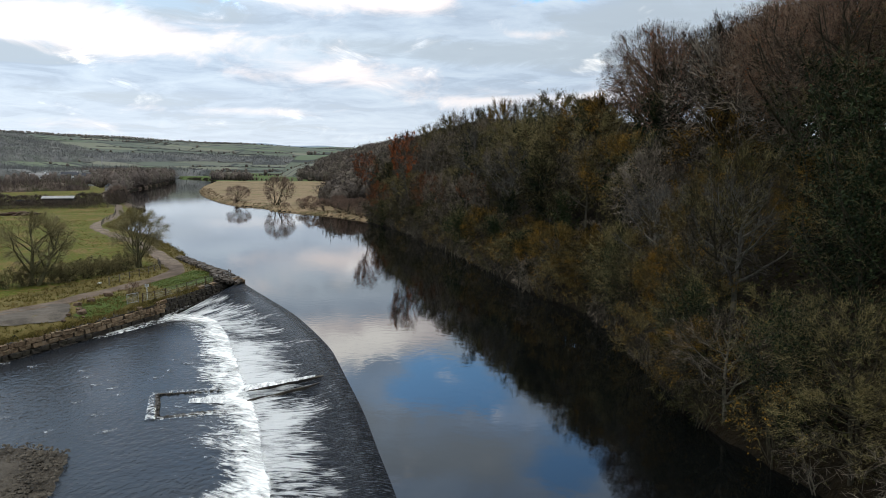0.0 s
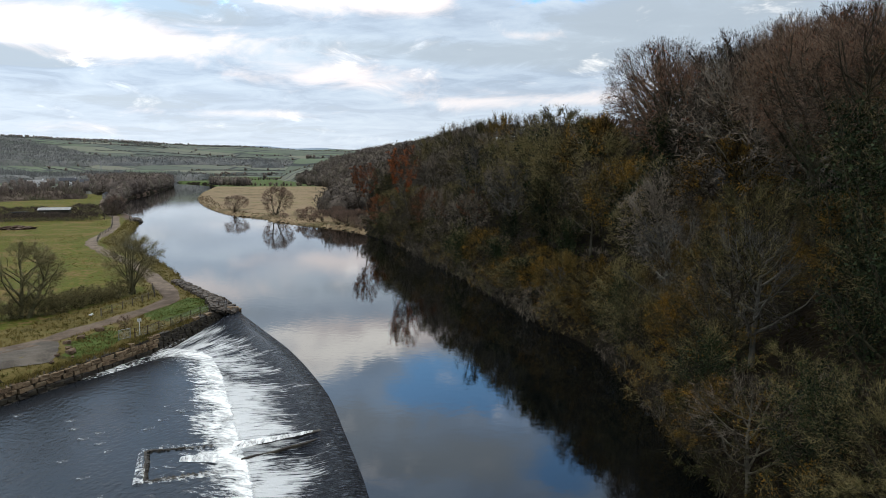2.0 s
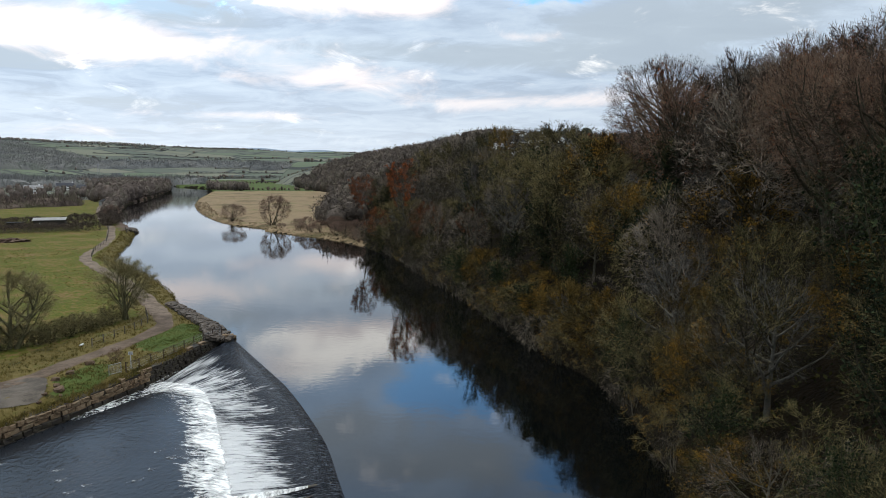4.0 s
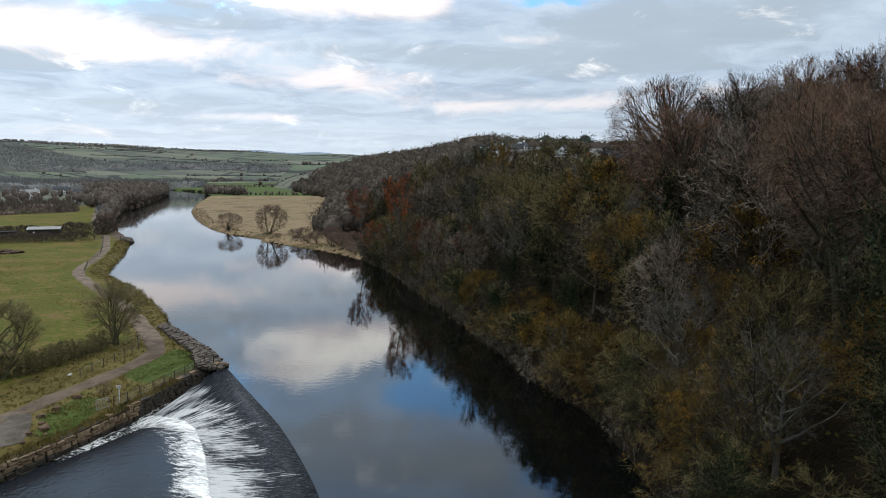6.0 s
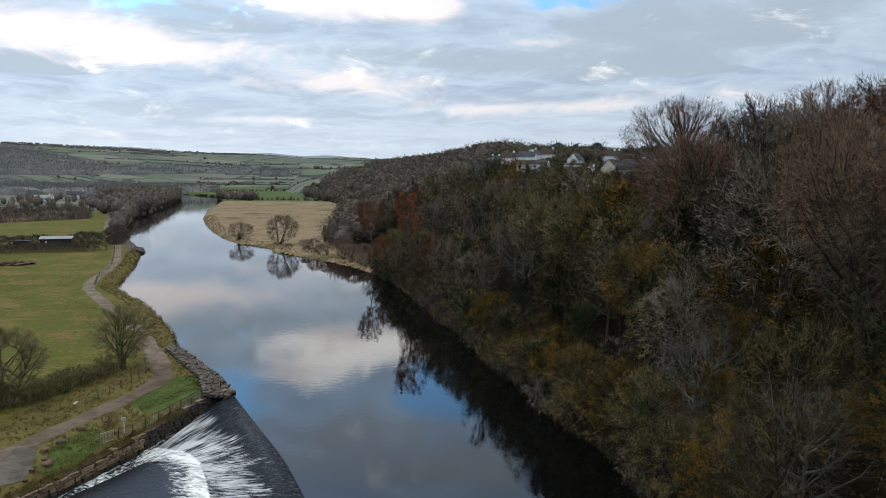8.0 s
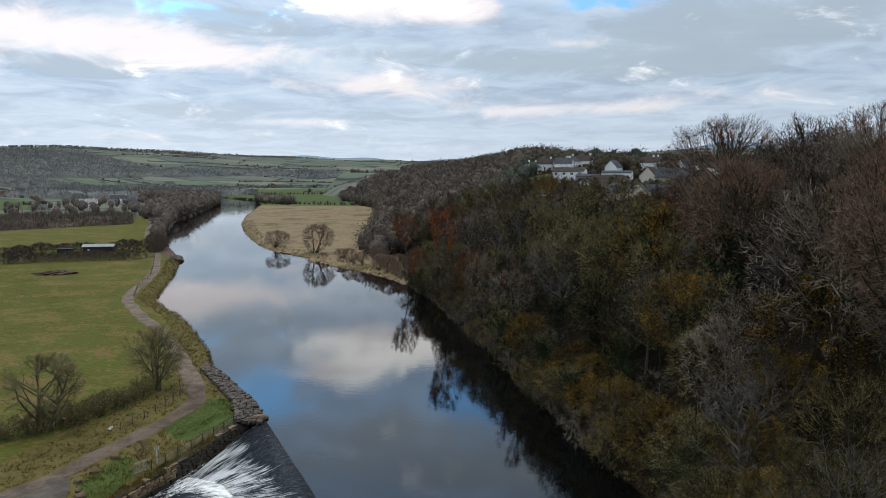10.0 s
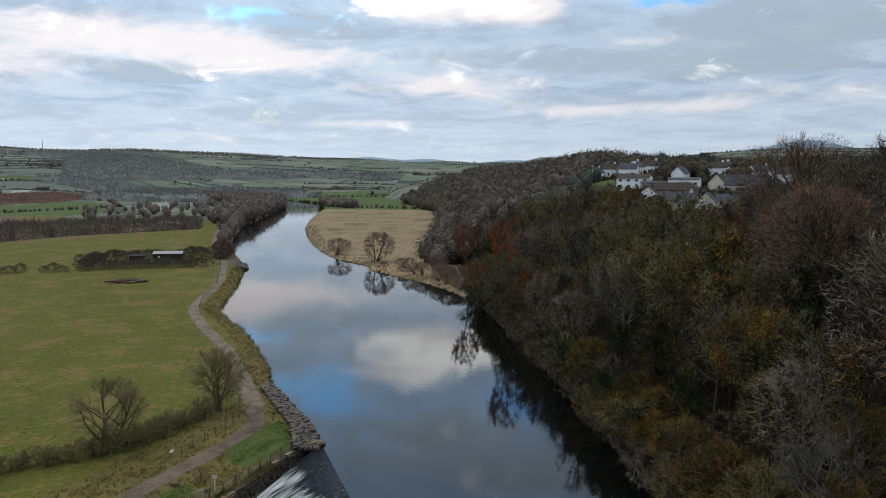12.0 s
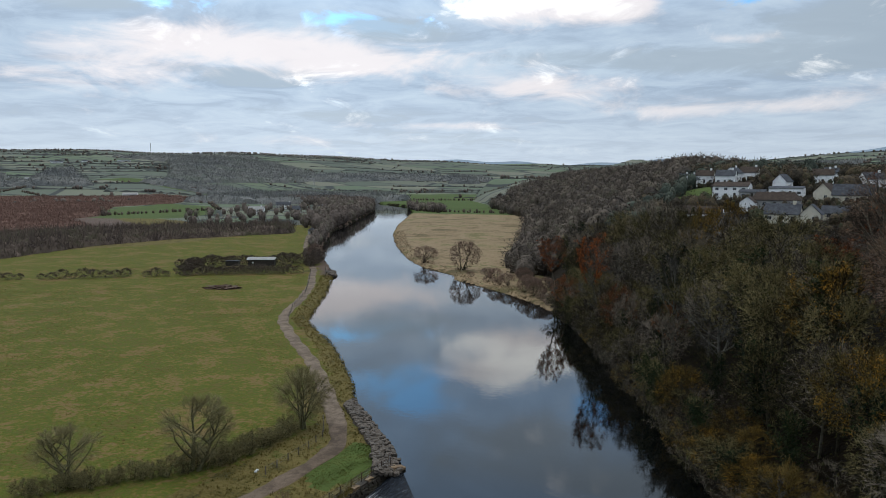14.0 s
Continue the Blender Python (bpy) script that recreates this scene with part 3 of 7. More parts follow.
def line_distance(x, y, line):
    best = np.full(np.shape(x), 1e9)
    for (ax, ay), (bx, by) in zip(line[:-1], line[1:]):
        dx, dy = bx - ax, by - ay
        t = np.clip(((x - ax) * dx + (y - ay) * dy) / (dx * dx + dy * dy), 0, 1)
        best = np.minimum(best, np.hypot(x - ax - t * dx, y - ay - t * dy))
    return best


def inside(x, y, poly):
    hit = np.zeros(np.shape(x), dtype=bool)
    for (ax, ay), (bx, by) in zip(poly, poly[1:] + poly[:1]):
        cross = (ay > y) != (by > y)
        with np.errstate(divide="ignore", invalid="ignore"):
            hit ^= cross & (x < (bx - ax) * (y - ay) / (by - ay if by != ay else 1e-9) + ax)
    return hit


# ---- the lie of the land ----
WALL = [(-75, -5), (-60, 20), (-51, 37), (-45.6, 48), (-42, 55.5), (-40.5, 59), (-39.6, 61.6), (-38.8, 64.6), (-37.8, 67.5), (-36.8, 71), (-35.7, 75.5), (-34.8, 80), (-33.8, 86), (-32.3, 93.6)]
WALL_BACK = [(x - 0.95, y + 0.25) for x, y in WALL[:-1]] + [(-33.0, 94.4)]  # where the ground ends behind the wall
LEFT = [(-32.3, 93.6), (-35.5, 99.3), (-40.3, 105.6), (-46, 113), (-48.5, 117), (-53, 126), (-61, 138.5), (-71, 153), (-82, 166), (-88.5, 174), (-92.5, 184),
        (-103, 211), (-113, 234), (-122.5, 254), (-136, 278), (-150, 300), (-178, 350), (-205, 410), (-230, 463), (-270, 583), (-311, 698), (-333, 765), (-385, 880), (-500, 1000), (-700, 1100)]
RIGHT = [(30, -60), (22, 10), (17.3, 32), (14.2, 42), (13.6, 53), (13.2, 63), (12, 76), (8, 86), (3.8, 99), (-1.4, 119), (-10, 144), (-21, 178), (-32.5, 205)]
MEADOW = [(-32.5, 205), (-44, 222), (-55, 235.5), (-67, 248), (-76.5, 257), (-82, 270), (-99, 287), (-113, 308), (-141, 362), (-163, 411), (-181, 453), (-211, 536),
          (-241, 630), (-276, 738), (-345, 900), (-470, 1060), (-690, 1160)]
WOOD = [(-32.5, 205), (-40, 240), (-58, 320), (-84, 480), (-128, 640), (-230, 900), (-330, 1150)]
RIVER = WALL_BACK + LEFT[1:] + MEADOW[::-1] + RIGHT[::-1][1:] + [(-120, -60)]
HILL = RIGHT + WOOD[1:] + [(-200, 3000), (3000, 3000), (3000, -60)]
CREST = [(-32.2, 93.4), (-25.2, 82.4), (-20.2, 74.5), (-16.8, 68), (-12.8, 59.5), (-10.1, 51.8), (-7.3, 44), (-5.2, 37), (-3.5, 31.7), (-1.1, 22), (2.4, 8), (6, -10), (10, -40)]
TOE = [(-34.6, 78.5), (-31.2, 78), (-28.5, 75), (-26, 70.5), (-22.5, 62.8), (-18.2, 52.8), (-14.8, 45.5), (-12.6, 39.5), (-10.5, 34.6), (-8, 25), (-5, 10), (-2, -10), (2, -40)]
LOW = -1.6  # the water below the weir; the pool above it lies at 0
HILL_AZ = [-180, -60, -40, -13, -9, -5, 0, 5, 13, 18, 27, 39, 50, 70, 180]
HILL_UP = [90, 92, 96, 106, 92, 70, 72, 88, 102, 114, 130, 140, 138, 128, 90]


def wall_top(y):
    """The river wall is low below the weir and rises to the weir's end."""
    return np.interp(y, [30, 62, 72, 80, 87, 92], [-0.15, -0.10, 0.02, 0.18, 0.48, 0.62])


def wave(x, y, size, seed):
    a = seed * 1.7
    return (np.sin(x / size + a) * np.cos(y / size * 1.13 - a) + 0.6 * np.sin((x + 0.6 * y) / size * 1.9 + 2 * a) + 0.4 * np.cos((y - 0.7 * x) / size * 3.1 + a)) / 2.0


def height(x, y):
    """The ground's height over the plan."""
    x, y = np.asarray(x, dtype=float), np.asarray(y, dtype=float)
    wet, hill = inside(x, y, RIVER), inside(x, y, HILL)
    d_river = np.minimum(line_distance(x, y, WALL_BACK + LEFT[1:]), line_distance(x, y, RIGHT + MEADOW[1:]))
    d_wall = line_distance(x, y, WALL_BACK)
    d_wood = line_distance(x, y, RIGHT + WOOD[1:])
    radius, az = np.hypot(x, y - 14), np.degrees(np.arctan2(-x, y - 14))
    z = 0.15 + 0.75 * smoothstep(0, 3.5, d_river) + 0.10 * wave(x, y, 13, 1) + 0.04 * wave(x, y, 3.1, 2)
    z = np.where(d_wall < d_river + 0.01, np.minimum(np.maximum(z, 0.62), wall_top(y) + 0.05 + 0.30 * d_wall), z)
    z = z + 1.5 * smoothstep(250, 700, radius)
    slope = 18.5 * np.tanh(d_wood / 21) + 0.5 * wave(x, y, 9, 3) * smoothstep(2, 12, d_wood)
    slope = slope + np.interp(y, [190, 300, 380, 420, 460, 600], [0, 5.5, 10.8, 13.2, 14.5, 19]) * smoothstep(20, 110, d_wood) + 5 * np.exp(-((x + 30) / 130) ** 2 - ((y - 540) / 150) ** 2) * smoothstep(10, 120, d_wood)
    z = np.where(hill, 0.25 + slope, z)
    start = np.interp(az, [-40, 0, 8, 28, 40, 60], [700, 1300, 1700, 1700, 950, 800])
    rise = np.interp(az, HILL_AZ, HILL_UP)
    far = smoothstep(0, 1, (radius - start) / (3300 - start))
    z = z + rise * far * (1 + 0.10 * wave(x, y, 420, 4)) + 9 * far * wave(x, y, 170, 5)
    bed = -np.minimum(3.4, 0.1 + 1.7 * d_river)
    return np.where(wet, bed, z)


def ground_z(x, y):
    return float(height(np.array([x]), np.array([y]))[0])


def axis(lo, a, b, hi, step, ratio):
    mid = list(np.arange(a, b + 1e-6, step))
    s, v, top = step, b, []
    while v < hi:
        s *= ratio
        v += s
        top.append(v)
    s, v, low = step, a, []
    while v > lo:
        s *= ratio
        v -= s
        low.append(v)
    return np.array(low[::-1] + mid + top)


def steps(*zones):
    return np.unique(np.round(np.concatenate([np.arange(a, b, s) for a, b, s in zones]), 3))


gx = np.concatenate([axis(-4700, -350, -105, -106, 2.6, 1.09), steps((-103.8, 45, 1.2)), axis(44, 45, 46, 4700, 1.3, 1.06)[2:]])
gy = np.concatenate([axis(-2500, 26, 28, 27, 1.3, 1.09), steps((29.2, 150, 1.2), (150, 500, 2.6), (500, 780, 4.5)), axis(779, 780, 785, 4800, 5.0, 1.045)[2:]])
gx, gy = np.unique(np.round(gx, 3)), np.unique(np.round(gy, 3))
GX, GY = np.meshgrid(gx, gy)
GZ = height(GX, GY)
nx, ny = len(gx), len(gy)
idx = np.arange(nx * ny).reshape(ny, nx)
quads = np.stack([idx[:-1, :-1], idx[:-1, 1:], idx[1:, 1:], idx[1:, :-1]], -1).reshape(-1, 4)
cx, cy = 0.25 * (GX[:-1, :-1] + GX[:-1, 1:] + GX[1:, 1:] + GX[1:, :-1]).ravel(), 0.25 * (GY[:-1, :-1] + GY[:-1, 1:] + GY[1:, 1:] + GY[1:, :-1]).ravel()
GROUND_MATS = ["grass", "rough", "straw", "litter", "bed", "green", "heath", "fields", "lawn"]
slot = np.zeros(len(cx), dtype=int)
radius = np.hypot(cx, cy)
d_left = line_distance(cx, cy, WALL + LEFT[1:])
hill_face, wet_face = inside(cx, cy, HILL), inside(cx, cy, RIVER)
d_wood = line_distance(cx, cy, RIGHT + WOOD[1:])
slot[:] = GROUND_MATS.index("grass")
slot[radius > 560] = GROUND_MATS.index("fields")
slot[(d_left < 4.0 + 1.5 * wave(cx, cy, 5, 6)) & (cy < 250)] = GROUND_MATS.index("rough")
slot[(d_left < 5.0 + 1.5 * wave(cx, cy, 5, 6)) & (cy >= 250) & (cy < 800)] = GROUND_MATS.index("heath")
VERGE = [(-75, 40), (-60, 58), (-52.5, 74), (-50.5, 86), (-48.8, 99), (-48.5, 104), (-60, 121), (-50, 117), (-40, 105), (-30, 96), (-30, 70), (-36, 50), (-60, 10)]
slot[inside(cx, cy, VERGE)] = GROUND_MATS.index("rough")
LAWN = [(-42.0, 88), (-40, 98), (-36.5, 101), (-33.5, 95), (-35, 88), (-37.5, 84)]
slot[inside(cx, cy, LAWN)] = GROUND_MATS.index("lawn")
LAWN_B = [(-42, 74), (-40.5, 79), (-38, 76), (-37.5, 69), (-39.5, 68.5)]
slot[inside(cx, cy, LAWN_B)] = GROUND_MATS.index("lawn")
right_flat = ~hill_face & ~wet_face & (line_distance(cx, cy, MEADOW) < d_left) & (cy > 200)
slot[right_flat & (cy < 690)] = GROUND_MATS.index("straw")
slot[right_flat & (cy >= 690) & (radius < 1700)] = GROUND_MATS.index("green")
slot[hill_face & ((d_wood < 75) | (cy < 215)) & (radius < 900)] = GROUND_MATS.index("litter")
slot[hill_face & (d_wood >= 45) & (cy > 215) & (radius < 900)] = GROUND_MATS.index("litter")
HEATH = [(-260, 330), (-250, 420), (-420, 520), (-900, 700), (-1200, 500), (-700, 260), (-330, 200)]
slot[inside(cx, cy, HEATH)] = GROUND_MATS.index("rough")
slot[inside(cx, cy, [(-350, 290), (-350, 425), (-480, 525), (-720, 645), (-990, 650), (-910, 425), (-560, 295)])] = GROUND_MATS.index("heath")
FIELD_C = [(-482, 505), (-645, 705), (-665, 838), (-546, 767), (-430, 606), (-414, 523)]
slot[inside(cx, cy, FIELD_C)] = GROUND_MATS.index("green")
slot[wet_face & ~((d_wood < 2.5) & (cy < 230))] = GROUND_MATS.index("bed")
# the shade-darkened litter runs on under the trees overhanging the shore
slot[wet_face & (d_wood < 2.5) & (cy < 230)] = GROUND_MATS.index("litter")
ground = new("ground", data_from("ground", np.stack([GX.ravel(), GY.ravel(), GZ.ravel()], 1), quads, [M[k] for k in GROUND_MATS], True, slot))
tagged(ground, "river valley of green pasture, straw meadow and wooded slope", "ground", kind="structure")


# ---- water ----
def flat_sheet(name, outline, z, mat, label):
    bm = bmesh.new()
    f = bm.faces.new([bm.verts.new((x, y, z)) for x, y in outline])
    bmesh.ops.triangulate(bm, faces=[f])
    bmesh.ops.recalc_face_normals(bm, faces=bm.faces)
    if bm.faces[:][0].normal.z < 0:
        bmesh.ops.reverse_faces(bm, faces=bm.faces)
    ob = new(name, data_of(bm, name, mat))
    return tagged(ob, label, "water", kind="structure")


crest_line = smooth_line(CREST, 0.5, 110)
toe_line = smooth_line(TOE, 0.5, 12)
far_left = [(x - 12, y + 4) for x, y in LEFT[1:]]
pool_outline = [tuple(p) for p in crest_line[::2]] + [(40, -40), (40, 100), (10, 205)] + [(x + 30, y) for x, y in MEADOW[2:]] + far_left[::-1]
flat_sheet("water", pool_outline, 0.0, M["pool"], "calm dark river pool mirroring the cloudy sky")
low_outline = [(-120, -60), (4, -60)] + [tuple(p) for p in toe_line[::-6]] + [(x - 3, y) for x, y in WALL[-3::-1]]
flat_sheet("water", low_outline, LOW, M["tail"], "dark rippled river water below the weir")


def flow_sheet(name, rows, mat, smooth=True, reach=0.0):
    """A sheet through rows of points, with a UV map of metres across and along the flow."""
    rows = np.asarray(rows)
    nr, nc = rows.shape[:2]
    ids = np.arange(nr * nc).reshape(nr, nc)
    f = np.stack([ids[:-1, :-1], ids[1:, :-1], ids[1:, 1:], ids[:-1, 1:]], -1).reshape(-1, 4)
    me = data_from(name, rows.reshape(-1, 3), f, mat, smooth)
    across = np.r_[0, np.cumsum(np.linalg.norm(np.diff(rows[:, 0], axis=0), axis=1))]
    down = np.concatenate([np.zeros((nr, 1)), np.cumsum(np.linalg.norm(np.diff(rows, axis=1), axis=2), axis=1)], 1)
    if reach:
        down = down / down[:, -1:] * reach
    uv = me.uv_layers.new(name="flow")
    loops = np.zeros(len(me.loops), dtype=np.int32)
    me.loops.foreach_get("vertex_index", loops)
    flat_uv = np.stack([np.repeat(across, nc), down.ravel()], 1)[loops]
    uv.data.foreach_set("uv", flat_uv.astype(np.float32).ravel())
    return me


def pair_lines(step):
    n = int(np.sum(np.linalg.norm(np.diff(np.asarray(CREST), axis=0), axis=1)) / step)
    k = np.linspace(0, 1, n)

    def even(line):
        line = np.asarray(line, dtype=float)
        t = np.linspace(0, 1, len(line))
        p = np.stack([np.interp(k, t, line[:, i]) for i in range(2)], 1)
        for _ in range(140):
            p[1:-1] = 0.25 * p[:-2] + 0.5 * p[1:-1] + 0.25 * p[2:]
        return p

    return even(CREST), even(TOE)


top_pts, toe_pts = pair_lines(0.35)
rng = np.random.default_rng(5)
rows = []
profile = np.r_[-0.10, np.linspace(0.0, 1.06, 34)]
for i, (a, b) in enumerate(zip(top_pts, toe_pts)):
    row = []
    for t in profile:
        x, y = a + (b - a) * t
        drop = 0.005 if t < 0 else 0.06 * smoothstep(0, 0.12, t) + (abs(LOW) - 0.02) * (0.25 * smoothstep(0.03, 0.35, t) + 0.75 * np.clip((t - 0.05) / 0.95, 0, 1) ** 1.15)
        lump = 0.05 * smoothstep(0.1, 0.6, t) * (math.sin(i * 0.9 + 2.2 * math.sin(t * 7 + i * 0.05)) + math.sin(i * 0.37 + t * 5))
        row.append((x, y, 0.006 - drop + lump))
    rows.append(row)
weir = thing("weir", *top_pts[40], 0, 0, "curved river weir with white water streaming down its sloping face", "weir", kind="structure")
weir.matrix_world = Matrix()
part("apron_water", flow_sheet("apron_water", rows, M["apron"], True, 9.5), None, weir, "dark streaming water with white streaks")
rows = []
away = toe_pts - top_pts
away /= np.linalg.norm(away, axis=1, keepdims=True)
for i, (b, w) in enumerate(zip(toe_pts, away)):
    row = []
    for t in np.linspace(-1.6, 7.5, 34):
        x, y = b + w * t
        bulge = 0.2 * math.exp(-((t - 0.2) / 0.9) ** 2) + 0.10 * math.exp(-((t - 2.5) / 2.0) ** 2)
        rough = 0.09 * math.exp(-((t - 1) / 3) ** 2) * noise.noise(Vector((x * 1.6, y * 1.6, 3.0)))
        base = LOW + 0.02 + max(0.0, -t) * 0.16
        row.append((x, y, base + bulge + rough))
    rows.append(row)
part("white_water", flow_sheet("white_water", rows, M["foam"]), None, weir, "churning white foam along the weir's foot")

# ---- trees ----
def tubes(pts, radii, sides):
    """Round stems along many lines of equally many points, as triangles."""
    n, k = pts.shape[:2]
    way = np.gradient(pts, axis=1)
    way /= np.linalg.norm(way, axis=2, keepdims=True) + 1e-9
    ref = np.where(np.abs(way[:, :1, 2:3]) < 0.8, [[[0.31, 0.22, 0.92]]], [[[1.0, 0.1, 0.0]]])
    u = np.cross(way, np.broadcast_to(ref, way.shape))
    u /= np.linalg.norm(u, axis=2, keepdims=True) + 1e-9
    v = np.cross(way, u)
    ang = np.arange(sides) / sides * 2 * math.pi
    ring = pts[:, :, None] + (u[:, :, None] * np.cos(ang)[:, None] + v[:, :, None] * np.sin(ang)[:, None]) * radii[:, :, None, None]
    ids = np.arange(n * k * sides).reshape(n, k, sides)
    nxt = np.roll(ids, -1, axis=2)
    f = np.stack([ids[:, :-1], nxt[:, :-1], nxt[:, 1:], ids[:, 1:]], -1).reshape(-1, 4)
    return ring.reshape(-1, 3), np.concatenate([f[:, [0, 1, 2]], f[:, [0, 2, 3]]])


def unit(v):
    return v / (np.linalg.norm(v, axis=-1, keepdims=True) + 1e-9)


def grown(r, start, way, length, bend, wobble, steps):
    """Lines that set out along their way and bend towards a second one as they grow."""
    pts, d = [start], unit(way)
    for _ in range(steps):
        d = unit(d + bend / steps + r.normal(0, wobble, d.shape))
        pts.append(pts[-1] + d * (length / steps)[:, None])
    return np.stack(pts, 1)


def held(pts, mid, reach, limit):
    """The same lines, shortened where they would leave the crown's dome."""
    q0 = np.linalg.norm((pts[:, 0] - mid) / reach, axis=1)
    q1 = np.linalg.norm((pts[:, -1] - mid) / reach, axis=1)
    k = np.clip((limit - q0) / np.maximum(q1 - q0, 1e-6), 0.3, 1.0)
    k = np.where(q1 > limit, k, 1.0)[:, None, None]
    return pts[:, :1] + (pts - pts[:, :1]) * k


def on_lines(pts, f):
    """The points at shares f of the lines, and the way there; f has one row a line."""
    k = pts.shape[1] - 1
    i = np.minimum((f * k).astype(int), k - 1)
    t = (f * k - i)[..., None]
    row = np.arange(len(pts))[:, None]
    a, b = pts[row, i], pts[row, i + 1]
    return (a + (b - a) * t).reshape(-1, 3), unit(b - a).reshape(-1, 3)


def blades(r, pts, width):
    """A thin tapering ribbon along each line of three points."""
    n = len(pts)
    side = unit(np.cross(pts[:, 2] - pts[:, 0], r.normal(0, 1, (n, 3)))) * np.asarray(width).reshape(-1, 1)
    v = np.stack([pts[:, 0] - side, pts[:, 0] + side, pts[:, 1] - side * 0.7, pts[:, 1] + side * 0.7, pts[:, 2]], 1).reshape(-1, 3)
    k = np.arange(n)[:, None] * 5
    return v, np.concatenate([k + [0, 1, 3], k + [0, 3, 2], k + [2, 3, 4]])


def merged(*sets):
    vs, fs, n = [], [], 0
    for v, f in sets:
        vs.append(v)
        fs.append(f + n)
        n += len(v)
    return np.concatenate(vs), np.concatenate(fs)


def slivers(r, start, way, length, width):
    """One thin pointed triangle for each twig."""
    n = len(start)
    side = np.cross(way, r.normal(0, 1, (n, 3)))
    side /= np.linalg.norm(side, axis=1, keepdims=True) + 1e-9
    w = np.asarray(width).reshape(-1, 1) * np.ones((n, 1))
    v = np.stack([start - side * w, start + side * w, start + way * np.asarray(length).reshape(-1, 1)], 1).reshape(-1, 3)
    return v, np.arange(3 * n).reshape(n, 3)


def leaf_quads(r, at, size):
    n = len(at)
    a, b = r.normal(0, 1, (n, 3)), r.normal(0, 1, (n, 3))
    a /= np.linalg.norm(a, axis=1, keepdims=True)
    b = np.cross(a, b)
    b /= np.linalg.norm(b, axis=1, keepdims=True) + 1e-9
    s = (size * r.uniform(0.6, 1.3, n))[:, None]
    v = np.stack([at - a * s, at + b * s * 0.55, at + a * s, at - b * s * 0.55], 1).reshape(-1, 3)
    k = np.arange(n)[:, None] * 4
    return v, np.concatenate([k + [0, 1, 2], k + [0, 2, 3]])


def tree_arrays(seed, h=11.0, crown=4.2, trunk=0.2, fork=0.28, limbs=12, branches=7, twigs=7, sprigs=5, twig=1.1, thin=0.017, up=0.35, leaves=0, leaf=0.16, stems=1, spread=0.62, leafy=0.5, ivy=False, low=0.12, arch=0.0, round_branches=False, rim=0):
    """A broadleaf tree: stems, limbs that reach out to a lumpy dome, branches, upswept twigs and sprigs, leaves in bunches."""
    r = np.random.default_rng(seed)
    stem = grown(r, np.stack([*(r.normal(0, 0.02 if stems == 1 else 0.25, (2, stems))), np.full(stems, -0.3)], 1), np.stack([*r.normal(0, 0.05 if stems == 1 else 0.3, (2, stems)), np.ones(stems)], 1),
                 np.full(stems, h * 0.80), np.array([0, 0, 0.3]), 0.05, 7)
    stem_r = np.linspace(1, 0.2, 8)[None] * np.full((stems, 1), trunk / math.sqrt(stems))
    per = max(3, limbs // stems)
    f = np.clip(fork + (0.97 - fork) * (np.arange(per)[None] + r.uniform(0, 0.8, (stems, per))) / per, 0, 0.98)
    at, _ = on_lines(stem, f)
    share = ((f - fork) / (1 - fork)).ravel()
    n = len(at)
    az = 2.4 * np.arange(n) + r.uniform(-0.4, 0.4, n)
    el = np.radians(-25 + 105 * share ** 0.85 + r.uniform(-14, 14, n))
    mid, reach = np.array([0, 0, h * (0.5 + low)]), np.array([crown, crown, h * (0.5 - low)])
    lump = 0.92 + 0.10 * np.sin(az * 2 + seed) + r.uniform(-0.10, 0.08, n)
    out = np.stack([np.cos(az) * np.cos(el), np.sin(az) * np.cos(el), np.sin(el)], 1)
    goal = mid + stem[:, -1].mean(0) * [0.5, 0.5, 0] + out * reach * (0.80 * lump)[:, None]
    span = np.linalg.norm(goal - at, axis=1)
    knee = at + unit(out * [1, 1, 0] + [0, 0, up]) * (span * 0.5)[:, None]
    t = np.linspace(0, 1, 7)[None, :, None]
    limb = at[:, None] * (1 - t) ** 2 + knee[:, None] * 2 * t * (1 - t) + goal[:, None] * t ** 2
    limb = limb + np.cumsum(r.normal(0, 0.035, limb.shape), axis=1) * span[:, None, None] * t
    limb_r = np.linspace(1, 0.22, 7)[None] * (trunk * 0.42 / math.sqrt(stems) * (1.3 - 0.7 * share))[:, None]
    f = np.clip(0.22 + 0.80 * (np.arange(branches)[None] + r.uniform(0, 1, (n, branches))) / branches, 0, 1)
    at, way = on_lines(limb, f)
    away = unit(at - mid)
    lead = np.array([0, 0, 0.13 - arch])
    size = np.repeat(span, branches) * r.uniform(0.22, 0.42, len(at)) * (1.15 - 0.45 * f.ravel())
    branch = grown(r, at, way * 0.5 + away * 0.5 + r.normal(0, 0.60, at.shape) + lead, size, away * 0.5 + lead, 0.13, 3 if round_branches else 2)
    branch = held(branch, mid, reach, 0.93 + 0.05 * np.sin(np.arange(len(branch)) * 1.3))
    branch_r = np.linspace(1, 0.3, branch.shape[1])[None] * (np.repeat(limb_r[:, 3], branches) * r.uniform(0.28, 0.5, len(at)))[:, None]
    f = np.clip(0.15 + 0.87 * (np.arange(twigs)[None] + r.uniform(0, 1, (len(at), twigs))) / twigs, 0, 1)
    at, way = on_lines(branch, f)
    away = unit(at - mid)
    size = twig * r.uniform(0.55, 1.35, len(at))
    spray = grown(r, at, way * 0.7 + away * 0.4 + r.normal(0, spread, at.shape) + lead, size, away * 0.4 + lead * 1.5, 0.16, 2)
    spray = held(spray, mid, reach, 1.02 + r.normal(0, 0.04, len(spray)))
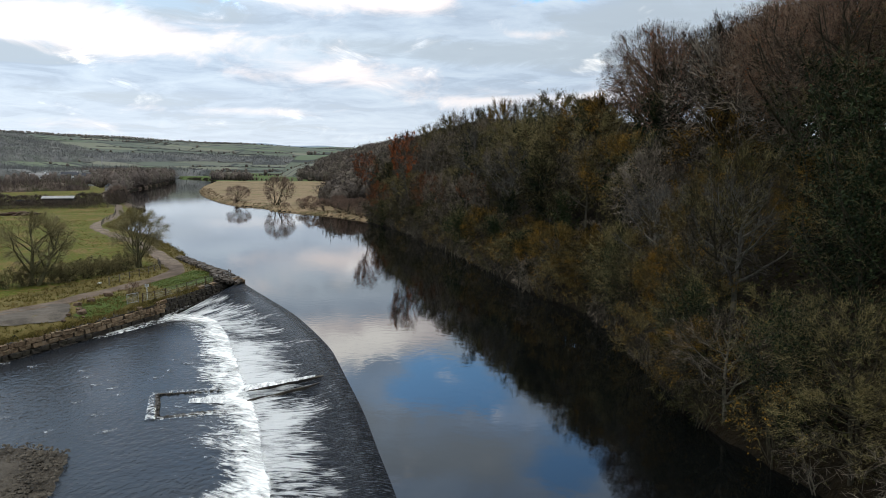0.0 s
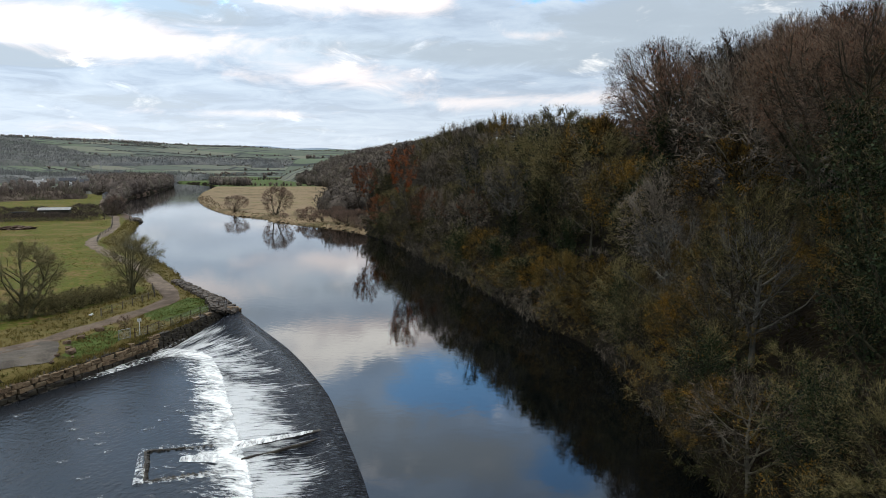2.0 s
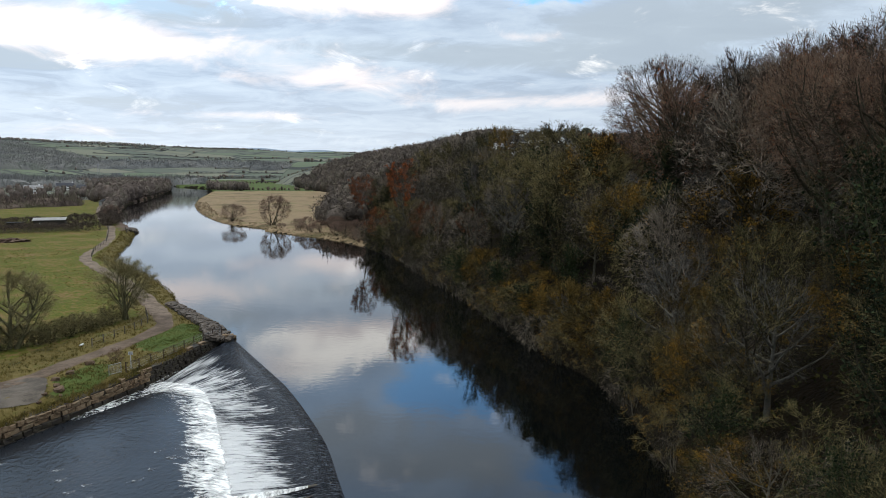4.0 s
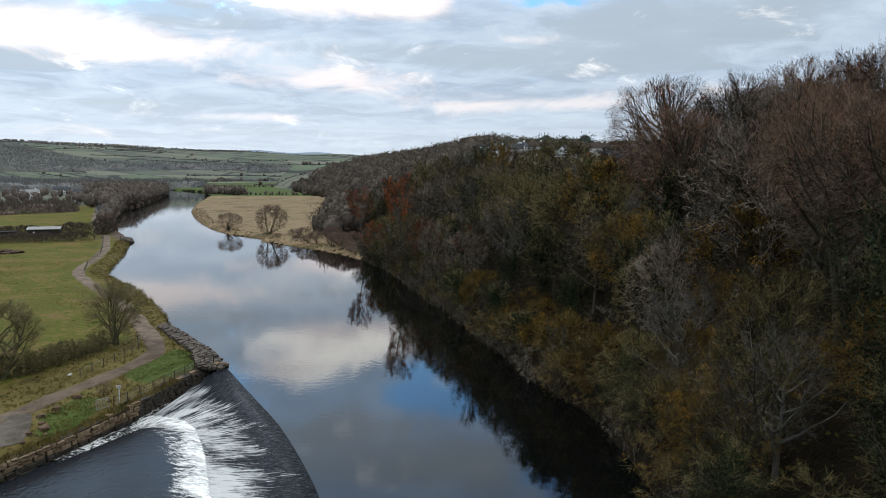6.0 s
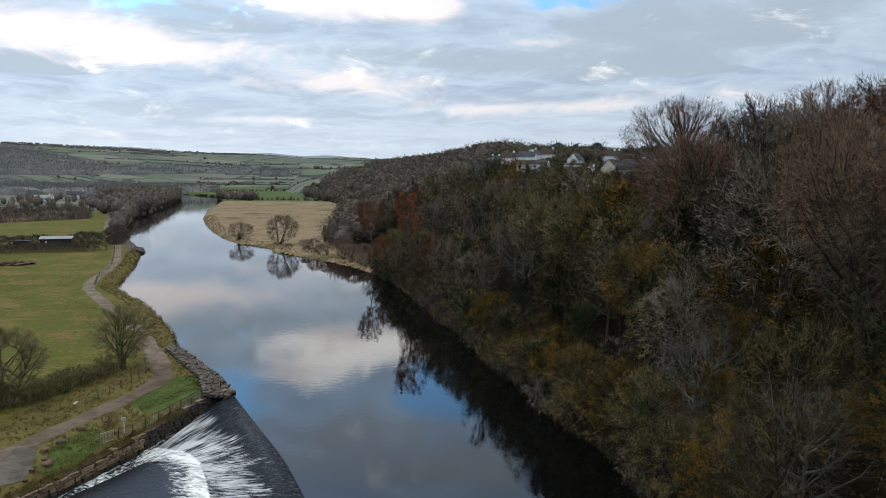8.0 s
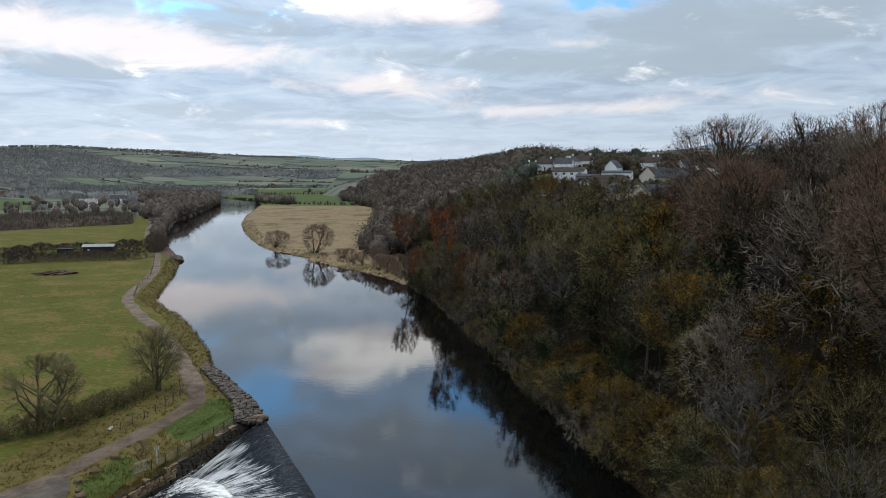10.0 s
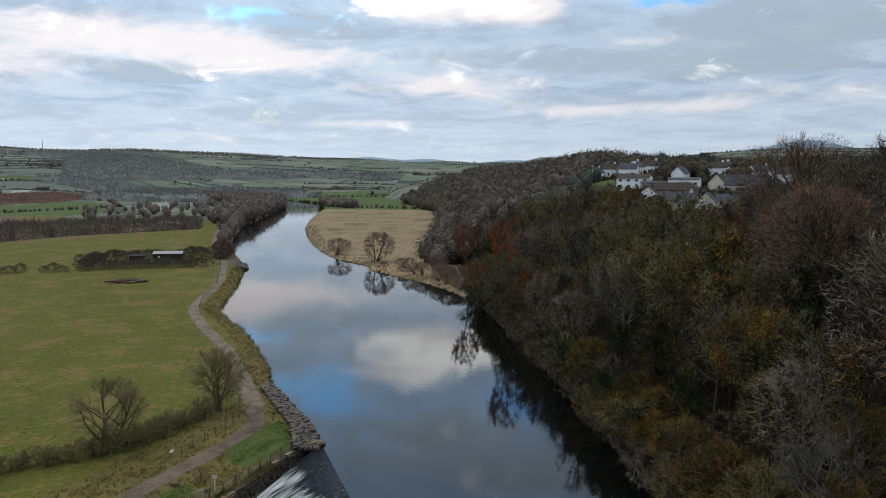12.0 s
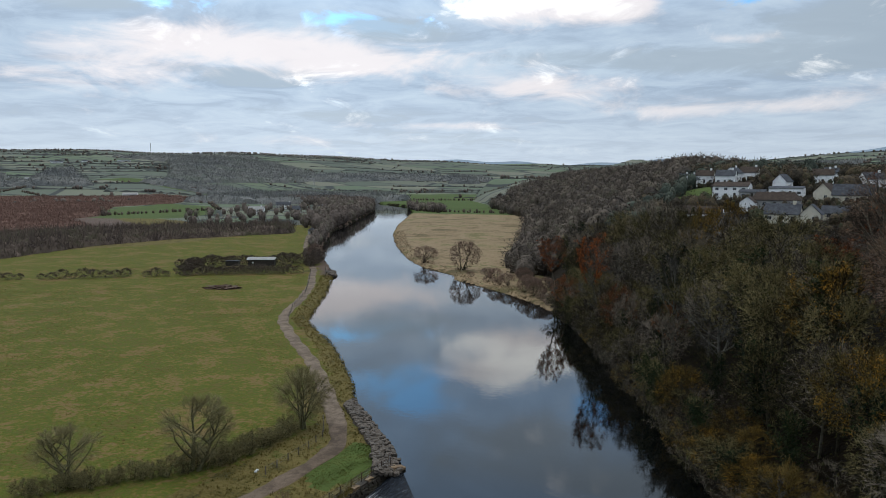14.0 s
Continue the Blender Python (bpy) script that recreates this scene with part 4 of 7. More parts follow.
    f = np.clip(0.12 + 0.88 * (np.arange(sprigs)[None] + r.uniform(0, 1, (len(at), sprigs))) / sprigs, 0, 1)
    tip, tip_way = on_lines(spray, f)
    tip_way = unit(tip_way + r.normal(0, spread * 0.9, tip.shape) + lead * 0.6)
    fine = slivers(r, tip, tip_way, twig * 0.55 * r.uniform(0.5, 1.4, len(tip)), thin * 0.72)
    wood = merged(tubes(stem, stem_r, 7 if crown > 3 else 4), tubes(limb, limb_r, 5 if round_branches else 3), tubes(branch, branch_r, 3) if round_branches else blades(r, branch, branch_r[:, 0]))
    crown_mesh = merged(blades(r, spray, thin), fine)
    if rim:
        # the close outer fringe of the crown, in lobes
        d = unit(r.normal(0, 1, (rim * 2, 3)))
        d = d[d[:, 2] > -0.45][:rim]
        lobe = 0.93 + 0.07 * np.sin(d[:, 0] * 6 + seed) * np.cos(d[:, 1] * 6 - seed) + 0.05 * np.sin(d[:, 2] * 11 + d[:, 0] * 9 + seed)
        foot = mid + stem[:, -1].mean(0) * [0.5, 0.5, 0] + d * reach * (lobe * r.uniform(0.80, 1.0, len(d)))[:, None]
        crown_mesh = merged(crown_mesh, slivers(r, foot, unit(d * 0.7 + r.normal(0, 0.42, d.shape) + [0, 0, 0.1]), twig * 0.6 * r.uniform(0.5, 1.3, len(d)), thin * 0.72))
    leaf_mesh = np.zeros((0, 3)), np.zeros((0, 3), dtype=int)
    if leaves:
        if ivy:
            # ivy wraps the stems and the inner halves of the limbs
            a, _ = on_lines(stem, r.uniform(0.02, 1, (stems, leaves // stems // 3)))
            b, _ = on_lines(limb, r.uniform(0, 0.85, (n, leaves // n // 3)))
            c, _ = on_lines(branch, r.uniform(0, 0.9, (len(branch), max(1, leaves // len(branch) // 3))))
            where = np.concatenate([a + r.normal(0, 0.42, a.shape), b + r.normal(0, 0.42, b.shape), c + r.normal(0, 0.30, c.shape)])
        else:
            # leaves hang on in bunches on some of the branches
            full = np.where(r.random(len(branch)) < leafy, 1.0, 0.06)
            weight = np.repeat(full, twigs * sprigs)
            pick = r.choice(len(tip), leaves, p=weight / weight.sum())
            where = tip[pick] + tip_way[pick] * (twig * 0.5 * r.uniform(0, 1, leaves))[:, None] + r.normal(0, 0.10, (leaves, 3))
        leaf_mesh = leaf_quads(r, where, leaf)
    return wood, crown_mesh, leaf_mesh


def tree_thing(name, label, category, seed, bark, twig_mat, leaf_mat=None, group="", **shape):
    wood, twig, leaf = tree_arrays(seed, **shape)
    ob = new(name)
    tagged(ob, label, category, group)
    part("trunk", data_from("trunk", *wood, bark, True), None, ob)
    part("crown", data_from("crown", *twig, twig_mat), None, ob, "fine bare twigs")
    if len(leaf[0]):
        part("foliage", data_from("foliage", *leaf, leaf_mat), None, ob, "autumn leaves" if leaf_mat is not M["leaf_ivy"] else "dark evergreen leaves")
    return ob


WOODS = "trees of the wooded slope"
KINDS = {}
FINE = dict(limbs=14, branches=8, twigs=6, sprigs=3, thin=0.034, twig=0.85, rim=1400)
for i in range(4):
    KINDS["olive%d" % i] = tree_thing("bare_tree", "bare broadleaf tree with olive-brown twigs on the wooded slope", "tree", 10 + i, M["bark"], M["twig_olive"], M["leaf_olive"], WOODS,
                                      h=11.5, crown=4.2 + 0.3 * i, trunk=0.18, leaves=(1100, 1500, 1300, 700)[i], leaf=0.11, up=(0.5, 0.9, 0.35, 0.7)[i], **FINE)
for i in range(3):
    KINDS["grey%d" % i] = tree_thing("bare_tree", "bare tree with pale grey-brown twigs on the wooded slope", "tree", 20 + i, M["pale_bark"], M["twig_grey"], None, WOODS,
                                     h=11.0, crown=(4.5, 5.0, 4.2)[i], trunk=0.18, up=(0.45, 0.7, 0.3)[i], **FINE)
KINDS["pale0"] = tree_thing("ash_tree", "bare ash tree with pale silvery upswept limbs among darker trees", "tree", 25, M["ash_bark"], M["twig_pale"], None, WOODS, h=11.0, crown=4.4, trunk=0.26, up=0.4,
                            limbs=15, branches=7, twigs=6, sprigs=3, thin=0.026, twig=0.95)
KINDS["copper0"] = tree_thing("beech_tree", "beech tree holding sparse copper-brown autumn leaves on the slope", "tree", 30, M["bark"], M["twig_copper"], M["leaf_copper"], WOODS, h=12.0, crown=4.6, trunk=0.22, leaves=1200, leaf=0.11, **FINE)
KINDS["copper1"] = tree_thing("beech_tree", "slender beech with a small rounded crown of copper leaves", "tree", 31, M["pale_bark"], M["twig_copper"], M["leaf_copper"], WOODS, h=18.0, crown=4.3, trunk=0.24, fork=0.62, low=0.29, leaves=3000, leaf=0.12, leafy=0.75, **FINE)
for i in range(2):
    KINDS["yellow%d" % i] = tree_thing("yellow_tree", "tree with thinning yellow autumn leaves above the river", "tree", 40 + i, M["bark"], M["twig_ochre"], M["leaf_yellow"], WOODS,
                                       h=9.5, crown=4.2, trunk=0.15, leaves=(3200, 1800)[i], leaf=0.085, leafy=0.45, **FINE)
for i in range(2):
    KINDS["ivy%d" % i] = tree_thing("ivy_tree", "tree thickly clad in dark green ivy", "tree", 50 + i, M["bark"], M["twig_olive"], M["leaf_ivy"], WOODS,
                                    h=11.0, crown=3.5, trunk=0.2, leaves=(2400, 2000)[i], leaf=0.19, fork=0.15, limbs=11, branches=6, twigs=5, sprigs=3, thin=0.022, ivy=True, up=0.8)
for i in range(4):
    KINDS["shrub%d" % i] = tree_thing(("willow_shrub", "hazel_shrub")[i // 2], ("bare arching willow shrub leaning over the water", "hazel shrub with sparse yellow-green leaves over the water")[i // 2], "shrub", 60 + i,
                                      M["pale_bark" if i < 2 else "bark"], M[("twig_grey", "twig_olive")[i // 2]], M[("leaf_yellow", "leaf_olive")[i % 2]], "shrubs along the river's edge",
                                      h=4.6, crown=2.9, trunk=0.13, stems=4, limbs=14, branches=5, twigs=5, sprigs=3, twig=0.8, thin=0.014, up=0.5, fork=0.12, leaves=(0, 250, 450, 700)[i], leaf=0.08, low=0.05, arch=(0.35, 0.2, 0.1, 0.1)[i])
for i in range(2):
    KINDS["big%d" % i] = tree_thing("tall_bare_tree", "tall bare tree with a broad domed crown on the ridge", "tree", 70 + i, M["bark"], M[("twig_grey", "twig_brown")[i]], M["leaf_copper"], WOODS,
                                    h=16.5, crown=6.2, trunk=0.36, limbs=24, branches=9, twigs=6, sprigs=3, rim=5200, fork=0.36, leaves=(300, 1000)[i], leaf=0.07, up=0.45, thin=0.026, twig=0.85, low=0.15)
KINDS["dome0"] = tree_thing("beech_tree", "great domed beech, bare but for copper leaves on its crown", "tree", 75, M["pale_bark"], M["twig_brown"], M["leaf_copper"], WOODS,
                            h=20.0, crown=9.3, trunk=0.6, limbs=60, branches=7, twigs=6, sprigs=3, rim=16000, fork=0.30, leaves=1500, leaf=0.10, leafy=0.12, up=0.25, thin=0.021, twig=0.95, low=0.13)
# the nearest trees, with finer spray
CLOSE = dict(round_branches=True, rim=1900, limbs=14, branches=8, twigs=8, sprigs=4, thin=0.014, twig=0.7)
for i in range(2):
    KINDS["near_olive%d" % i] = tree_thing("bare_tree", "bare broadleaf tree with olive-brown twigs above the river", "tree", 80 + i, M["bark"], M["twig_olive"], M["leaf_olive"], WOODS,
                                           h=11.5, crown=4.4, trunk=0.18, leaves=(1500, 2200)[i], leaf=0.065, up=(0.6, 0.35)[i], **CLOSE)
    KINDS["near_yellow%d" % i] = tree_thing("yellow_tree", "tree with thinning yellow autumn leaves above the river", "tree", 84 + i, M["bark"], M["twig_ochre"], M["leaf_yellow"], WOODS,
                                            h=9.5, crown=4.2, trunk=0.15, leaves=(4200, 2600)[i], leaf=0.062, leafy=(0.6, 0.4)[i], up=0.6, **CLOSE)
KINDS["near_grey0"] = tree_thing("bare_tree", "bare tree with grey-brown upswept twigs above the river", "tree", 88, M["pale_bark"], M["twig_grey"], None, WOODS, h=11.0, crown=4.6, trunk=0.2, up=0.4, **CLOSE)
KINDS["near_pale0"] = tree_thing("ash_tree", "bare ash tree with pale silvery upswept limbs above the river", "tree", 90, M["ash_bark"], M["twig_pale"], None, WOODS, h=11.0, crown=4.4, trunk=0.26, up=0.35,
                                 limbs=16, branches=8, twigs=7, sprigs=4, thin=0.015, twig=0.8, round_branches=True)
KINDS["near_ivy0"] = tree_thing("ivy_tree", "tree thickly clad in dark green ivy", "tree", 89, M["bark"], M["twig_olive"], M["leaf_ivy"], WOODS,
                                h=11.0, crown=3.8, trunk=0.2, leaves=4200, leaf=0.10, fork=0.12, limbs=12, branches=7, twigs=6, sprigs=4, thin=0.008, ivy=True, up=0.8)
KINDS["near_big0"] = tree_thing("tall_bare_tree", "tall bare tree with a broad domed crown on the ridge", "tree", 92, M["bark"], M["twig_brown"], M["leaf_copper"], WOODS,
                                h=16.5, crown=6.2, trunk=0.36, limbs=22, branches=9, twigs=8, sprigs=4, rim=7000, fork=0.36, leaves=700, leaf=0.045, up=0.45, thin=0.015, twig=0.75, low=0.15, round_branches=True)
NEAR = {"olive0": "near_olive0", "olive1": "near_olive1", "olive2": "near_olive1", "olive3": "near_olive0", "yellow0": "near_yellow0", "yellow1": "near_yellow1", "grey0": "near_grey0", "grey1": "near_grey0", "grey2": "near_grey0",
        "pale0": "near_pale0", "ivy0": "near_ivy0", "ivy1": "near_ivy0", "big0": "near_big0", "big1": "near_big0"}
used = set()


def plant(kind, x, y, scale, turn, z=None, squash=1.0, tilt=(0, 0)):
    if y < 46 and kind in ("grey0", "grey1", "grey2", "yellow0") and int(x * 7 + y * 3) % 3:
        kind = ("ivy0", "olive1")[int(x + y) % 2]
    if y < 74:
        kind = NEAR.get(kind, kind)
    src = KINDS[kind]
    m = pose(x, y, (ground_z(x, y) if z is None else z) - 0.1, tilt[0], tilt[1], turn)
    if kind in used:
        ob = copy_thing(src, m)
    else:
        used.add(kind)
        ob = src
        ob.matrix_world = m
    ob.scale = (scale, scale, scale * squash)
    return ob


rng = random.Random(11)
spots = []
yy = 16.0
while yy < 262:
    xx = -72.0
    while xx < 80:
        spots.append((xx + rng.uniform(-2.3, 2.3), yy + rng.uniform(-2.3, 2.3)))
        xx += 6.3
    yy += 6.0
sx, sy = np.array([s[0] for s in spots]), np.array([s[1] for s in spots])
sd = line_distance(sx, sy, RIGHT + WOOD[1:])
keep = inside(sx, sy, HILL) & (sd > 4.0) & (sd < np.where(sy < 120, 40, 34))
sz = height(sx, sy)
for x, y, d, z in zip(sx[keep], sy[keep], sd[keep], sz[keep]):
    if math.hypot(x - 29.3, y - 118.5) < 9 or math.hypot(x - 25, y - 111) < 6 or math.hypot(x - 14.6, y - 140) < 6:
        continue
    if d > 26 and rng.random() < 0.35:
        continue
    want = float(np.interp(d, [0, 4, 9, 14, 24, 48], [7.5, 9.5, 11.5, 13.0, 14.0, 13.0])) * rng.uniform(0.68, 1.3)
    tall = 50 < y < 124 and 15 < d < 42 and x - 4.0 > (y - 7) * 0.185
    u = rng.random()
    if tall and u < 0.8:
        kind = "big%d" % rng.randrange(2)
        want = 22.0 * rng.uniform(0.9, 1.1)
    elif d < 13 and y < 112:
        kind = rng.choice(["yellow0", "yellow1", "olive1", "olive0", "olive2", "ivy0", "grey0", "olive3", "yellow0", "ivy1", "grey2"])
    elif y > 150:
        kind = rng.choice(["olive0", "olive1", "grey0", "grey1", "grey2", "olive3", "grey1", "ivy1", "pale0"])
    else:
        kind = rng.choice(["olive0", "olive1", "olive2", "grey1", "olive3", "ivy0", "ivy1", "grey2", "copper0", "olive2", "pale0", "ivy1", "olive1", "ivy0", "yellow1"])
    top = float(np.interp(y, [0, 50, 60, 109, 112, 135, 160, 185, 205, 225, 262], [34, 35, 37, 37, 29.5, 29, 29.5, 28.5, 26, 22.5, 22])) * rng.uniform(0.84, 1.05)
    if tall:
        top = 39.5 * rng.uniform(0.88, 1.0)
    else:
        top = min(top, 31)
    if x > -2 and y > 135 and not tall:
        top = min(top, 33.8 - 0.05 * (y - 14))
        if top - float(z) < 3.0:
            continue
    # the ridge's skyline
    a2, r2 = math.degrees(math.atan2(x - 0.7, y - 2.3)), math.hypot(x - 0.7, y - 2.3)
    a12, r12 = math.degrees(math.atan2(x - 0.5, y - 12.6)), math.hypot(x - 0.5, y - 12.6)
    if a2 > 9.2:
        top = min(top, 18.4 + r2 * math.tan(math.radians(float(np.interp(a2, [9.2, 11.2, 15.5, 19.3, 22.8, 27.3, 40], [4.6, 7.6, 9.1, 9.6, 10.7, 11.0, 12.0])))) * rng.uniform(0.93, 1.03))
    if a12 > 9.8:
        top = min(top, 32.6 + r12 * math.tan(math.radians(float(np.interp(a12, [9.8, 10.6, 12.4, 14.7, 17.0, 40], [0.6, 1.2, 2.3, 3.0, 3.2, 3.2])))))
    want = max(3.0, min(want, top - float(z)))
    base = {"o": 11.5, "g": 11.0, "c": 12.0, "y": 9.5, "i": 11.0, "b": 16.5, "p": 11.0}[kind[0]]
    k = want / base
    wide = max(k, 0.66) * rng.uniform(0.92, 1.12)
    plant(kind, x, y, wide, rng.uniform(0, 360), float(z), k / wide)
for x, y, size, kind in ((-11.5, 160, 0.95, "copper0"), (-27, 195, 0.9, "copper0"), (16, 57, 0.72, "yellow0"), (24, 49, 0.9, "yellow0"), (26, 45, 0.95, "yellow1"), (22.5, 44, 0.8, "yellow0"), (11.5, 238, 1.15, "yellow0"), (15, 242, 0.9, "yellow1")):
    plant(kind, x, y, size, rng.uniform(0, 360))
# trees that stand out from the wood: plan, height of the top, breadth of the crown, kind
for x, y, top, wide, kind in ((17.2, 67.5, 14.8, 8.5, "pale0"), (19.0, 52.0, 15.6, 8.0, "pale0"), (-1.0, 139, 24.0, 10, "pale0"), (25.5, 74.5, 29.3, 13.5, "grey1"), (17.4, 54.5, 12.6, 6.0, "grey2"), (14.0, 94.5, 20.0, 9.0, "grey0"),
                              (17.3, 87, 18.2, 8.5, "ivy0"), (12.9, 100.5, 13.4, 8.0, "olive2"), (14.6, 140, 30.6, 16.0, "olive1"), (4.9, 161, 30.9, 11.5, "yellow1"), (1.0, 174, 30.6, 11.0, "olive1"), (10.8, 147, 29.6, 10.0, "olive3"), (-7.5, 196, 31.2, 10.5, "grey1"), (-3.0, 186, 31.3, 11.0, "grey0"),
                              (-15, 204, 28.2, 10.0, "olive1"), (-22, 208, 26.4, 9.0, "grey1"), (8.5, 153, 30.2, 11.0, "grey0"), (-17, 173, 24.0, 9.5, "copper1"), (-33, 211, 20.2, 9.0, "copper1"), (22.8, 55.5, 13.2, 7.5, "yellow0"),
                              (22.5, 77.5, 9.6, 7.0, "yellow0"), (6.8, 104, 8.8, 7.0, "yellow0"), (8.8, 99, 6.4, 5.5, "yellow0"), (27.5, 106.5, 30.2, 11, "grey0"), (23.5, 95, 25.5, 9.5, "ivy1"), (29, 66, 25.5, 10.5, "grey2"), (12.2, 119, 25.0, 9.5, "olive0"),
                              (10.0, 128, 21.0, 8.5, "ivy1"), (27.8, 118.5, 38.9, 19.6, "dome0"), (35.5, 108, 38.0, 13, "big1"), (40.5, 101, 38.9, 14, "big1"), (43, 93, 38.4, 13, "big1"), (43.5, 86, 38.6, 13, "big1"), (46, 78, 39.5, 13, "big1"), (37, 97, 36.0, 12, "big0"), (9.6, 88.7, 7.2, 6.5, "pale0"), (-9, 150, 15.5, 8.0, "grey2"), (-19, 181, 14.5, 8.0, "pale0"), (19.2, 131, 27.5, 8.5, "copper1")):
    z = ground_z(x, y)
    tall_by = {"o": 11.5, "g": 11.0, "c": 12.0, "y": 9.5, "i": 11.0, "b": 16.5, "p": 11.0, "d": 20.0}[kind[0]]
    tall_by = 18.0 if kind == "copper1" else tall_by
    k = wide / {"d": 18.6, "o": 9.0, "g": 9.2, "c": 9.2, "y": 8.4, "i": 7.2, "b": 12.4, "p": 8.8}[kind[0]]
    plant(kind, x, y, k, rng.uniform(0, 360), z, max(4.0, top - z) / tall_by / k)
edge_s, edge_p, edge_w = along(RIGHT[1:], 4.6)
for p, w in zip(edge_p, edge_w):
    if p[1] > 20:
        # trees at the water's edge lean out over the river
        out, want = rng.uniform(1.2, 2.6), rng.uniform(6.0, 10.5)
        kind = rng.choice(["yellow0", "yellow1", "olive0", "olive2", "grey0", "grey2", "olive1", "ivy0", "yellow1", "olive3"]) if p[1] < 125 else rng.choice(["olive0", "grey1", "olive1", "ivy1", "grey0"])
        k = want / {"o": 11.5, "g": 11.0, "y": 9.5, "i": 11.0}[kind[0]]
        plant(kind, p[0] + w[1] * out + rng.uniform(-0.8, 0.8), p[1] - w[0] * out + rng.uniform(-1, 1), max(k, 0.9), rng.uniform(0, 360), 0.2, k / max(k, 0.9), (0, rng.uniform(-14, -4)))
for x, y, size, kind in ((22.6, 14, 0.8, "olive1"), (21.6, 19, 0.75, "ivy0"), (20.6, 23.5, 0.8, "olive0"), (19.8, 28, 0.7, "ivy0"), (18.6, 33, 0.75, "olive1"), (17.2, 38, 0.7, "ivy0"), (25, 22, 0.95, "ivy0"), (24, 30, 0.95, "olive1"), (27, 27, 1.0, "ivy0"), (22.5, 36, 0.95, "ivy0")):
    plant(kind, x, y, size, rng.uniform(0, 360), None, 1.0, (0, rng.uniform(-10, 0)))
edge_s, edge_p, edge_w = along(RIGHT[1:], 3.0)
for p, w in zip(edge_p, edge_w):
    if p[1] > 22:
        out = rng.uniform(-0.5, 1.4)
        kind = rng.choice(["shrub0", "shrub1", "shrub2", "shrub3"])
        plant(kind, p[0] + w[1] * out, p[1] - w[0] * out, rng.uniform(0.6, 1.15), rng.uniform(0, 360), 0.15)
        for out in (rng.uniform(2.5, 5.0), rng.uniform(5.5, 10)):
            if p[1] < 130 and rng.random() < 0.45:
                plant(rng.choice(["shrub1", "shrub2", "shrub3", "shrub3"]), p[0] + w[1] * out + rng.uniform(-1, 1), p[1] - w[0] * out, rng.uniform(0.6, 0.95), rng.uniform(0, 360))

# brambles and ivy on the wood's floor
ug = np.random.default_rng(3)
ux, uy = ug.uniform(-60, 62, 70000), 20 + 230 * ug.uniform(0, 1, 70000) ** 1.5
ud = line_distance(ux, uy, RIGHT + WOOD[1:])
ok = inside(ux, uy, HILL) & (ud > 2.0) & (ud < 26 * ug.uniform(0, 1, len(ux)) ** 0.8)
ux, uy = ux[ok], uy[ok]
uz = height(ux, uy) + (0.35 + 0.65 * (wave(ux, uy, 2.3, 8) > 0)) * ug.uniform(0.0, 1.6, len(ux))
lv, lf = leaf_quads(ug, np.stack([ux, uy, uz], 1), 0.2)
tagged(new("undergrowth", data_from("undergrowth", lv, lf, M["leaf_olive"])), "dark bramble and ivy undergrowth under the trees", "undergrowth", kind="stuff")

# ---- the near bank: wall, pitching, path, fence ----
def block(seed, sx, sy, sz, bevel=0.12, rough=0.10):
    """A worn stone of about the given size, with chamfered edges and uneven faces."""
    r = random.Random(seed)
    bm = bmesh.new()
    bmesh.ops.create_cube(bm, size=1.0)
    bmesh.ops.bevel(bm, geom=bm.edges[:], offset=bevel, segments=1, affect="EDGES")
    for v in bm.verts:
        v.co += Vector((r.uniform(-rough, rough), r.uniform(-rough, rough), r.uniform(-rough, rough)))
        v.co = Vector((v.co.x * sx, v.co.y * sy, v.co.z * sz))
    return bm


STONES = [data_of(block(i, 1, 1, 1), "stone", M["stone"]) for i in range(8)]
WET_STONES = [data_of(block(i + 20, 1, 1, 1), "stone", M["wet"]) for i in range(5)]
FLAT_STONES = [data_of(block(i + 40, 1, 1, 1, 0.2, 0.14), "stone", M["pitch"]) for i in range(8)]


def stone(mesh, parent, m, size):
    ob = new("stone", mesh)
    ob.parent = parent
    ob.matrix_basis = m @ Matrix.Diagonal((*size, 1))
    return ob


def ribbon(name, center, left, right, lift, mat, label, category, depth=0.12, across=4):
    """A strip laid on the ground along a line, with a cross-fall and sunk edges."""
    pts = smooth_line(center, 1.2, 8)
    way = np.gradient(pts, axis=0)
    way /= np.linalg.norm(way, axis=1, keepdims=True)
    side = np.stack([-way[:, 1], way[:, 0]], 1)
    jl, jr = 0.18 * np.sin(np.arange(len(pts)) * 0.9) + 0.1 * np.sin(np.arange(len(pts)) * 2.3), 0.18 * np.cos(np.arange(len(pts)) * 0.7)
    offs = [np.full(len(pts), left) + jl + 0.15] + [(left + jl) * (1 - k / across) + (-right + jr) * (k / across) for k in range(across + 1)] + [np.full(len(pts), -right) + jr - 0.15]
    rows = []
    for i, o in enumerate(offs):
        p = pts + side * o[:, None]
        z = height(p[:, 0], p[:, 1]) + (lift if 0 < i < len(offs) - 1 else -depth)
        rows.append(np.stack([p[:, 0], p[:, 1], z], 1))
    rows = np.stack(rows)
    ids = np.arange(rows.shape[0] * rows.shape[1]).reshape(rows.shape[:2])
    f = np.stack([ids[:-1, :-1], ids[1:, :-1], ids[1:, 1:], ids[:-1, 1:]], -1).reshape(-1, 4)[:, ::-1]
    ob = new(name, data_from(name, rows.reshape(-1, 3), f, mat, True))
    return tagged(ob, label, category, kind="structure")


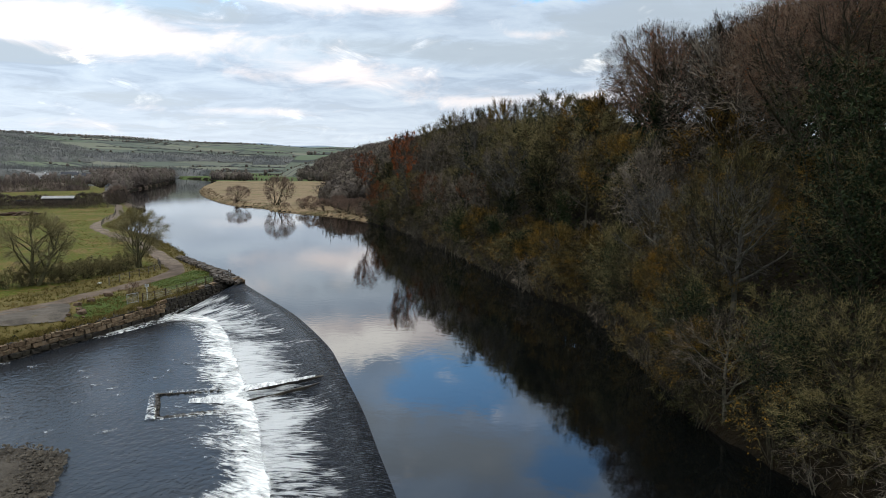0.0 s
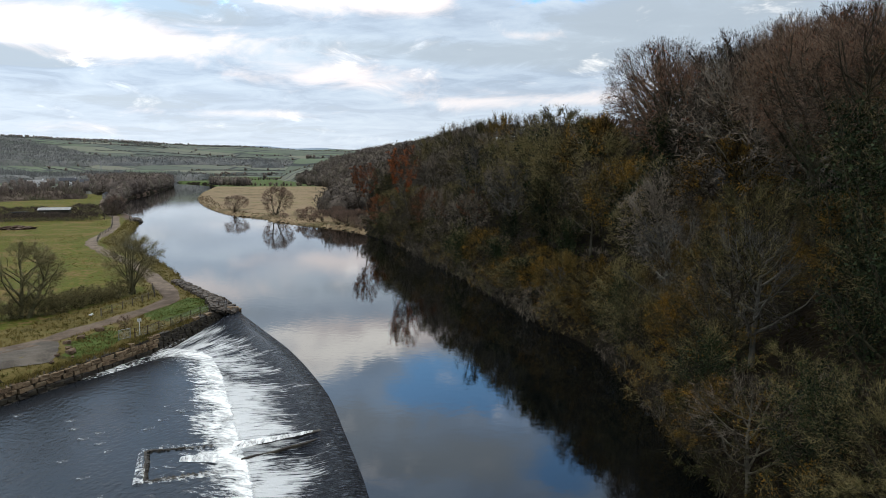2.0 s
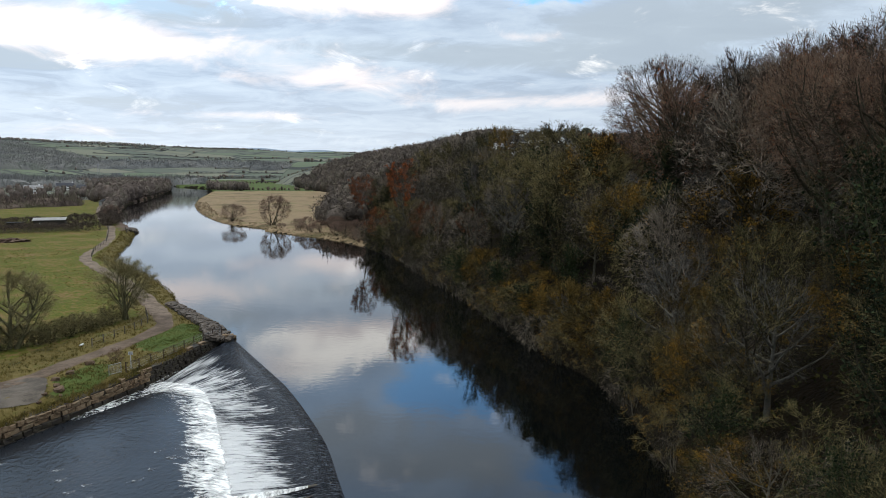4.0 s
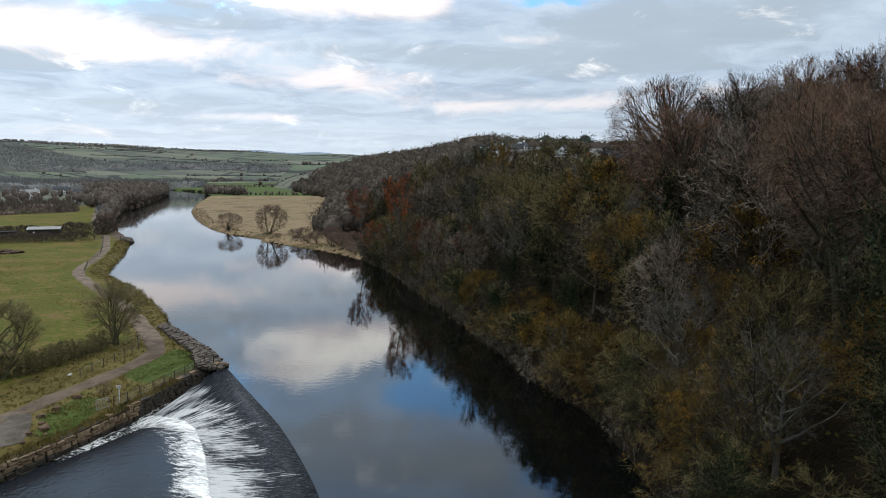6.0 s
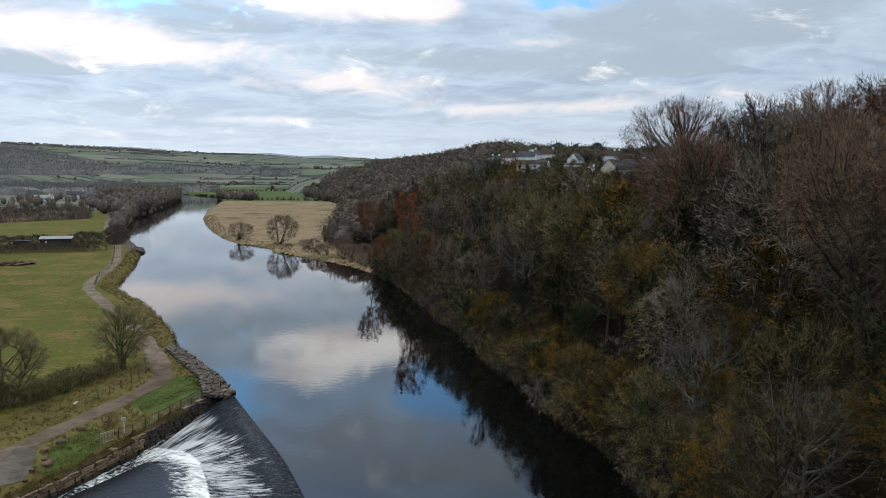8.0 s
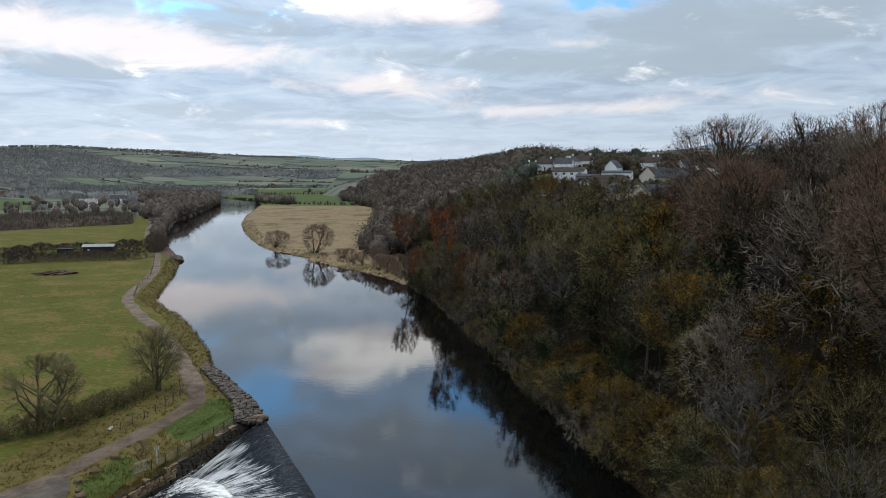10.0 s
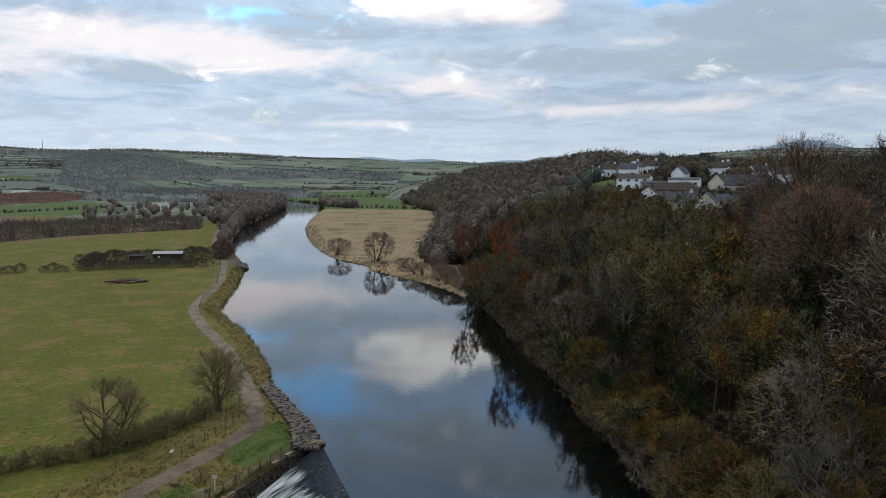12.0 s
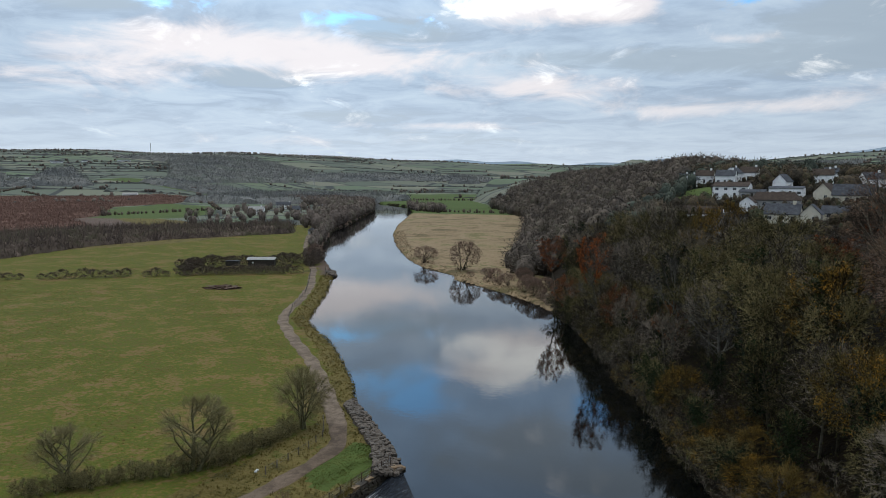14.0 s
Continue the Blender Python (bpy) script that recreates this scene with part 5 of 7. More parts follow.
PATH_LINE = [(-64, 30), (-54, 52), (-47.5, 65), (-44.6, 71), (-43.8, 77), (-43.2, 82), (-42.1, 87.5), (-41.3, 94), (-42, 98.5), (-45.4, 104.5), (-51, 113), (-58.7, 124.5), (-67, 136), (-80, 151.5),
             (-92.5, 168), (-97.5, 178), (-104, 197), (-115.3, 224), (-126, 244), (-134.5, 261), (-154, 291.4), (-185, 345), (-215, 402), (-235, 445)]
ribbon("path", PATH_LINE[:11], 1.15, 1.15, 0.055, M["path"], "dark damp gravel footpath behind the river wall", "path")
ribbon("path", PATH_LINE[9:], 1.25, 1.25, 0.07, M["pale_path"], "pale gravel footpath winding on along the river bank", "path")
bm = bmesh.new()
lot = [(-58, 44), (-53, 56), (-46.5, 68), (-44.5, 72.5), (-42.8, 72.6), (-41.6, 70.8), (-40.4, 68.4), (-40.0, 67.0), (-41.2, 65.0), (-43.5, 62.0), (-47, 55), (-52, 46)]
ring = []
for (ax, ay), (bx, by) in zip(lot, lot[1:] + lot[:1]):
    for k in range(4):
        x, y = ax + (bx - ax) * k / 4 + rng.uniform(-0.15, 0.15), ay + (by - ay) * k / 4 + rng.uniform(-0.15, 0.15)
        ring.append(bm.verts.new((x, y, ground_z(x, y) + 0.055)))
face = bm.faces.new(ring)
bmesh.ops.triangulate(bm, faces=[face])
bmesh.ops.subdivide_edges(bm, edges=bm.edges[:], cuts=4, use_grid_fill=True)
for v in bm.verts:
    v.co.z = ground_z(v.co.x, v.co.y) + 0.055
bmesh.ops.recalc_face_normals(bm, faces=bm.faces)
tagged(new("turning_area", data_of(bm, "turning_area", M["lot"])), "worn gravel turning area beside the path", "gravel area", kind="structure")

river_wall = thing("wall_west", 0, 0, 0, 0, "coursed sandstone river wall with dark wet lower stones", "wall", kind="structure")
wall_line = WALL[2:]
s_w, p_w, w_w = along(wall_line, 0.25)
rs = random.Random(4)
back_rows = []
for p, w in zip(p_w, w_w):
    nrm = np.array([-w[1], w[0]])
    t = (p[1] - 36) / 58
    front, rear = p + nrm * 0.28, p + nrm * 1.15
    top = float(wall_top(p[1])) - 0.04
    back_rows.append([(front[0], front[1], -2.6), (front[0], front[1], top), (rear[0], rear[1], top + 0.06), (rear[0], rear[1], -2.6)])
back_rows = np.array(back_rows)
ids = np.arange(back_rows.shape[0] * 4).reshape(-1, 4)
core_f = np.stack([ids[:-1, :3], ids[1:, :3], ids[1:, 1:], ids[:-1, 1:]], -1).reshape(-1, 4)
part("wall_core", data_from("wall_core", back_rows.reshape(-1, 3), core_f, M["wet"]), None, river_wall)
total = s_w[-1]
z0 = -2.05
for course in range(6):
    high = (0.52, 0.5, 0.46, 0.46, 0.42, 0.38)[course]
    at = rs.uniform(0, 0.5)
    while at < total - 0.3:
        long = rs.uniform(0.55, 1.25)
        i = min(len(p_w) - 1, int((at + long / 2) / 0.25))
        p, w = p_w[i], w_w[i]
        nrm = np.array([-w[1], w[0]])
        if z0 + high > wall_top(p[1]) + 0.16 + rs.uniform(-0.12, 0.12):
            at += long
            continue
        q = p + nrm * (0.22 + 0.05 * course + rs.uniform(-0.05, 0.06))
        zc = z0 + high / 2 + rs.uniform(-0.03, 0.03)
        damp = zc < LOW + 0.35 or (p[1] > 79 and zc < 0.3)
        mesh = rs.choice(WET_STONES if damp else STONES)
        m = Matrix.Translation((q[0], q[1], zc)) @ Matrix.Rotation(math.atan2(w[1], w[0]) + rs.uniform(-0.05, 0.05), 4, "Z") @ Matrix.Rotation(rs.choice((0, math.pi)), 4, "X")
        stone(mesh, river_wall, m, (long * 0.97, rs.uniform(0.5, 0.72), high * 0.96))
        at += long
    z0 += high

pitching = thing("stone_pitching", 0, 0, 0, 0, "rough pitched stones armouring the rounded bank", "stone bank", kind="structure")
INNER = [(-33.4, 90.5), (-35.0, 94.0), (-37.2, 98.0), (-40.6, 102.6), (-44.8, 108.2), (-48.4, 113.0)]
OUTER = [(-31.6, 92.2), (-32.0, 94.2), (-35.2, 99.6), (-39.8, 105.6), (-45.2, 112.4), (-49.2, 117.4)]
s_i, p_i, w_i = along(INNER, 0.72)
k_i = np.linspace(0, 1, len(p_i))
outer_pts = np.stack([np.interp(k_i, np.linspace(0, 1, len(OUTER)), np.array(OUTER)[:, c]) for c in range(2)], 1)
for i, (a, b, w) in enumerate(zip(p_i, outer_pts, w_i)):
    gap = np.linalg.norm(b - a)
    n = max(2, int(gap / 0.72) + 1)
    for k in range(n + 1):
        t = (k + rs.uniform(-0.2, 0.2)) / n
        x, y = a + (b - a) * t + np.array([rs.uniform(-0.15, 0.15), rs.uniform(-0.15, 0.15)])
        z = 0.95 - 0.75 * t + rs.uniform(-0.06, 0.1)
        m = Matrix.Translation((x, y, z)) @ Matrix.Rotation(math.atan2(w[1], w[0]) + rs.uniform(-0.6, 0.6), 4, "Z") @ Matrix.Rotation(rs.uniform(-0.2, 0.2), 4, "X") @ Matrix.Rotation(rs.uniform(-0.2, 0.2), 4, "Y")
        stone(rs.choice(FLAT_STONES), pitching, m, (rs.uniform(0.6, 1.1), rs.uniform(0.5, 0.85), rs.uniform(0.4, 0.6)))
for k in range(14):
    x, y = -32.2 + rs.uniform(-0.7, 0.4), 93.6 + rs.uniform(-1.0, 1.0)
    m = Matrix.Translation((x, y, -1.2 + 0.13 * k)) @ Matrix.Rotation(rs.uniform(0, 3), 4, "Z")
    stone(rs.choice(STONES if k > 6 else WET_STONES), pitching, m, (rs.uniform(0.9, 1.4), rs.uniform(0.7, 1.0), 0.5))

fence = thing("fence", -35, 85, 0, 0, "low rusty post and rail fence along the wall top", "fence")
fence.matrix_world = Matrix()
FENCE = [(-36.9, 77.0), (-36.3, 78.7), (-35.9, 80.6), (-35.4, 82.6), (-35.0, 84.5), (-34.6, 86.4), (-34.2, 88.3), (-33.8, 90.2), (-33.3, 92.0), (-32.7, 93.4), (-33.4, 94.6)]


def bar(bm, a, b, r, sides=6):
    a, b = Vector(a), Vector(b)
    g = bmesh.ops.create_cone(bm, cap_ends=True, segments=sides, radius1=r, radius2=r, depth=(b - a).length)
    turn = (b - a).to_track_quat("Z", "Y").to_matrix().to_4x4()
    bmesh.ops.transform(bm, matrix=Matrix.Translation((a + b) / 2) @ turn, verts=g["verts"])
    return bm


tops = []
for x, y in FENCE:
    z = max(float(wall_top(y)), ground_z(x, y))
    part("post", bar(bmesh.new(), (x, y, z - 0.3), (x, y, z + 1.12), 0.055), M["rust"], fence)
    tops.append((x, y, z))
for a, b in zip(tops[:-1], tops[1:]):
    part("rail", bar(bmesh.new(), (a[0], a[1], a[2] + 1.05), (b[0], b[1], b[2] + 1.05), 0.03), M["rust"], fence)
    for h in (0.25, 0.5, 0.78):
        part("wire", bar(bmesh.new(), (a[0], a[1], a[2] + h), (b[0], b[1], b[2] + h), 0.009, 4), M["steel"], fence)
    mesh_bm = bmesh.new()
    for k in range(1, 12):
        t = k / 12
        x, y, z = (a[c] + (b[c] - a[c]) * t for c in range(3))
        bar(mesh_bm, (x, y, z + 0.1), (x, y, z + 1.03), 0.006, 3)
    part("mesh_panel", mesh_bm, M["steel"], fence, "thin wire mesh")
gate = thing("metal_gate", -37.5, 75.9, ground_z(-37.5, 75.9), 62, "small grey wire mesh panel at the fence end", "gate")
frame_bm = bmesh.new()
for a, b in (((-0.7, 0, 0), (-0.7, 0, 1.15)), ((0.7, 0, 0), (0.7, 0, 1.15)), ((-0.7, 0, 1.12), (0.7, 0, 1.12)), ((-0.7, 0, 0.15), (0.7, 0, 0.15))):
    bar(frame_bm, a, b, 0.035)
part("gate_frame", frame_bm, M["steel"], gate)
grid_bm = bmesh.new()
for k in range(1, 14):
    bar(grid_bm, (-0.7 + k * 0.1, 0, 0.15), (-0.7 + k * 0.1, 0, 1.12), 0.006, 3)
for k in range(1, 9):
    bar(grid_bm, (-0.7, 0, 0.15 + k * 0.105), (0.7, 0, 0.15 + k * 0.105), 0.006, 3)
part("gate_mesh", grid_bm, M["steel"], gate)

sign = thing("warning_sign", -37.0, 78.3, ground_z(-37.0, 78.3), 24, "white notice board on a pale timber post", "sign")
part("post", box(bmesh.new(), -0.045, -0.045, -0.4, 0.045, 0.045, 1.75, 0.01), M["sign"], sign)
board = part("board", box(bmesh.new(), -0.22, -0.08, 1.45, 0.22, -0.055, 1.78, 0.006), M["sign"], sign, "blank-looking white board")
bars = bmesh.new()
for k, wd in enumerate((0.28, 0.34, 0.24)):
    box(bars, -wd / 2, -0.086, 1.70 - k * 0.10, wd / 2, -0.081, 1.735 - k * 0.10)
part("lettering", bars, M["rust"], board, "unreadable dark lines")
for i, (x, y, s) in enumerate(((-41.4, 71.9, 0.75), (-41.3, 74.2, 0.8), (-39.8, 69.8, 0.95), (-40.5, 70.5, 0.55), (-41.3, 78.0, 0.9), (-40.4, 68.4, 0.5), (-40.0, 66.9, 0.45), (-39.2, 69.0, 0.4))):
    ob = new("boulder", data_of(block(100 + i, 1.0, 0.75, 0.55, 0.22, 0.14), "boulder", M["boulder"]))
    ob.matrix_world = pose(x, y, ground_z(x, y) + 0.16 * s, rs.uniform(-8, 8), rs.uniform(-8, 8), rs.uniform(0, 360)) @ Matrix.Diagonal((s, s, s, 1))
    tagged(ob, "weathered brown boulder set in the grass verge", "boulder", "boulders on the verge")
for i, (x, y) in enumerate(((-47.0, 86.6), (-46.9, 86.1))):
    ob = new("litter_bag", data_of(block(140 + i, 0.34, 0.26, 0.2, 0.2, 0.1), "litter_bag", M["sign"]))
    ob.matrix_world = pose(x, y, ground_z(x, y) + 0.1, 0, 0, 40 * i)
    tagged(ob, "small white litter lying in the grass", "litter")

# two bare trees and the dark hedge by the path
first = tree_thing("bare_tree", "bare spreading tree with mossy forked stems in the pasture hedge", "tree", 201, M["moss_bark"], M["moss_twig"], None, "trees by the path",
                   h=9.2, crown=4.9, trunk=0.44, stems=2, limbs=22, branches=10, twigs=10, sprigs=6, rim=1500, twig=0.8, thin=0.014, up=0.9, fork=0.14, low=0.1, round_branches=True)
first.matrix_world = pose(-54.3, 84.2, ground_z(-54.3, 84.2), 0, 0, 40)
second = tree_thing("bare_tree", "bare many-stemmed tree leaning over the river path", "tree", 204, M["moss_bark"], M["moss_twig"], None, "trees by the path",
                    h=8.8, crown=4.8, trunk=0.42, stems=5, limbs=30, branches=9, twigs=10, sprigs=6, rim=1800, twig=0.8, thin=0.014, up=1.0, fork=0.14, low=0.1, round_branches=True)
second.matrix_world = pose(-49.4, 101.4, ground_z(-49.4, 101.4), 0, 0, 0)
third = copy_thing(first, pose(-64.5, 75.8, ground_z(-64.5, 75.8), 0, 0, 190))
third.scale = (0.8, 0.8, 0.75)
hedge_bush = tree_thing("hedge_bush", "dark leafless hawthorn bush in a field hedge", "bush", 210, M["bark"], M["moss_twig"], M["leaf_olive"], "hedge bushes by the path",
                        h=2.3, crown=1.5, trunk=0.07, stems=5, limbs=15, branches=5, twigs=6, sprigs=4, twig=0.5, thin=0.016, up=0.5, fork=0.05, leaves=500, leaf=0.06, low=0.02)
s_h, p_h, w_h = along([(-67, 72), (-59, 79), (-55, 83), (-52.8, 86), (-51.3, 90), (-50.3, 95), (-49.9, 99.5)], 1.35)
for k, p in enumerate(p_h):
    m = pose(p[0] + rs.uniform(-0.4, 0.4), p[1] + rs.uniform(-0.3, 0.3), ground_z(*p) - 0.1, 0, 0, rs.uniform(0, 360))
    ob = hedge_bush if k == 0 else copy_thing(hedge_bush, m)
    ob.matrix_world = m
    g = rs.uniform(0.85, 1.3)
    ob.scale = (g, g, g * 0.95)
small = tree_thing("small_bush", "small round red-brown bush in the verge", "bush", 215, M["bark"], M["twig_brown"], None, "", h=1.5, crown=0.9, trunk=0.05, stems=6, limbs=18, branches=4, twigs=6, sprigs=4, twig=0.35, thin=0.008, up=0.8, fork=0.05, low=0.02)
small.matrix_world = pose(-39.2, 79.6, ground_z(-39.2, 79.6), 0, 0, 0)


def tufts(name, count, seed, boxed, test, size, mat, label, floor=-9.0):
    """Tussocks of grass blades, each blade one thin triangle."""
    r = np.random.default_rng(seed)
    x, y = r.uniform(boxed[0], boxed[2], count), r.uniform(boxed[1], boxed[3], count)
    ok = test(x, y)
    x, y = x[ok], y[ok]
    z = np.maximum(height(x, y), floor(y) if callable(floor) else floor)
    blades = 7
    base = np.repeat(np.stack([x, y, z - 0.03], 1), blades, axis=0) + r.normal(0, 0.10, (len(x) * blades, 3)) * [1, 1, 0]
    way = r.normal(0, 0.45, (len(base), 3)) + [0, 0, 1.0]
    way /= np.linalg.norm(way, axis=1, keepdims=True)
    v, f = slivers(r, base, way, size * r.uniform(0.5, 1.3, len(base)), 0.028)
    return tagged(new(name, data_from(name, v, f, mat)), label, "grass", kind="stuff")


LOT = [tuple(p) for p in lot]


def on_verge(x, y):
    return (inside(x, y, VERGE) | (line_distance(x, y, WALL_BACK + LEFT[1:]) < 4.5)) & ~inside(x, y, RIVER) & (line_distance(x, y, PATH_LINE) > 1.35) & ~inside(x, y, LOT) & ~inside(x, y, LAWN) & (x > -140)


tufts("tussock_grass", 60000, 8, (-125, 35, -30, 255), on_verge, 0.36, M["blade"], "long pale tussock grass on the verge")
tufts("pasture_tussocks", 30000, 9, (-210, 50, -45, 245), lambda x, y: ~inside(x, y, RIVER) & (line_distance(x, y, PATH_LINE) > 2.5) & (line_distance(x, y, LEFT) > 6) & (x < -50) & (wave(x, y, 11, 7) + 0.5 * wave(x, y, 3.7, 9) > 0.05), 0.20, M["dull_blade"], "scattered dull tussocks in the pasture")
tufts("lawn_grass", 14000, 15, (-43, 66, -32, 104), lambda x, y: (inside(x, y, LAWN) | inside(x, y, LAWN_B)), 0.09, M["lawn_blade"], "short bright green grass by the fence")
tufts("wall_grass", 42000, 16, (-62, 20, -31, 95), lambda x, y: (line_distance(x, y, [(a - 0.72, b + 0.2) for a, b in WALL[:-1]]) < 0.5), 0.45, M["blade"], "straggling grass along the wall top", wall_top)
# reeds at the cove
tufts("reeds", 5200, 10, (-112, 100, -40, 250), lambda x, y: (line_distance(x, y, LEFT[3:]) < 0.9), 0.95, M["blade"], "tall pale reeds at the water's edge")

# gravel bar below the weir, with loose stones
GRAVEL = [(-60, 20), (-40, 36), (-31, 39.5), (-26.5, 40.4), (-23.4, 39.6), (-22.3, 37.3), (-20.9, 33.5), (-20, 28), (-22, 10), (-50, 0)]
bm = bmesh.new()
bmesh.ops.create_grid(bm, x_segments=60, y_segments=60, size=1.0)
for v in bm.verts:
    x, y = -40 + v.co.x * 24, 22 + v.co.y * 24
    inn = bool(inside(np.array([x]), np.array([y]), GRAVEL)[0])
    edge_d = float(line_distance(np.array([x]), np.array([y]), GRAVEL + GRAVEL[:1])[0])
    v.co = Vector((x, y, LOW + (min(0.28, 0.10 * edge_d) if inn else -min(1.2, 0.25 * edge_d)) + 0.05 * noise.noise(Vector((x, y, 0)))))
tagged(new("gravel_bar", data_of(bm, "gravel_bar", M["gravel"])), "low brown gravel bar in the tail water", "gravel bar", kind="structure")
gr = np.random.default_rng(12)
px, py = gr.uniform(-34, -19.5, 5000), gr.uniform(26, 41, 5000)
ok = inside(px, py, GRAVEL)
px, py = px[ok], py[ok]
at = np.stack([px, py, np.full(len(px), LOW + 0.24)], 1)
sz_s = gr.uniform(0.04, 0.16, len(px))
oct_v = np.array([(1, 0, 0), (-1, 0, 0), (0, 1, 0), (0, -1, 0), (0, 0, 0.6), (0, 0, -0.6)])
oct_f = np.array([(0, 2, 4), (2, 1, 4), (1, 3, 4), (3, 0, 4), (2, 0, 5), (1, 2, 5), (3, 1, 5), (0, 3, 5)])
pv = (at[:, None] + oct_v[None] * sz_s[:, None, None] * gr.uniform(0.6, 1.3, (len(px), 6, 1))).reshape(-1, 3)
pf = (oct_f[None] + 6 * np.arange(len(px))[:, None, None]).reshape(-1, 3)
M["pebble"] = material("pebbles", [(0.025, 0.02, 0.013), (0.05, 0.04, 0.027), (0.09, 0.075, 0.055)], 0.6, 0.85, 0, 1, island=0.5)
tagged(new("pebbles", data_from("pebbles", pv, pf, M["pebble"])), "loose brown river stones on the gravel bar", "pebbles", kind="stuff")

# sill across the weir's face and the low walls of the fish pass below it
sill = thing("fish_pass", 0, 0, 0, 0, "low dark concrete fish pass walls across the weir", "fish pass", kind="structure")


def curb(a, b, z_a, z_b, wide, high):
    a, b = Vector((*a, z_a)), Vector((*b, z_b))
    n = max(2, int((b - a).length / 0.8))
    w = (b - a).normalized()
    s = Vector((-w.y, w.x, 0)).normalized() * wide / 2
    bm = bmesh.new()
    prev = None
    for k in range(n + 1):
        c = a.lerp(b, k / n) + Vector((rs.uniform(-0.06, 0.06), rs.uniform(-0.06, 0.06), rs.uniform(-0.05, 0.05)))
        cur = [bm.verts.new(c - s - Vector((0, 0, 0.8))), bm.verts.new(c - s), bm.verts.new(c - s * 0.7 + Vector((0, 0, high))), bm.verts.new(c + s * 0.7 + Vector((0, 0, high))), bm.verts.new(c + s), bm.verts.new(c + s - Vector((0, 0, 0.8)))]
        if prev:
            for i in range(5):
                bm.faces.new((prev[i], cur[i], cur[i + 1], prev[i + 1]))
        else:
            bm.faces.new(cur)
        prev = cur
    bm.faces.new(prev[::-1])
    bmesh.ops.recalc_face_normals(bm, faces=bm.faces)
    return bm


part("sill", curb((-9.9, 52.0), (-17.1, 51.8), -0.02, -1.34, 0.35, 0.05), M["wet"], sill)
part("sill", curb((-10.9, 50.6), (-15.9, 49.3), -0.34, -1.38, 0.2, 0.03), M["wet"], sill)
BASIN = [(-18.5, 52.4), (-23.3, 50.8), (-21.1, 45.8), (-16.8, 47.8)]
for a, b in zip(BASIN[:-1], BASIN[1:]):
    part("wall", curb(a, b, LOW, LOW, 0.2, 0.05), M["wet"], sill)
    for k in range(int(math.hypot(b[0] - a[0], b[1] - a[1]) / 0.42)):
        u = (k + rs.uniform(0.2, 0.8)) * 0.42 / math.hypot(b[0] - a[0], b[1] - a[1])
        x, y = a[0] + (b[0] - a[0]) * u, a[1] + (b[1] - a[1]) * u
        inward = Vector((-20 - x, 49.2 - y, 0)).normalized() * 0.15
        stone(rs.choice(WET_STONES), sill, pose(x + inward.x, y + inward.y, LOW + 0.02, rs.uniform(-10, 10), rs.uniform(-10, 10), rs.uniform(0, 90)), (rs.uniform(0.14, 0.28), rs.uniform(0.14, 0.28), 0.16))


def spill(name, a, b, w0, w1, z_a, z_b, parent, mat="spill"):
    """A strip of white water."""
    a, b = np.array(a), np.array(b)
    w = (b - a) / np.linalg.norm(b - a)
    s = np.array([-w[1], w[0]])
    n = max(6, int(np.linalg.norm(b - a) / 0.25))
    rows = []
    for i in range(n + 1):
        t = i / n
        c = a + (b - a) * t
        wd = w0 + (w1 - w0) * t
        rows.append([(*(c + s * wd * (k / 5 - 0.5)), z_a + (z_b - z_a) * t + 0.10 * math.sin(math.pi * k / 5) + rs.uniform(-0.03, 0.03)) for k in range(6)])
    me = flow_sheet(name, rows, M[mat])
    return part(name, me, None, parent, "strip of white water")


spill("white_water", (-11.4, 51.3), (-16.9, 50.6), 0.35, 1.7, -0.06, -0.95, weir, "chute")
spill("white_water", (-23.6, 51.0), (-21.3, 45.4), 0.55, 0.65, LOW + 0.05, LOW + 0.05, weir)
spill("white_water", (-21.3, 45.5), (-16.6, 47.5), 0.5, 0.9, LOW + 0.05, LOW + 0.06, weir)
spill("white_water", (-23.2, 51.2), (-18.4, 52.9), 0.25, 0.4, LOW + 0.03, LOW + 0.04, weir)
spill("white_water", (-20.3, 49.6), (-16.4, 50.3), 0.9, 2.6, LOW + 0.03, LOW + 0.14, weir, "chute")
spill("white_water", (-33.6, 82.0), (-35.0, 77.6), 0.4, 0.8, -0.9, -1.5, weir)
spill("white_water", (-34.4, 78.2), (-37.6, 67.6), 2.8, 1.2, LOW + 0.08, LOW + 0.04, weir)

# flecks of foam drifting on the tail water
for k in range(26):
    x, y = rs.uniform(-40, -22), rs.uniform(36, 62)
    if inside(np.array([x]), np.array([y]), GRAVEL)[0]:
        continue
    size = rs.uniform(0.5, 1.3)
    spill("foam_fleck", (x, y), (x - size * 0.8, y - size * rs.uniform(0.3, 0.9)), 0.10, rs.uniform(0.15, 0.35), LOW + 0.01, LOW + 0.01, weir)

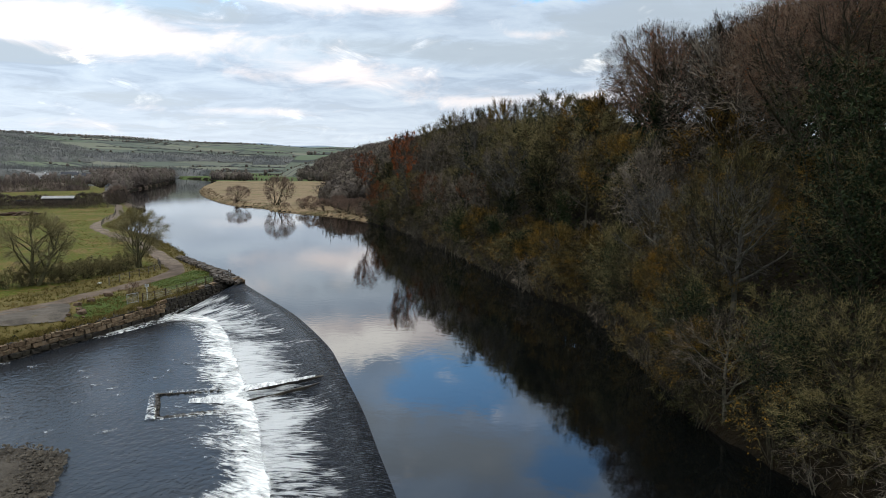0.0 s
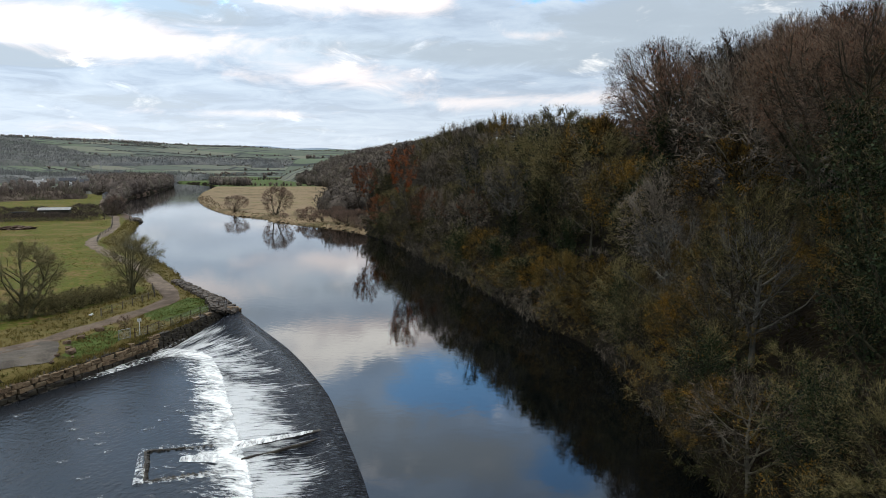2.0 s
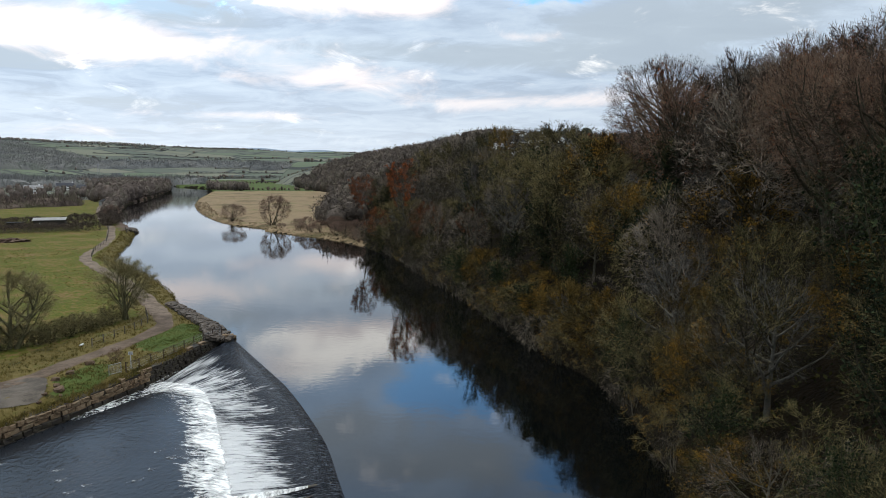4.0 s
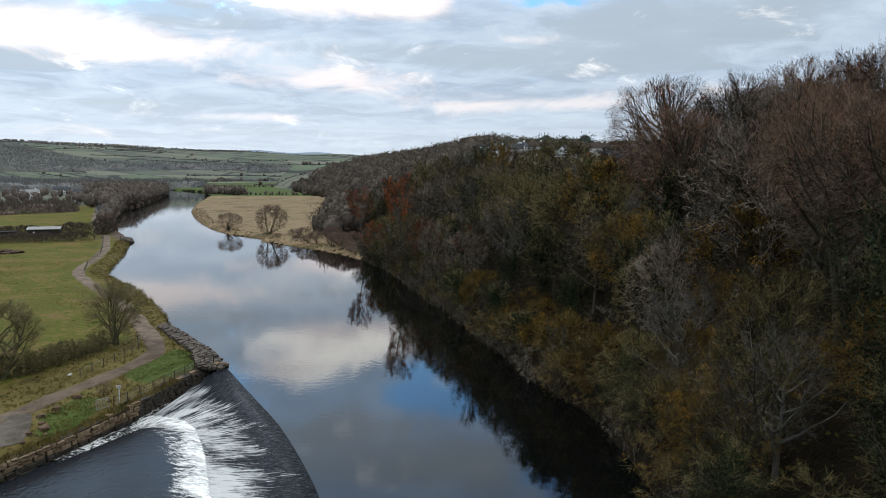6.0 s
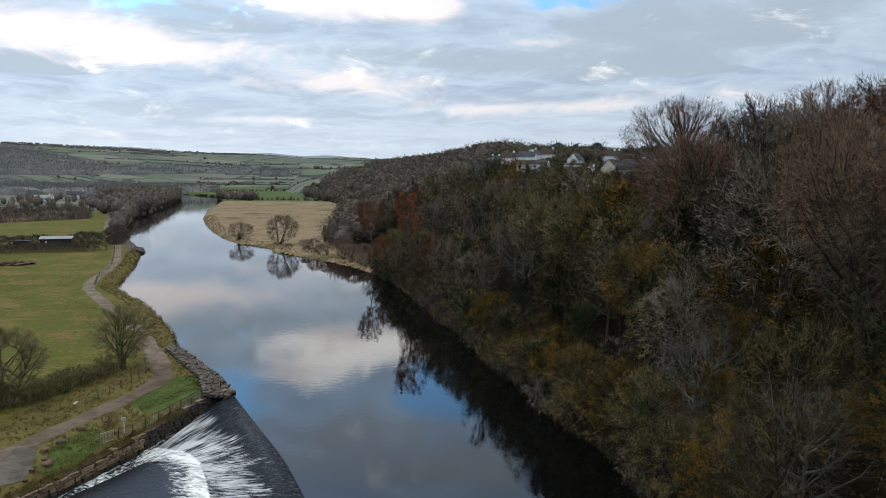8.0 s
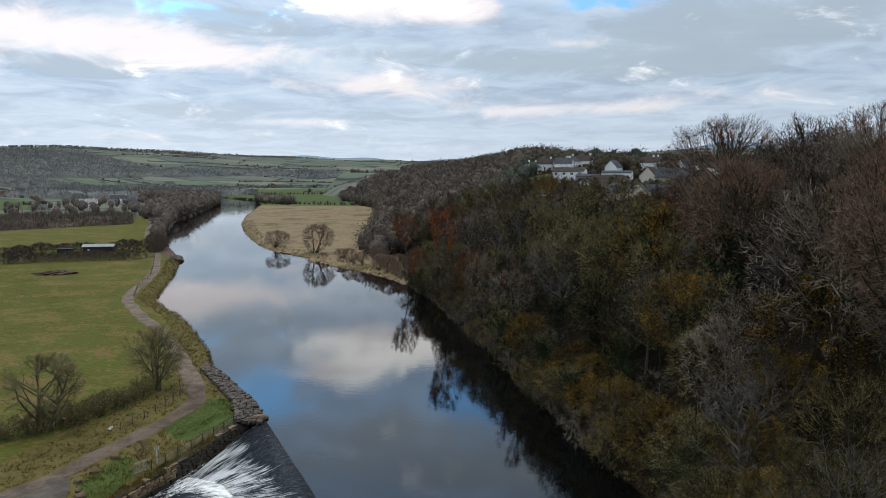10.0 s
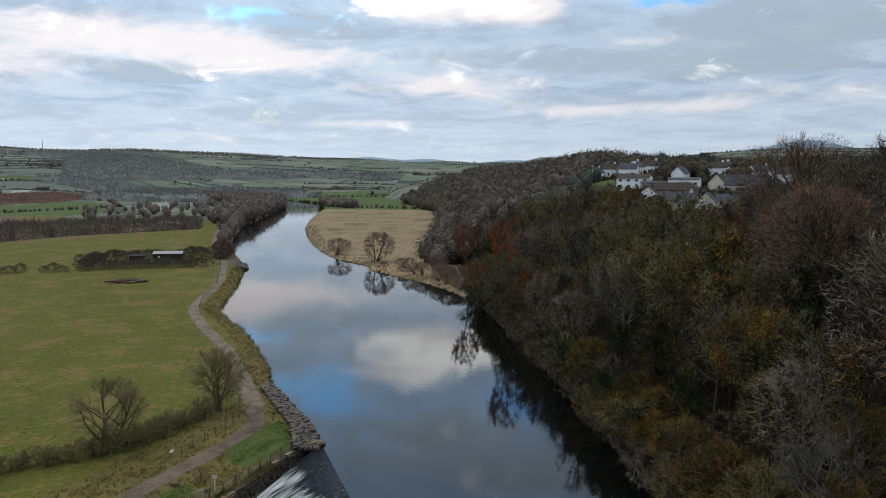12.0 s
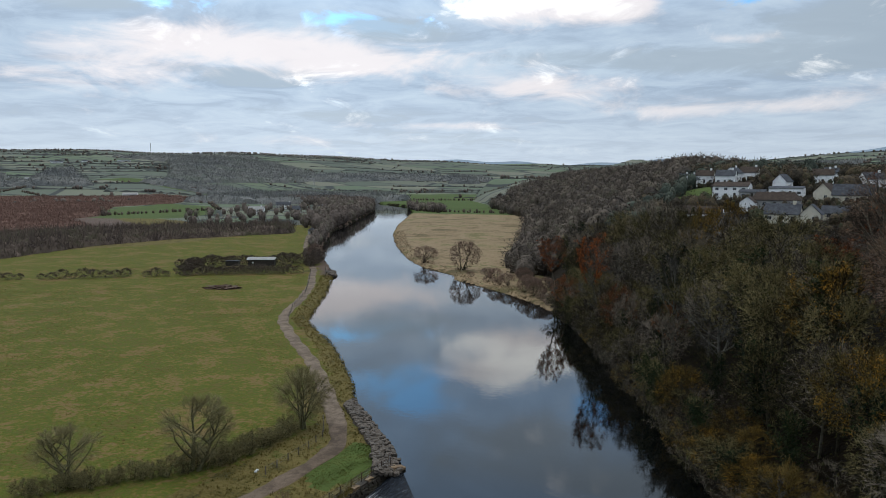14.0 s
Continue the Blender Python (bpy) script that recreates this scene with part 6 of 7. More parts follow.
# ---- the valley beyond ----
def brush(seed, slim=1.0, tris=60, rings=4, spokes=6, fill=0.62, thin=0.011):
    """A far tree, one metre high: a lumpy, gapped dome fringed with fine upward sprays."""
    r = np.random.default_rng(seed)
    az = (np.arange(spokes)[:, None] + 0.5 * (np.arange(rings)[None] % 2)) / spokes * 2 * math.pi + r.uniform(-0.2, 0.2, (spokes, rings))
    el = np.linspace(-0.75, 1.0, rings)[None] + r.uniform(-0.15, 0.15, (spokes, rings))
    far = 0.86 + 0.16 * np.sin(az * 2 + seed) * np.cos(el * 3 + seed) + r.uniform(-0.16, 0.12, az.shape)
    dome = np.stack([np.cos(az) * np.cos(el) * 0.46 * slim * far * fill, np.sin(az) * np.cos(el) * 0.46 * slim * far * fill, 0.42 + np.sin(el) * 0.46 * far], -1)
    dome[:, 0, 2] = -0.03
    dome = np.concatenate([dome.reshape(-1, 3), [[0.03, 0.02, 0.82], [0, 0, -0.03]]])
    i, j = np.meshgrid(np.arange(spokes), np.arange(rings - 1), indexing="ij")
    a, b = (i * rings + j).ravel(), (((i + 1) % spokes) * rings + j).ravel()
    k, top = np.arange(spokes), spokes * rings
    f = np.concatenate([np.stack([a, b, b + 1], 1), np.stack([a, b + 1, a + 1], 1), np.stack([k * rings + rings - 1, (k + 1) % spokes * rings + rings - 1, np.full(spokes, top)], 1),
                        np.stack([(k + 1) % spokes * rings, k * rings, np.full(spokes, top + 1)], 1)])
    # a fuzz of short twigs over a lumpy outline
    n = tris
    az, el = r.uniform(0, 2 * math.pi, n), np.arcsin(r.uniform(-0.8, 1, n))
    way = np.stack([np.cos(az) * np.cos(el), np.sin(az) * np.cos(el), np.sin(el)], 1)
    lump = 1 + 0.16 * np.sin(az * 3 + seed) * np.cos(el * 4 + seed) + 0.08 * np.sin(az * 7 + 2 * seed)
    start = np.array([0, 0, 0.44]) + way * np.array([0.45 * slim, 0.45 * slim, 0.50]) * (lump * r.uniform(0.68, 0.98, n))[:, None]
    end = start + unit(way * 0.7 + r.normal(0, 0.55, (n, 3)) + [0, 0, 0.25]) * (0.12 * r.uniform(0.5, 1.3, n))[:, None]
    return merged((dome, f), slivers(r, start, unit(end - start), np.linalg.norm(end - start, axis=1), thin))


FINE_BRUSHES = [brush(340 + i, (1.0, 1.2, 0.85, 1.35)[i % 4], 130, 4, 6, 0.62, 0.017) for i in range(8)]
FAR_BRUSHES = [brush(320 + i, (1.0, 1.2, 0.85, 1.35)[i % 4], 18, 3, 5, 0.88, 0.030) for i in range(8)]
BRUSHES = [brush(300 + i, (1.0, 1.2, 0.85, 1.35)[i % 4], 90, 3, 6, 0.66, 0.020) for i in range(8)]


def woodland(name, xs, ys, low, high, mat, label, seed, category="woodland", kit=None):
    """Many far trees in one mesh."""
    r = np.random.default_rng(seed)
    xs, ys = np.asarray(xs), np.asarray(ys)
    zs = height(xs, ys)
    kit = kit or BRUSHES
    vs, fs, n = [], [], 0
    for x, y, z in zip(xs, ys, zs):
        v, f = kit[r.integers(0, len(kit))]
        a, s = r.uniform(0, 6.28), r.uniform(low, high)
        c, k = math.cos(a) * s, math.sin(a) * s
        wide = r.uniform(0.9, 1.2)
        vs.append(np.stack([(v[:, 0] * c - v[:, 1] * k) * wide + x, (v[:, 0] * k + v[:, 1] * c) * wide + y, v[:, 2] * s + z], 1))
        fs.append(f + n)
        n += len(v)
    if not vs:
        return None
    ob = new(name, data_from(name, np.concatenate(vs), np.concatenate(fs), mat, True))
    return tagged(ob, label, category, kind="stuff")


def scatter(poly, spacing, seed, keep=1.0):
    r = np.random.default_rng(seed)
    a = np.array(poly)
    x0, y0, x1, y1 = a[:, 0].min(), a[:, 1].min(), a[:, 0].max(), a[:, 1].max()
    X, Y = np.meshgrid(np.arange(x0, x1, spacing), np.arange(y0, y1, spacing))
    X, Y = X.ravel() + r.uniform(-0.45, 0.45, X.size) * spacing, Y.ravel() + r.uniform(-0.45, 0.45, X.size) * spacing
    ok = inside(X, Y, list(poly)) & (r.uniform(0, 1, X.size) < keep) & ~inside(X, Y, RIVER)
    return X[ok], Y[ok]


def canopy(name, poly, step, low, high, mat, label, seed, category="woodland", fuzz=3):
    """A far wood seen only as its roof: lumps of crowns of uneven height, steep at the wood's edge."""
    r = np.random.default_rng(seed)
    a = np.array(poly)
    X, Y = np.meshgrid(np.arange(a[:, 0].min() - step, a[:, 0].max() + 2 * step, step), np.arange(a[:, 1].min() - step, a[:, 1].max() + 2 * step, step))
    X, Y = X + r.uniform(-0.38, 0.38, X.shape) * step, Y + r.uniform(-0.38, 0.38, X.shape) * step
    edge = line_distance(X, Y, list(poly) + [poly[0]]) + 1.4 * step * wave(X, Y, 31, seed) + 0.3 * step
    inn = inside(X, Y, list(poly)) & (edge > 0)
    lift = r.uniform(low, high, X.shape) * (1 + 0.25 * wave(X, Y, 45, seed + 2)) * np.where(r.random(X.shape) < 0.12, 0.45, 1.0)
    Z = height(X, Y) + np.where(inn, lift * (0.25 + 0.75 * smoothstep(0, 1.6 * step, edge)), -3.0)
    ids = np.arange(X.size).reshape(X.shape)
    q = np.stack([ids[:-1, :-1], ids[:-1, 1:], ids[1:, 1:], ids[1:, :-1]], -1).reshape(-1, 4)
    q = q[inn.ravel()[q].any(1)]
    f = np.concatenate([q[:, [0, 1, 2]], q[:, [0, 2, 3]]])
    keep, back = np.unique(f, return_inverse=True)
    pts = np.stack([X.ravel(), Y.ravel(), Z.ravel()], 1)
    # twigs standing out of the crowns
    at = np.repeat(pts[inn.ravel()], fuzz, axis=0)
    at = at + r.normal(0, 0.42 * step, at.shape) * [1, 1, 0] - [0, 0, 0.42 * high]
    twigs = slivers(r, at, unit(r.normal(0, 0.38, at.shape) + [0, 0, 1]), high * r.uniform(0.35, 0.95, len(at)), step * 0.085)
    me = data_from(name, *merged((pts[keep] - [0, 0, 0.22 * high], back.reshape(-1, 3)), twigs), mat, False)
    return tagged(new(name, me), label, category, kind="stuff")


def row_of(line, step, seed, wide=1.5, keep=1.0):
    r = np.random.default_rng(seed)
    s, p, w = along(line, step)
    p = p + r.normal(0, wide, p.shape)
    ok = (r.uniform(0, 1, len(p)) < keep) & ~inside(p[:, 0], p[:, 1], RIVER)
    return p[ok, 0], p[ok, 1]


canopy("hedgerow", [(-480, 150), (-400, 188), (-300, 243), (-288, 256), (-297, 308), (-285, 357), (-242, 421), (-234, 421), (-275, 352), (-287, 306), (-278, 248), (-296, 236), (-398, 178), (-478, 140)], 1.7, 1.2, 4.6, M["belt_twig"], "scrubby bare hedge at the pasture's far edge", 19, "hedge", fuzz=9)
# wooded spur behind the meadow
xs, ys = scatter([(-60, 262), (-120, 600), (-240, 900), (-200, 960), (40, 820), (60, 640), (10, 520), (-10, 420), (-22, 330), (-25, 262)], 7.0, 1)
woodland("woodland", xs[ys < 400], ys[ys < 400], 8, 13.5, M["spur_twig"], "bare brown woodland covering the spur above the meadow", 1, kit=FINE_BRUSHES)
back_woods = (ys >= 400) & (np.random.default_rng(61).uniform(0, 1, len(ys)) < 0.62)
woodland("woodland", xs[back_woods], ys[back_woods], 9.5, 15, M["spur_twig"], "bare brown woodland running back along the spur", 61, kit=FINE_BRUSHES)
xs, ys = scatter([(-30, 240), (-25, 330), (-10, 420), (0, 500), (20, 560), (90, 600), (130, 520), (20, 500), (0, 420), (-12, 330), (-14, 250)], 7.5, 2)
woodland("woodland", xs, ys, 7, 11, M["far_green"], "dark mixed woodland at the edge of the village", 2)
# belts along the far left bank and round the farms
xs, ys = scatter([(-236, 440), (-215, 430), (-262, 560), (-300, 690), (-326, 770), (-400, 900), (-520, 1000), (-560, 960), (-440, 830), (-350, 700), (-300, 580), (-262, 480)], 8.5, 3, 0.75)
woodland("woodland", xs, ys, 9, 15, M["far_twig"], "bare riverside trees along the far bank", 3, kit=FINE_BRUSHES)
canopy("woodland", [(-420, 190), (-290, 262), (-300, 312), (-286, 362), (-240, 428), (-262, 462), (-330, 430), (-350, 360), (-370, 300), (-470, 240)], 2.4, 1.6, 6.4, M["belt_twig"], "belt of bare trees and scrub behind the pasture", 4, fuzz=9)
xs, ys = scatter([(-262, 468), (-330, 440), (-430, 540), (-460, 700), (-420, 800), (-350, 690), (-300, 580)], 19, 5, 0.6)
woodland("woodland", xs, ys, 5, 10, M["far_twig"], "scattered bare trees round the waterside hamlet", 5, kit=FINE_BRUSHES)
canopy("plantation", [(-1000, 760), (-922, 800), (-844, 866), (-808, 1000), (-745, 1010), (-664, 840), (-650, 712), (-500, 535), (-479, 468), (-388, 415), (-351, 315), (-560, 295), (-900, 430)], 3.4, 2.2, 4.4, M["far_brown"], "reddish-brown young plantation beyond the pasture", 6, fuzz=6)
canopy("woodland", [(-600, 850), (-700, 900), (-760, 1150), (-1050, 1200), (-1000, 1330), (-620, 1330), (-420, 1120), (-460, 900)], 6.5, 7, 13, M["hazed_canopy"], "bare woods round the far white farmhouses", 7)
for k, line in enumerate([[(-505, 545), (-485, 690), (-620, 860)], [(-500, 540), (-690, 735)], [(-640, 870), (-830, 1010)], [(-690, 740), (-1000, 900)], [(-900, 690), (-1100, 1000)], [(-450, 820), (-900, 1500)],
                          [(-130, 705), (-270, 735)], [(-220, 1180), (-420, 1120)], [(-150, 690), (-110, 640)]]):
    xs, ys = row_of(line, 3.2, 20 + k, 1.2)
    woodland("hedgerow", xs, ys, 2.0, 5.0, M["belt_twig"], "straggling bare hedgerow between far fields", 20 + k, "hedge", BRUSHES)
xs, ys = row_of([(-268, 730), (-285, 760), (-350, 905)], 7, 41, 5)
woodland("woodland", xs, ys, 6, 12, M["far_twig"], "clump of bare trees at the river bend", 41)
xs, ys = scatter([(-240, 705), (-272, 742), (-300, 800), (-272, 800), (-235, 735)], 8, 42, 0.8)
woodland("woodland", xs, ys, 6, 11, M["far_twig"], "clump of bare trees beside the river bend", 42)
xs, ys = row_of([(-179, 344), (-206, 402), (-231, 457), (-271, 577), (-312, 692), (-335, 767)], 3.6, 43, 1.6, 0.9)
woodland("woodland", xs, ys, 3.5, 9.5, M["far_twig"], "bare alders and scrub lining the far bank", 43, kit=FINE_BRUSHES)
# woods and hedges of the far hills
fr = np.random.default_rng(55)
hv, hf, hn = [], [], 0
cl_x, cl_y = [], []
for k in range(330):
    az, rad = math.radians(fr.uniform(-32, 68)), 1000 + 2400 * fr.uniform(0, 1) ** 0.8
    if abs(math.degrees(az) - 20) < 8 and rad < 1800:
        continue
    c = np.array([-math.sin(az) * rad, math.cos(az) * rad])
    long, turn = fr.uniform(120, 420), az + math.pi / 2 + (fr.normal(0, 0.16) if k % 4 else fr.normal(1.4, 0.2))
    if k % 4 == 0:
        long *= 0.5
    w = np.array([-math.sin(turn), math.cos(turn)])
    t = np.arange(-long / 2, long / 2, 6.0)
    bend = fr.normal(0, 0.0004)
    px_, py_ = c[0] + w[0] * t - w[1] * bend * t * t, c[1] + w[1] * t + w[0] * bend * t * t
    gz = height(px_, py_)
    n = len(t)
    tall = np.clip(fr.normal(1.9, 1.0, n), 0.6, 5.5)
    side = np.array([-w[1], w[0]]) * 1.6
    ring = np.stack([np.stack([px_ - side[0], py_ - side[1], gz - 1], 1), np.stack([px_ - side[0] * 0.5, py_ - side[1] * 0.5, gz + tall], 1), np.stack([px_ + side[0] * 0.5, py_ + side[1] * 0.5, gz + tall * 0.95], 1), np.stack([px_ + side[0], py_ + side[1], gz - 1], 1)], 1)
    ids = hn + np.arange(n * 4).reshape(n, 4)
    f = np.stack([ids[:-1, :3], ids[1:, :3], ids[1:, 1:], ids[:-1, 1:]], -1).reshape(-1, 4)
    hv.append(ring.reshape(-1, 3))
    hf.append(f)
    hn += n * 4
    pick = fr.random(n) < 0.17
    cl_x += list(px_[pick])
    cl_y += list(py_[pick])
# hedge colour lifted to a pale grey, as haze would soften it
M["hedge"] = material("hazed_far_hedge", [(0.066, 0.072, 0.062), (0.082, 0.084, 0.072), (0.098, 0.096, 0.084)], 0.02, 0.95, 0, 1)
tagged(new("far_hedges", data_from("far_hedges", np.concatenate(hv), np.concatenate(hf), M["hedge"])), "haze-greyed hedge lines across the far hill fields", "hedge", kind="stuff")
woodland("far_woods", cl_x, cl_y, 5, 10, M["far_twig"], "scattered bare hedgerow trees on the far hills", 56, kit=FAR_BRUSHES)
canopy("far_woods", [(-1150, 1880), (-1124, 2060), (-864, 2277), (-640, 2350), (-560, 2200), (-782, 2120), (-1000, 1900)], 8, 8, 14, M["hazed_canopy"], "belt of bare woods across the foot of the far hills", 57)
canopy("far_woods", [(-1180, 850), (-1080, 1000), (-1350, 1150), (-1500, 1000)], 6, 8, 14, M["hazed_canopy"], "bare wood on the hillside farm", 58)
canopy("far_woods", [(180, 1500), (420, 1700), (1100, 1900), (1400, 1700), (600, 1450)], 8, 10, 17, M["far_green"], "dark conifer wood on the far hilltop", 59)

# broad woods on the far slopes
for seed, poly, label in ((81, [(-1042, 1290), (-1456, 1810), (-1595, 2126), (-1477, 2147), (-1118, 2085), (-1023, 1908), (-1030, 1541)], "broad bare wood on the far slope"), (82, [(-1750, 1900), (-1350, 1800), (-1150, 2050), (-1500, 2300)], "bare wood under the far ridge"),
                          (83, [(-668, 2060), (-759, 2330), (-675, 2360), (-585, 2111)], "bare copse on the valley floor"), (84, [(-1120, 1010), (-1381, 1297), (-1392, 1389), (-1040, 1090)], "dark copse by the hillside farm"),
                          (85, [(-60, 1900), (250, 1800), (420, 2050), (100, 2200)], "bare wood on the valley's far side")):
    canopy("far_woods", poly, 6.5, 9, 14, M["hazed_canopy"], label, seed)
xs, ys = scatter([(-2600, 1500), (-2000, 2500), (-700, 3300), (-650, 3380), (-2100, 2640), (-2750, 1600)], 15, 86, 0.6)
woodland("far_woods", xs, ys, 4, 8.5, M["far_twig"], "broken tree line along the far ridge", 86, kit=FAR_BRUSHES)
# the blue of distance is painted into the fells' base colour
M["fell"] = material("hazed_fell", [(0.17, 0.21, 0.25), (0.20, 0.245, 0.285), (0.23, 0.27, 0.31)], 0.002, 0.95, 0.0, 0.01, spec=0.0)
fell_az = np.radians(np.linspace(-40, 40, 161))
fell_up = 150 + 42 * np.exp(-((np.degrees(fell_az) + 15) / 5.5) ** 2) * 2 + 14 * np.sin(np.degrees(fell_az) * 0.42 + 1.0) + 8 * np.sin(np.degrees(fell_az) * 1.15)
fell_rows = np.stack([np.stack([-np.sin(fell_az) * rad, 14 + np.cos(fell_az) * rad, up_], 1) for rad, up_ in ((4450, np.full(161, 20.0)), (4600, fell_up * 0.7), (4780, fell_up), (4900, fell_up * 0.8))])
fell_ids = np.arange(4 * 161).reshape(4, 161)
tagged(new("backdrop", data_from("backdrop", fell_rows.reshape(-1, 3), np.stack([fell_ids[:-1, :-1], fell_ids[:-1, 1:], fell_ids[1:, 1:], fell_ids[1:, :-1]], -1).reshape(-1, 4), M["fell"], True)), "fells on the far horizon, coloured blue-grey for haze", "backdrop", kind="structure")

# bushes on the meadow point
bush = tree_thing("round_bush", "round bare willow on the meadow's water edge", "bush", 400, M["bark"], M["willow_twig"], None, "bushes on the meadow point",
                  h=7.6, crown=4.0, trunk=0.24, stems=6, limbs=26, branches=6, twigs=5, sprigs=3, rim=2400, twig=0.8, thin=0.034, up=0.6, fork=0.05, low=0.03)
for k, (x, y, s, q) in enumerate(((-80, 279, 1.65, 0.95), (-103, 298, 1.4, 0.7), (-66, 262, 0.7, 0.7), (-60, 252, 0.75, 0.9), (-54, 244, 0.7, 0.85), (-46, 232, 0.7, 0.95), (-42, 226, 0.8, 0.9), (-50, 250, 0.8, 0.9), (-72, 262, 0.45, 0.6), (-149.5, 291, 0.9, 1.1), (-38, 219, 0.6, 0.8), (-45, 238, 0.75, 0.8), (-36, 214, 0.55, 0.8), (-52, 258, 0.8, 0.8), (-48, 246, 0.7, 0.75), (-57, 245, 0.55, 0.7), (-63, 252, 0.5, 0.6), (-40, 232, 0.8, 0.9))):
    m = pose(x, y, ground_z(x, y) - 0.1, 0, 0, 67 * k)
    ob = bush if k == 0 else copy_thing(bush, m)
    ob.matrix_world = m
    ob.scale = (s, s, s * q)
tufts("meadow_grass", 14000, 14, (-180, 205, -30, 460), lambda x, y: ~inside(x, y, RIVER) & ~inside(x, y, HILL) & (line_distance(x, y, MEADOW) < 7) & (line_distance(x, y, MEADOW) < line_distance(x, y, LEFT)), 0.8, M["sedge"], "long brown straw-coloured grass at the meadow's edge")
ribbon("path", [(-118, 318), (-128, 345), (-150, 385), (-152, 420), (-165, 470)], 0.7, 0.7, 0.06, M["straw"], "faint trodden path across the straw meadow", "path")

# hedge bushes and compound across the pasture
field_bush = tree_thing("field_bush", "low bare thorn bush in the field hedge", "bush", 410, M["bark"], M["belt_twig"], M["leaf_olive"], "field hedge bushes",
                        h=3.4, crown=2.2, trunk=0.08, stems=4, limbs=12, branches=3, twigs=5, sprigs=2, rim=420, twig=0.75, thin=0.045, up=0.55, fork=0.05, leaves=120, leaf=0.14, low=0.02)
spots_b = []
r_b = random.Random(8)
s_b, p_b, w_b = along([(-232, 190), (-217, 201), (-190, 218), (-166, 232)], 3.4)
for p in p_b:
    if r_b.random() < 0.62:
        spots_b.append((p[0], p[1], r_b.uniform(0.55, 1.05)))
for line, lo, hi in (([(-172, 231), (-150, 241), (-133, 250)], 0.8, 1.0), ([(-186, 250), (-176, 262), (-160, 276), (-146, 276)], 0.9, 1.25), ([(-178, 240), (-182, 256)], 0.8, 1.1), ([(-140, 268), (-146, 285), (-158, 300)], 0.9, 1.4), ([(-168, 240), (-142, 256)], 0.6, 0.9)):
    s_b, p_b, w_b = along(line, 2.3)
    spots_b += [(p[0] + r_b.uniform(-0.6, 0.6), p[1] + r_b.uniform(-0.6, 0.6), r_b.uniform(lo, hi)) for p in p_b]
for k, (x, y, s) in enumerate(spots_b):
    m = pose(x, y, ground_z(x, y) - 0.1, 0, 0, r_b.uniform(0, 360))
    ob = field_bush if k == 0 else copy_thing(field_bush, m)
    ob.matrix_world = m
    ob.scale = (s * 1.2, s * 1.2, s * r_b.uniform(0.95, 1.2))
mound_bm = bmesh.new()
bmesh.ops.create_icosphere(mound_bm, subdivisions=4, radius=1.0)
for v in mound_bm.verts:
    v.co = Vector((v.co.x * 5.5, v.co.y * 3.0, max(-0.2, v.co.z) * 0.9)) * (1 + 0.7 * noise.noise(v.co * 4.0))
mound = new("rubble_mound", data_of(mound_bm, "rubble_mound", M["heath"]))
mound.matrix_world = pose(-138.5, 208.5, ground_z(-138.5, 208.5) + 0.05, 0, 0, 10)
tagged(mound, "low heap of brown earth and brash in the pasture", "mound")

shed = thing("shed", -160.5, 266, ground_z(-160.5, 266), 20, "long low shed with a pale corrugated roof", "shed")
part("wall", box(bmesh.new(), -5.2, -2.2, 0, 5.2, 2.2, 2.6, 0.03), M["darkwood"], shed)
for k in range(13):
    x0 = -5.6 + k * 0.862
    for lo, hi, sgn in ((-2.6, 0.05, 1), (0.05, 2.6, -1)):
        sheet_bm = box(bmesh.new(), x0, lo, 2.62 + 0.03 * (k % 2), x0 + 0.9, hi, 2.68 + 0.03 * (k % 2))
        for v in sheet_bm.verts:
            v.co.z += (v.co.y + 2.6) * 0.33 if sgn > 0 else (2.7 - v.co.y) * 0.33
        part("roof_sheet", sheet_bm, M["sheet"], shed)
part("window", box(bmesh.new(), -3.6, -2.24, 1.2, -2.9, -2.2, 1.8), M["sign"], shed, "small white-framed window")
lean = thing("shed", -171.5, 262, ground_z(-171.5, 262), 20, "low dark felt-roofed outhouse by the long shed", "shed")
part("wall", box(bmesh.new(), -2.5, -1.4, 0, 2.5, 1.4, 1.9, 0.03), M["darkwood"], lean)
part("roof", box(bmesh.new(), -2.8, -1.7, 1.9, 2.8, 1.7, 2.05, 0.02), M["slate"], lean)
bank_hut = thing("stone_hut", -221, 417, ground_z(-221, 417), 25, "small pale stone hut at the end of the track", "hut")
part("wall", box(bmesh.new(), -2.2, -2, 0, 2.2, 2, 2.6, 0.05), M["greywall"], bank_hut)
hut_roof = bmesh.new()
bmesh.ops.create_cone(hut_roof, cap_ends=True, segments=4, radius1=3.4, radius2=0.6, depth=1.4, matrix=Matrix.Translation((0, 0, 3.3)) @ Matrix.Rotation(math.pi / 4, 4, "Z"))
part("roof", hut_roof, M["slate"], bank_hut)
part("door", box(bmesh.new(), -0.5, -2.05, 0, 0.5, -2.0, 2.0), M["darkwood"], bank_hut)
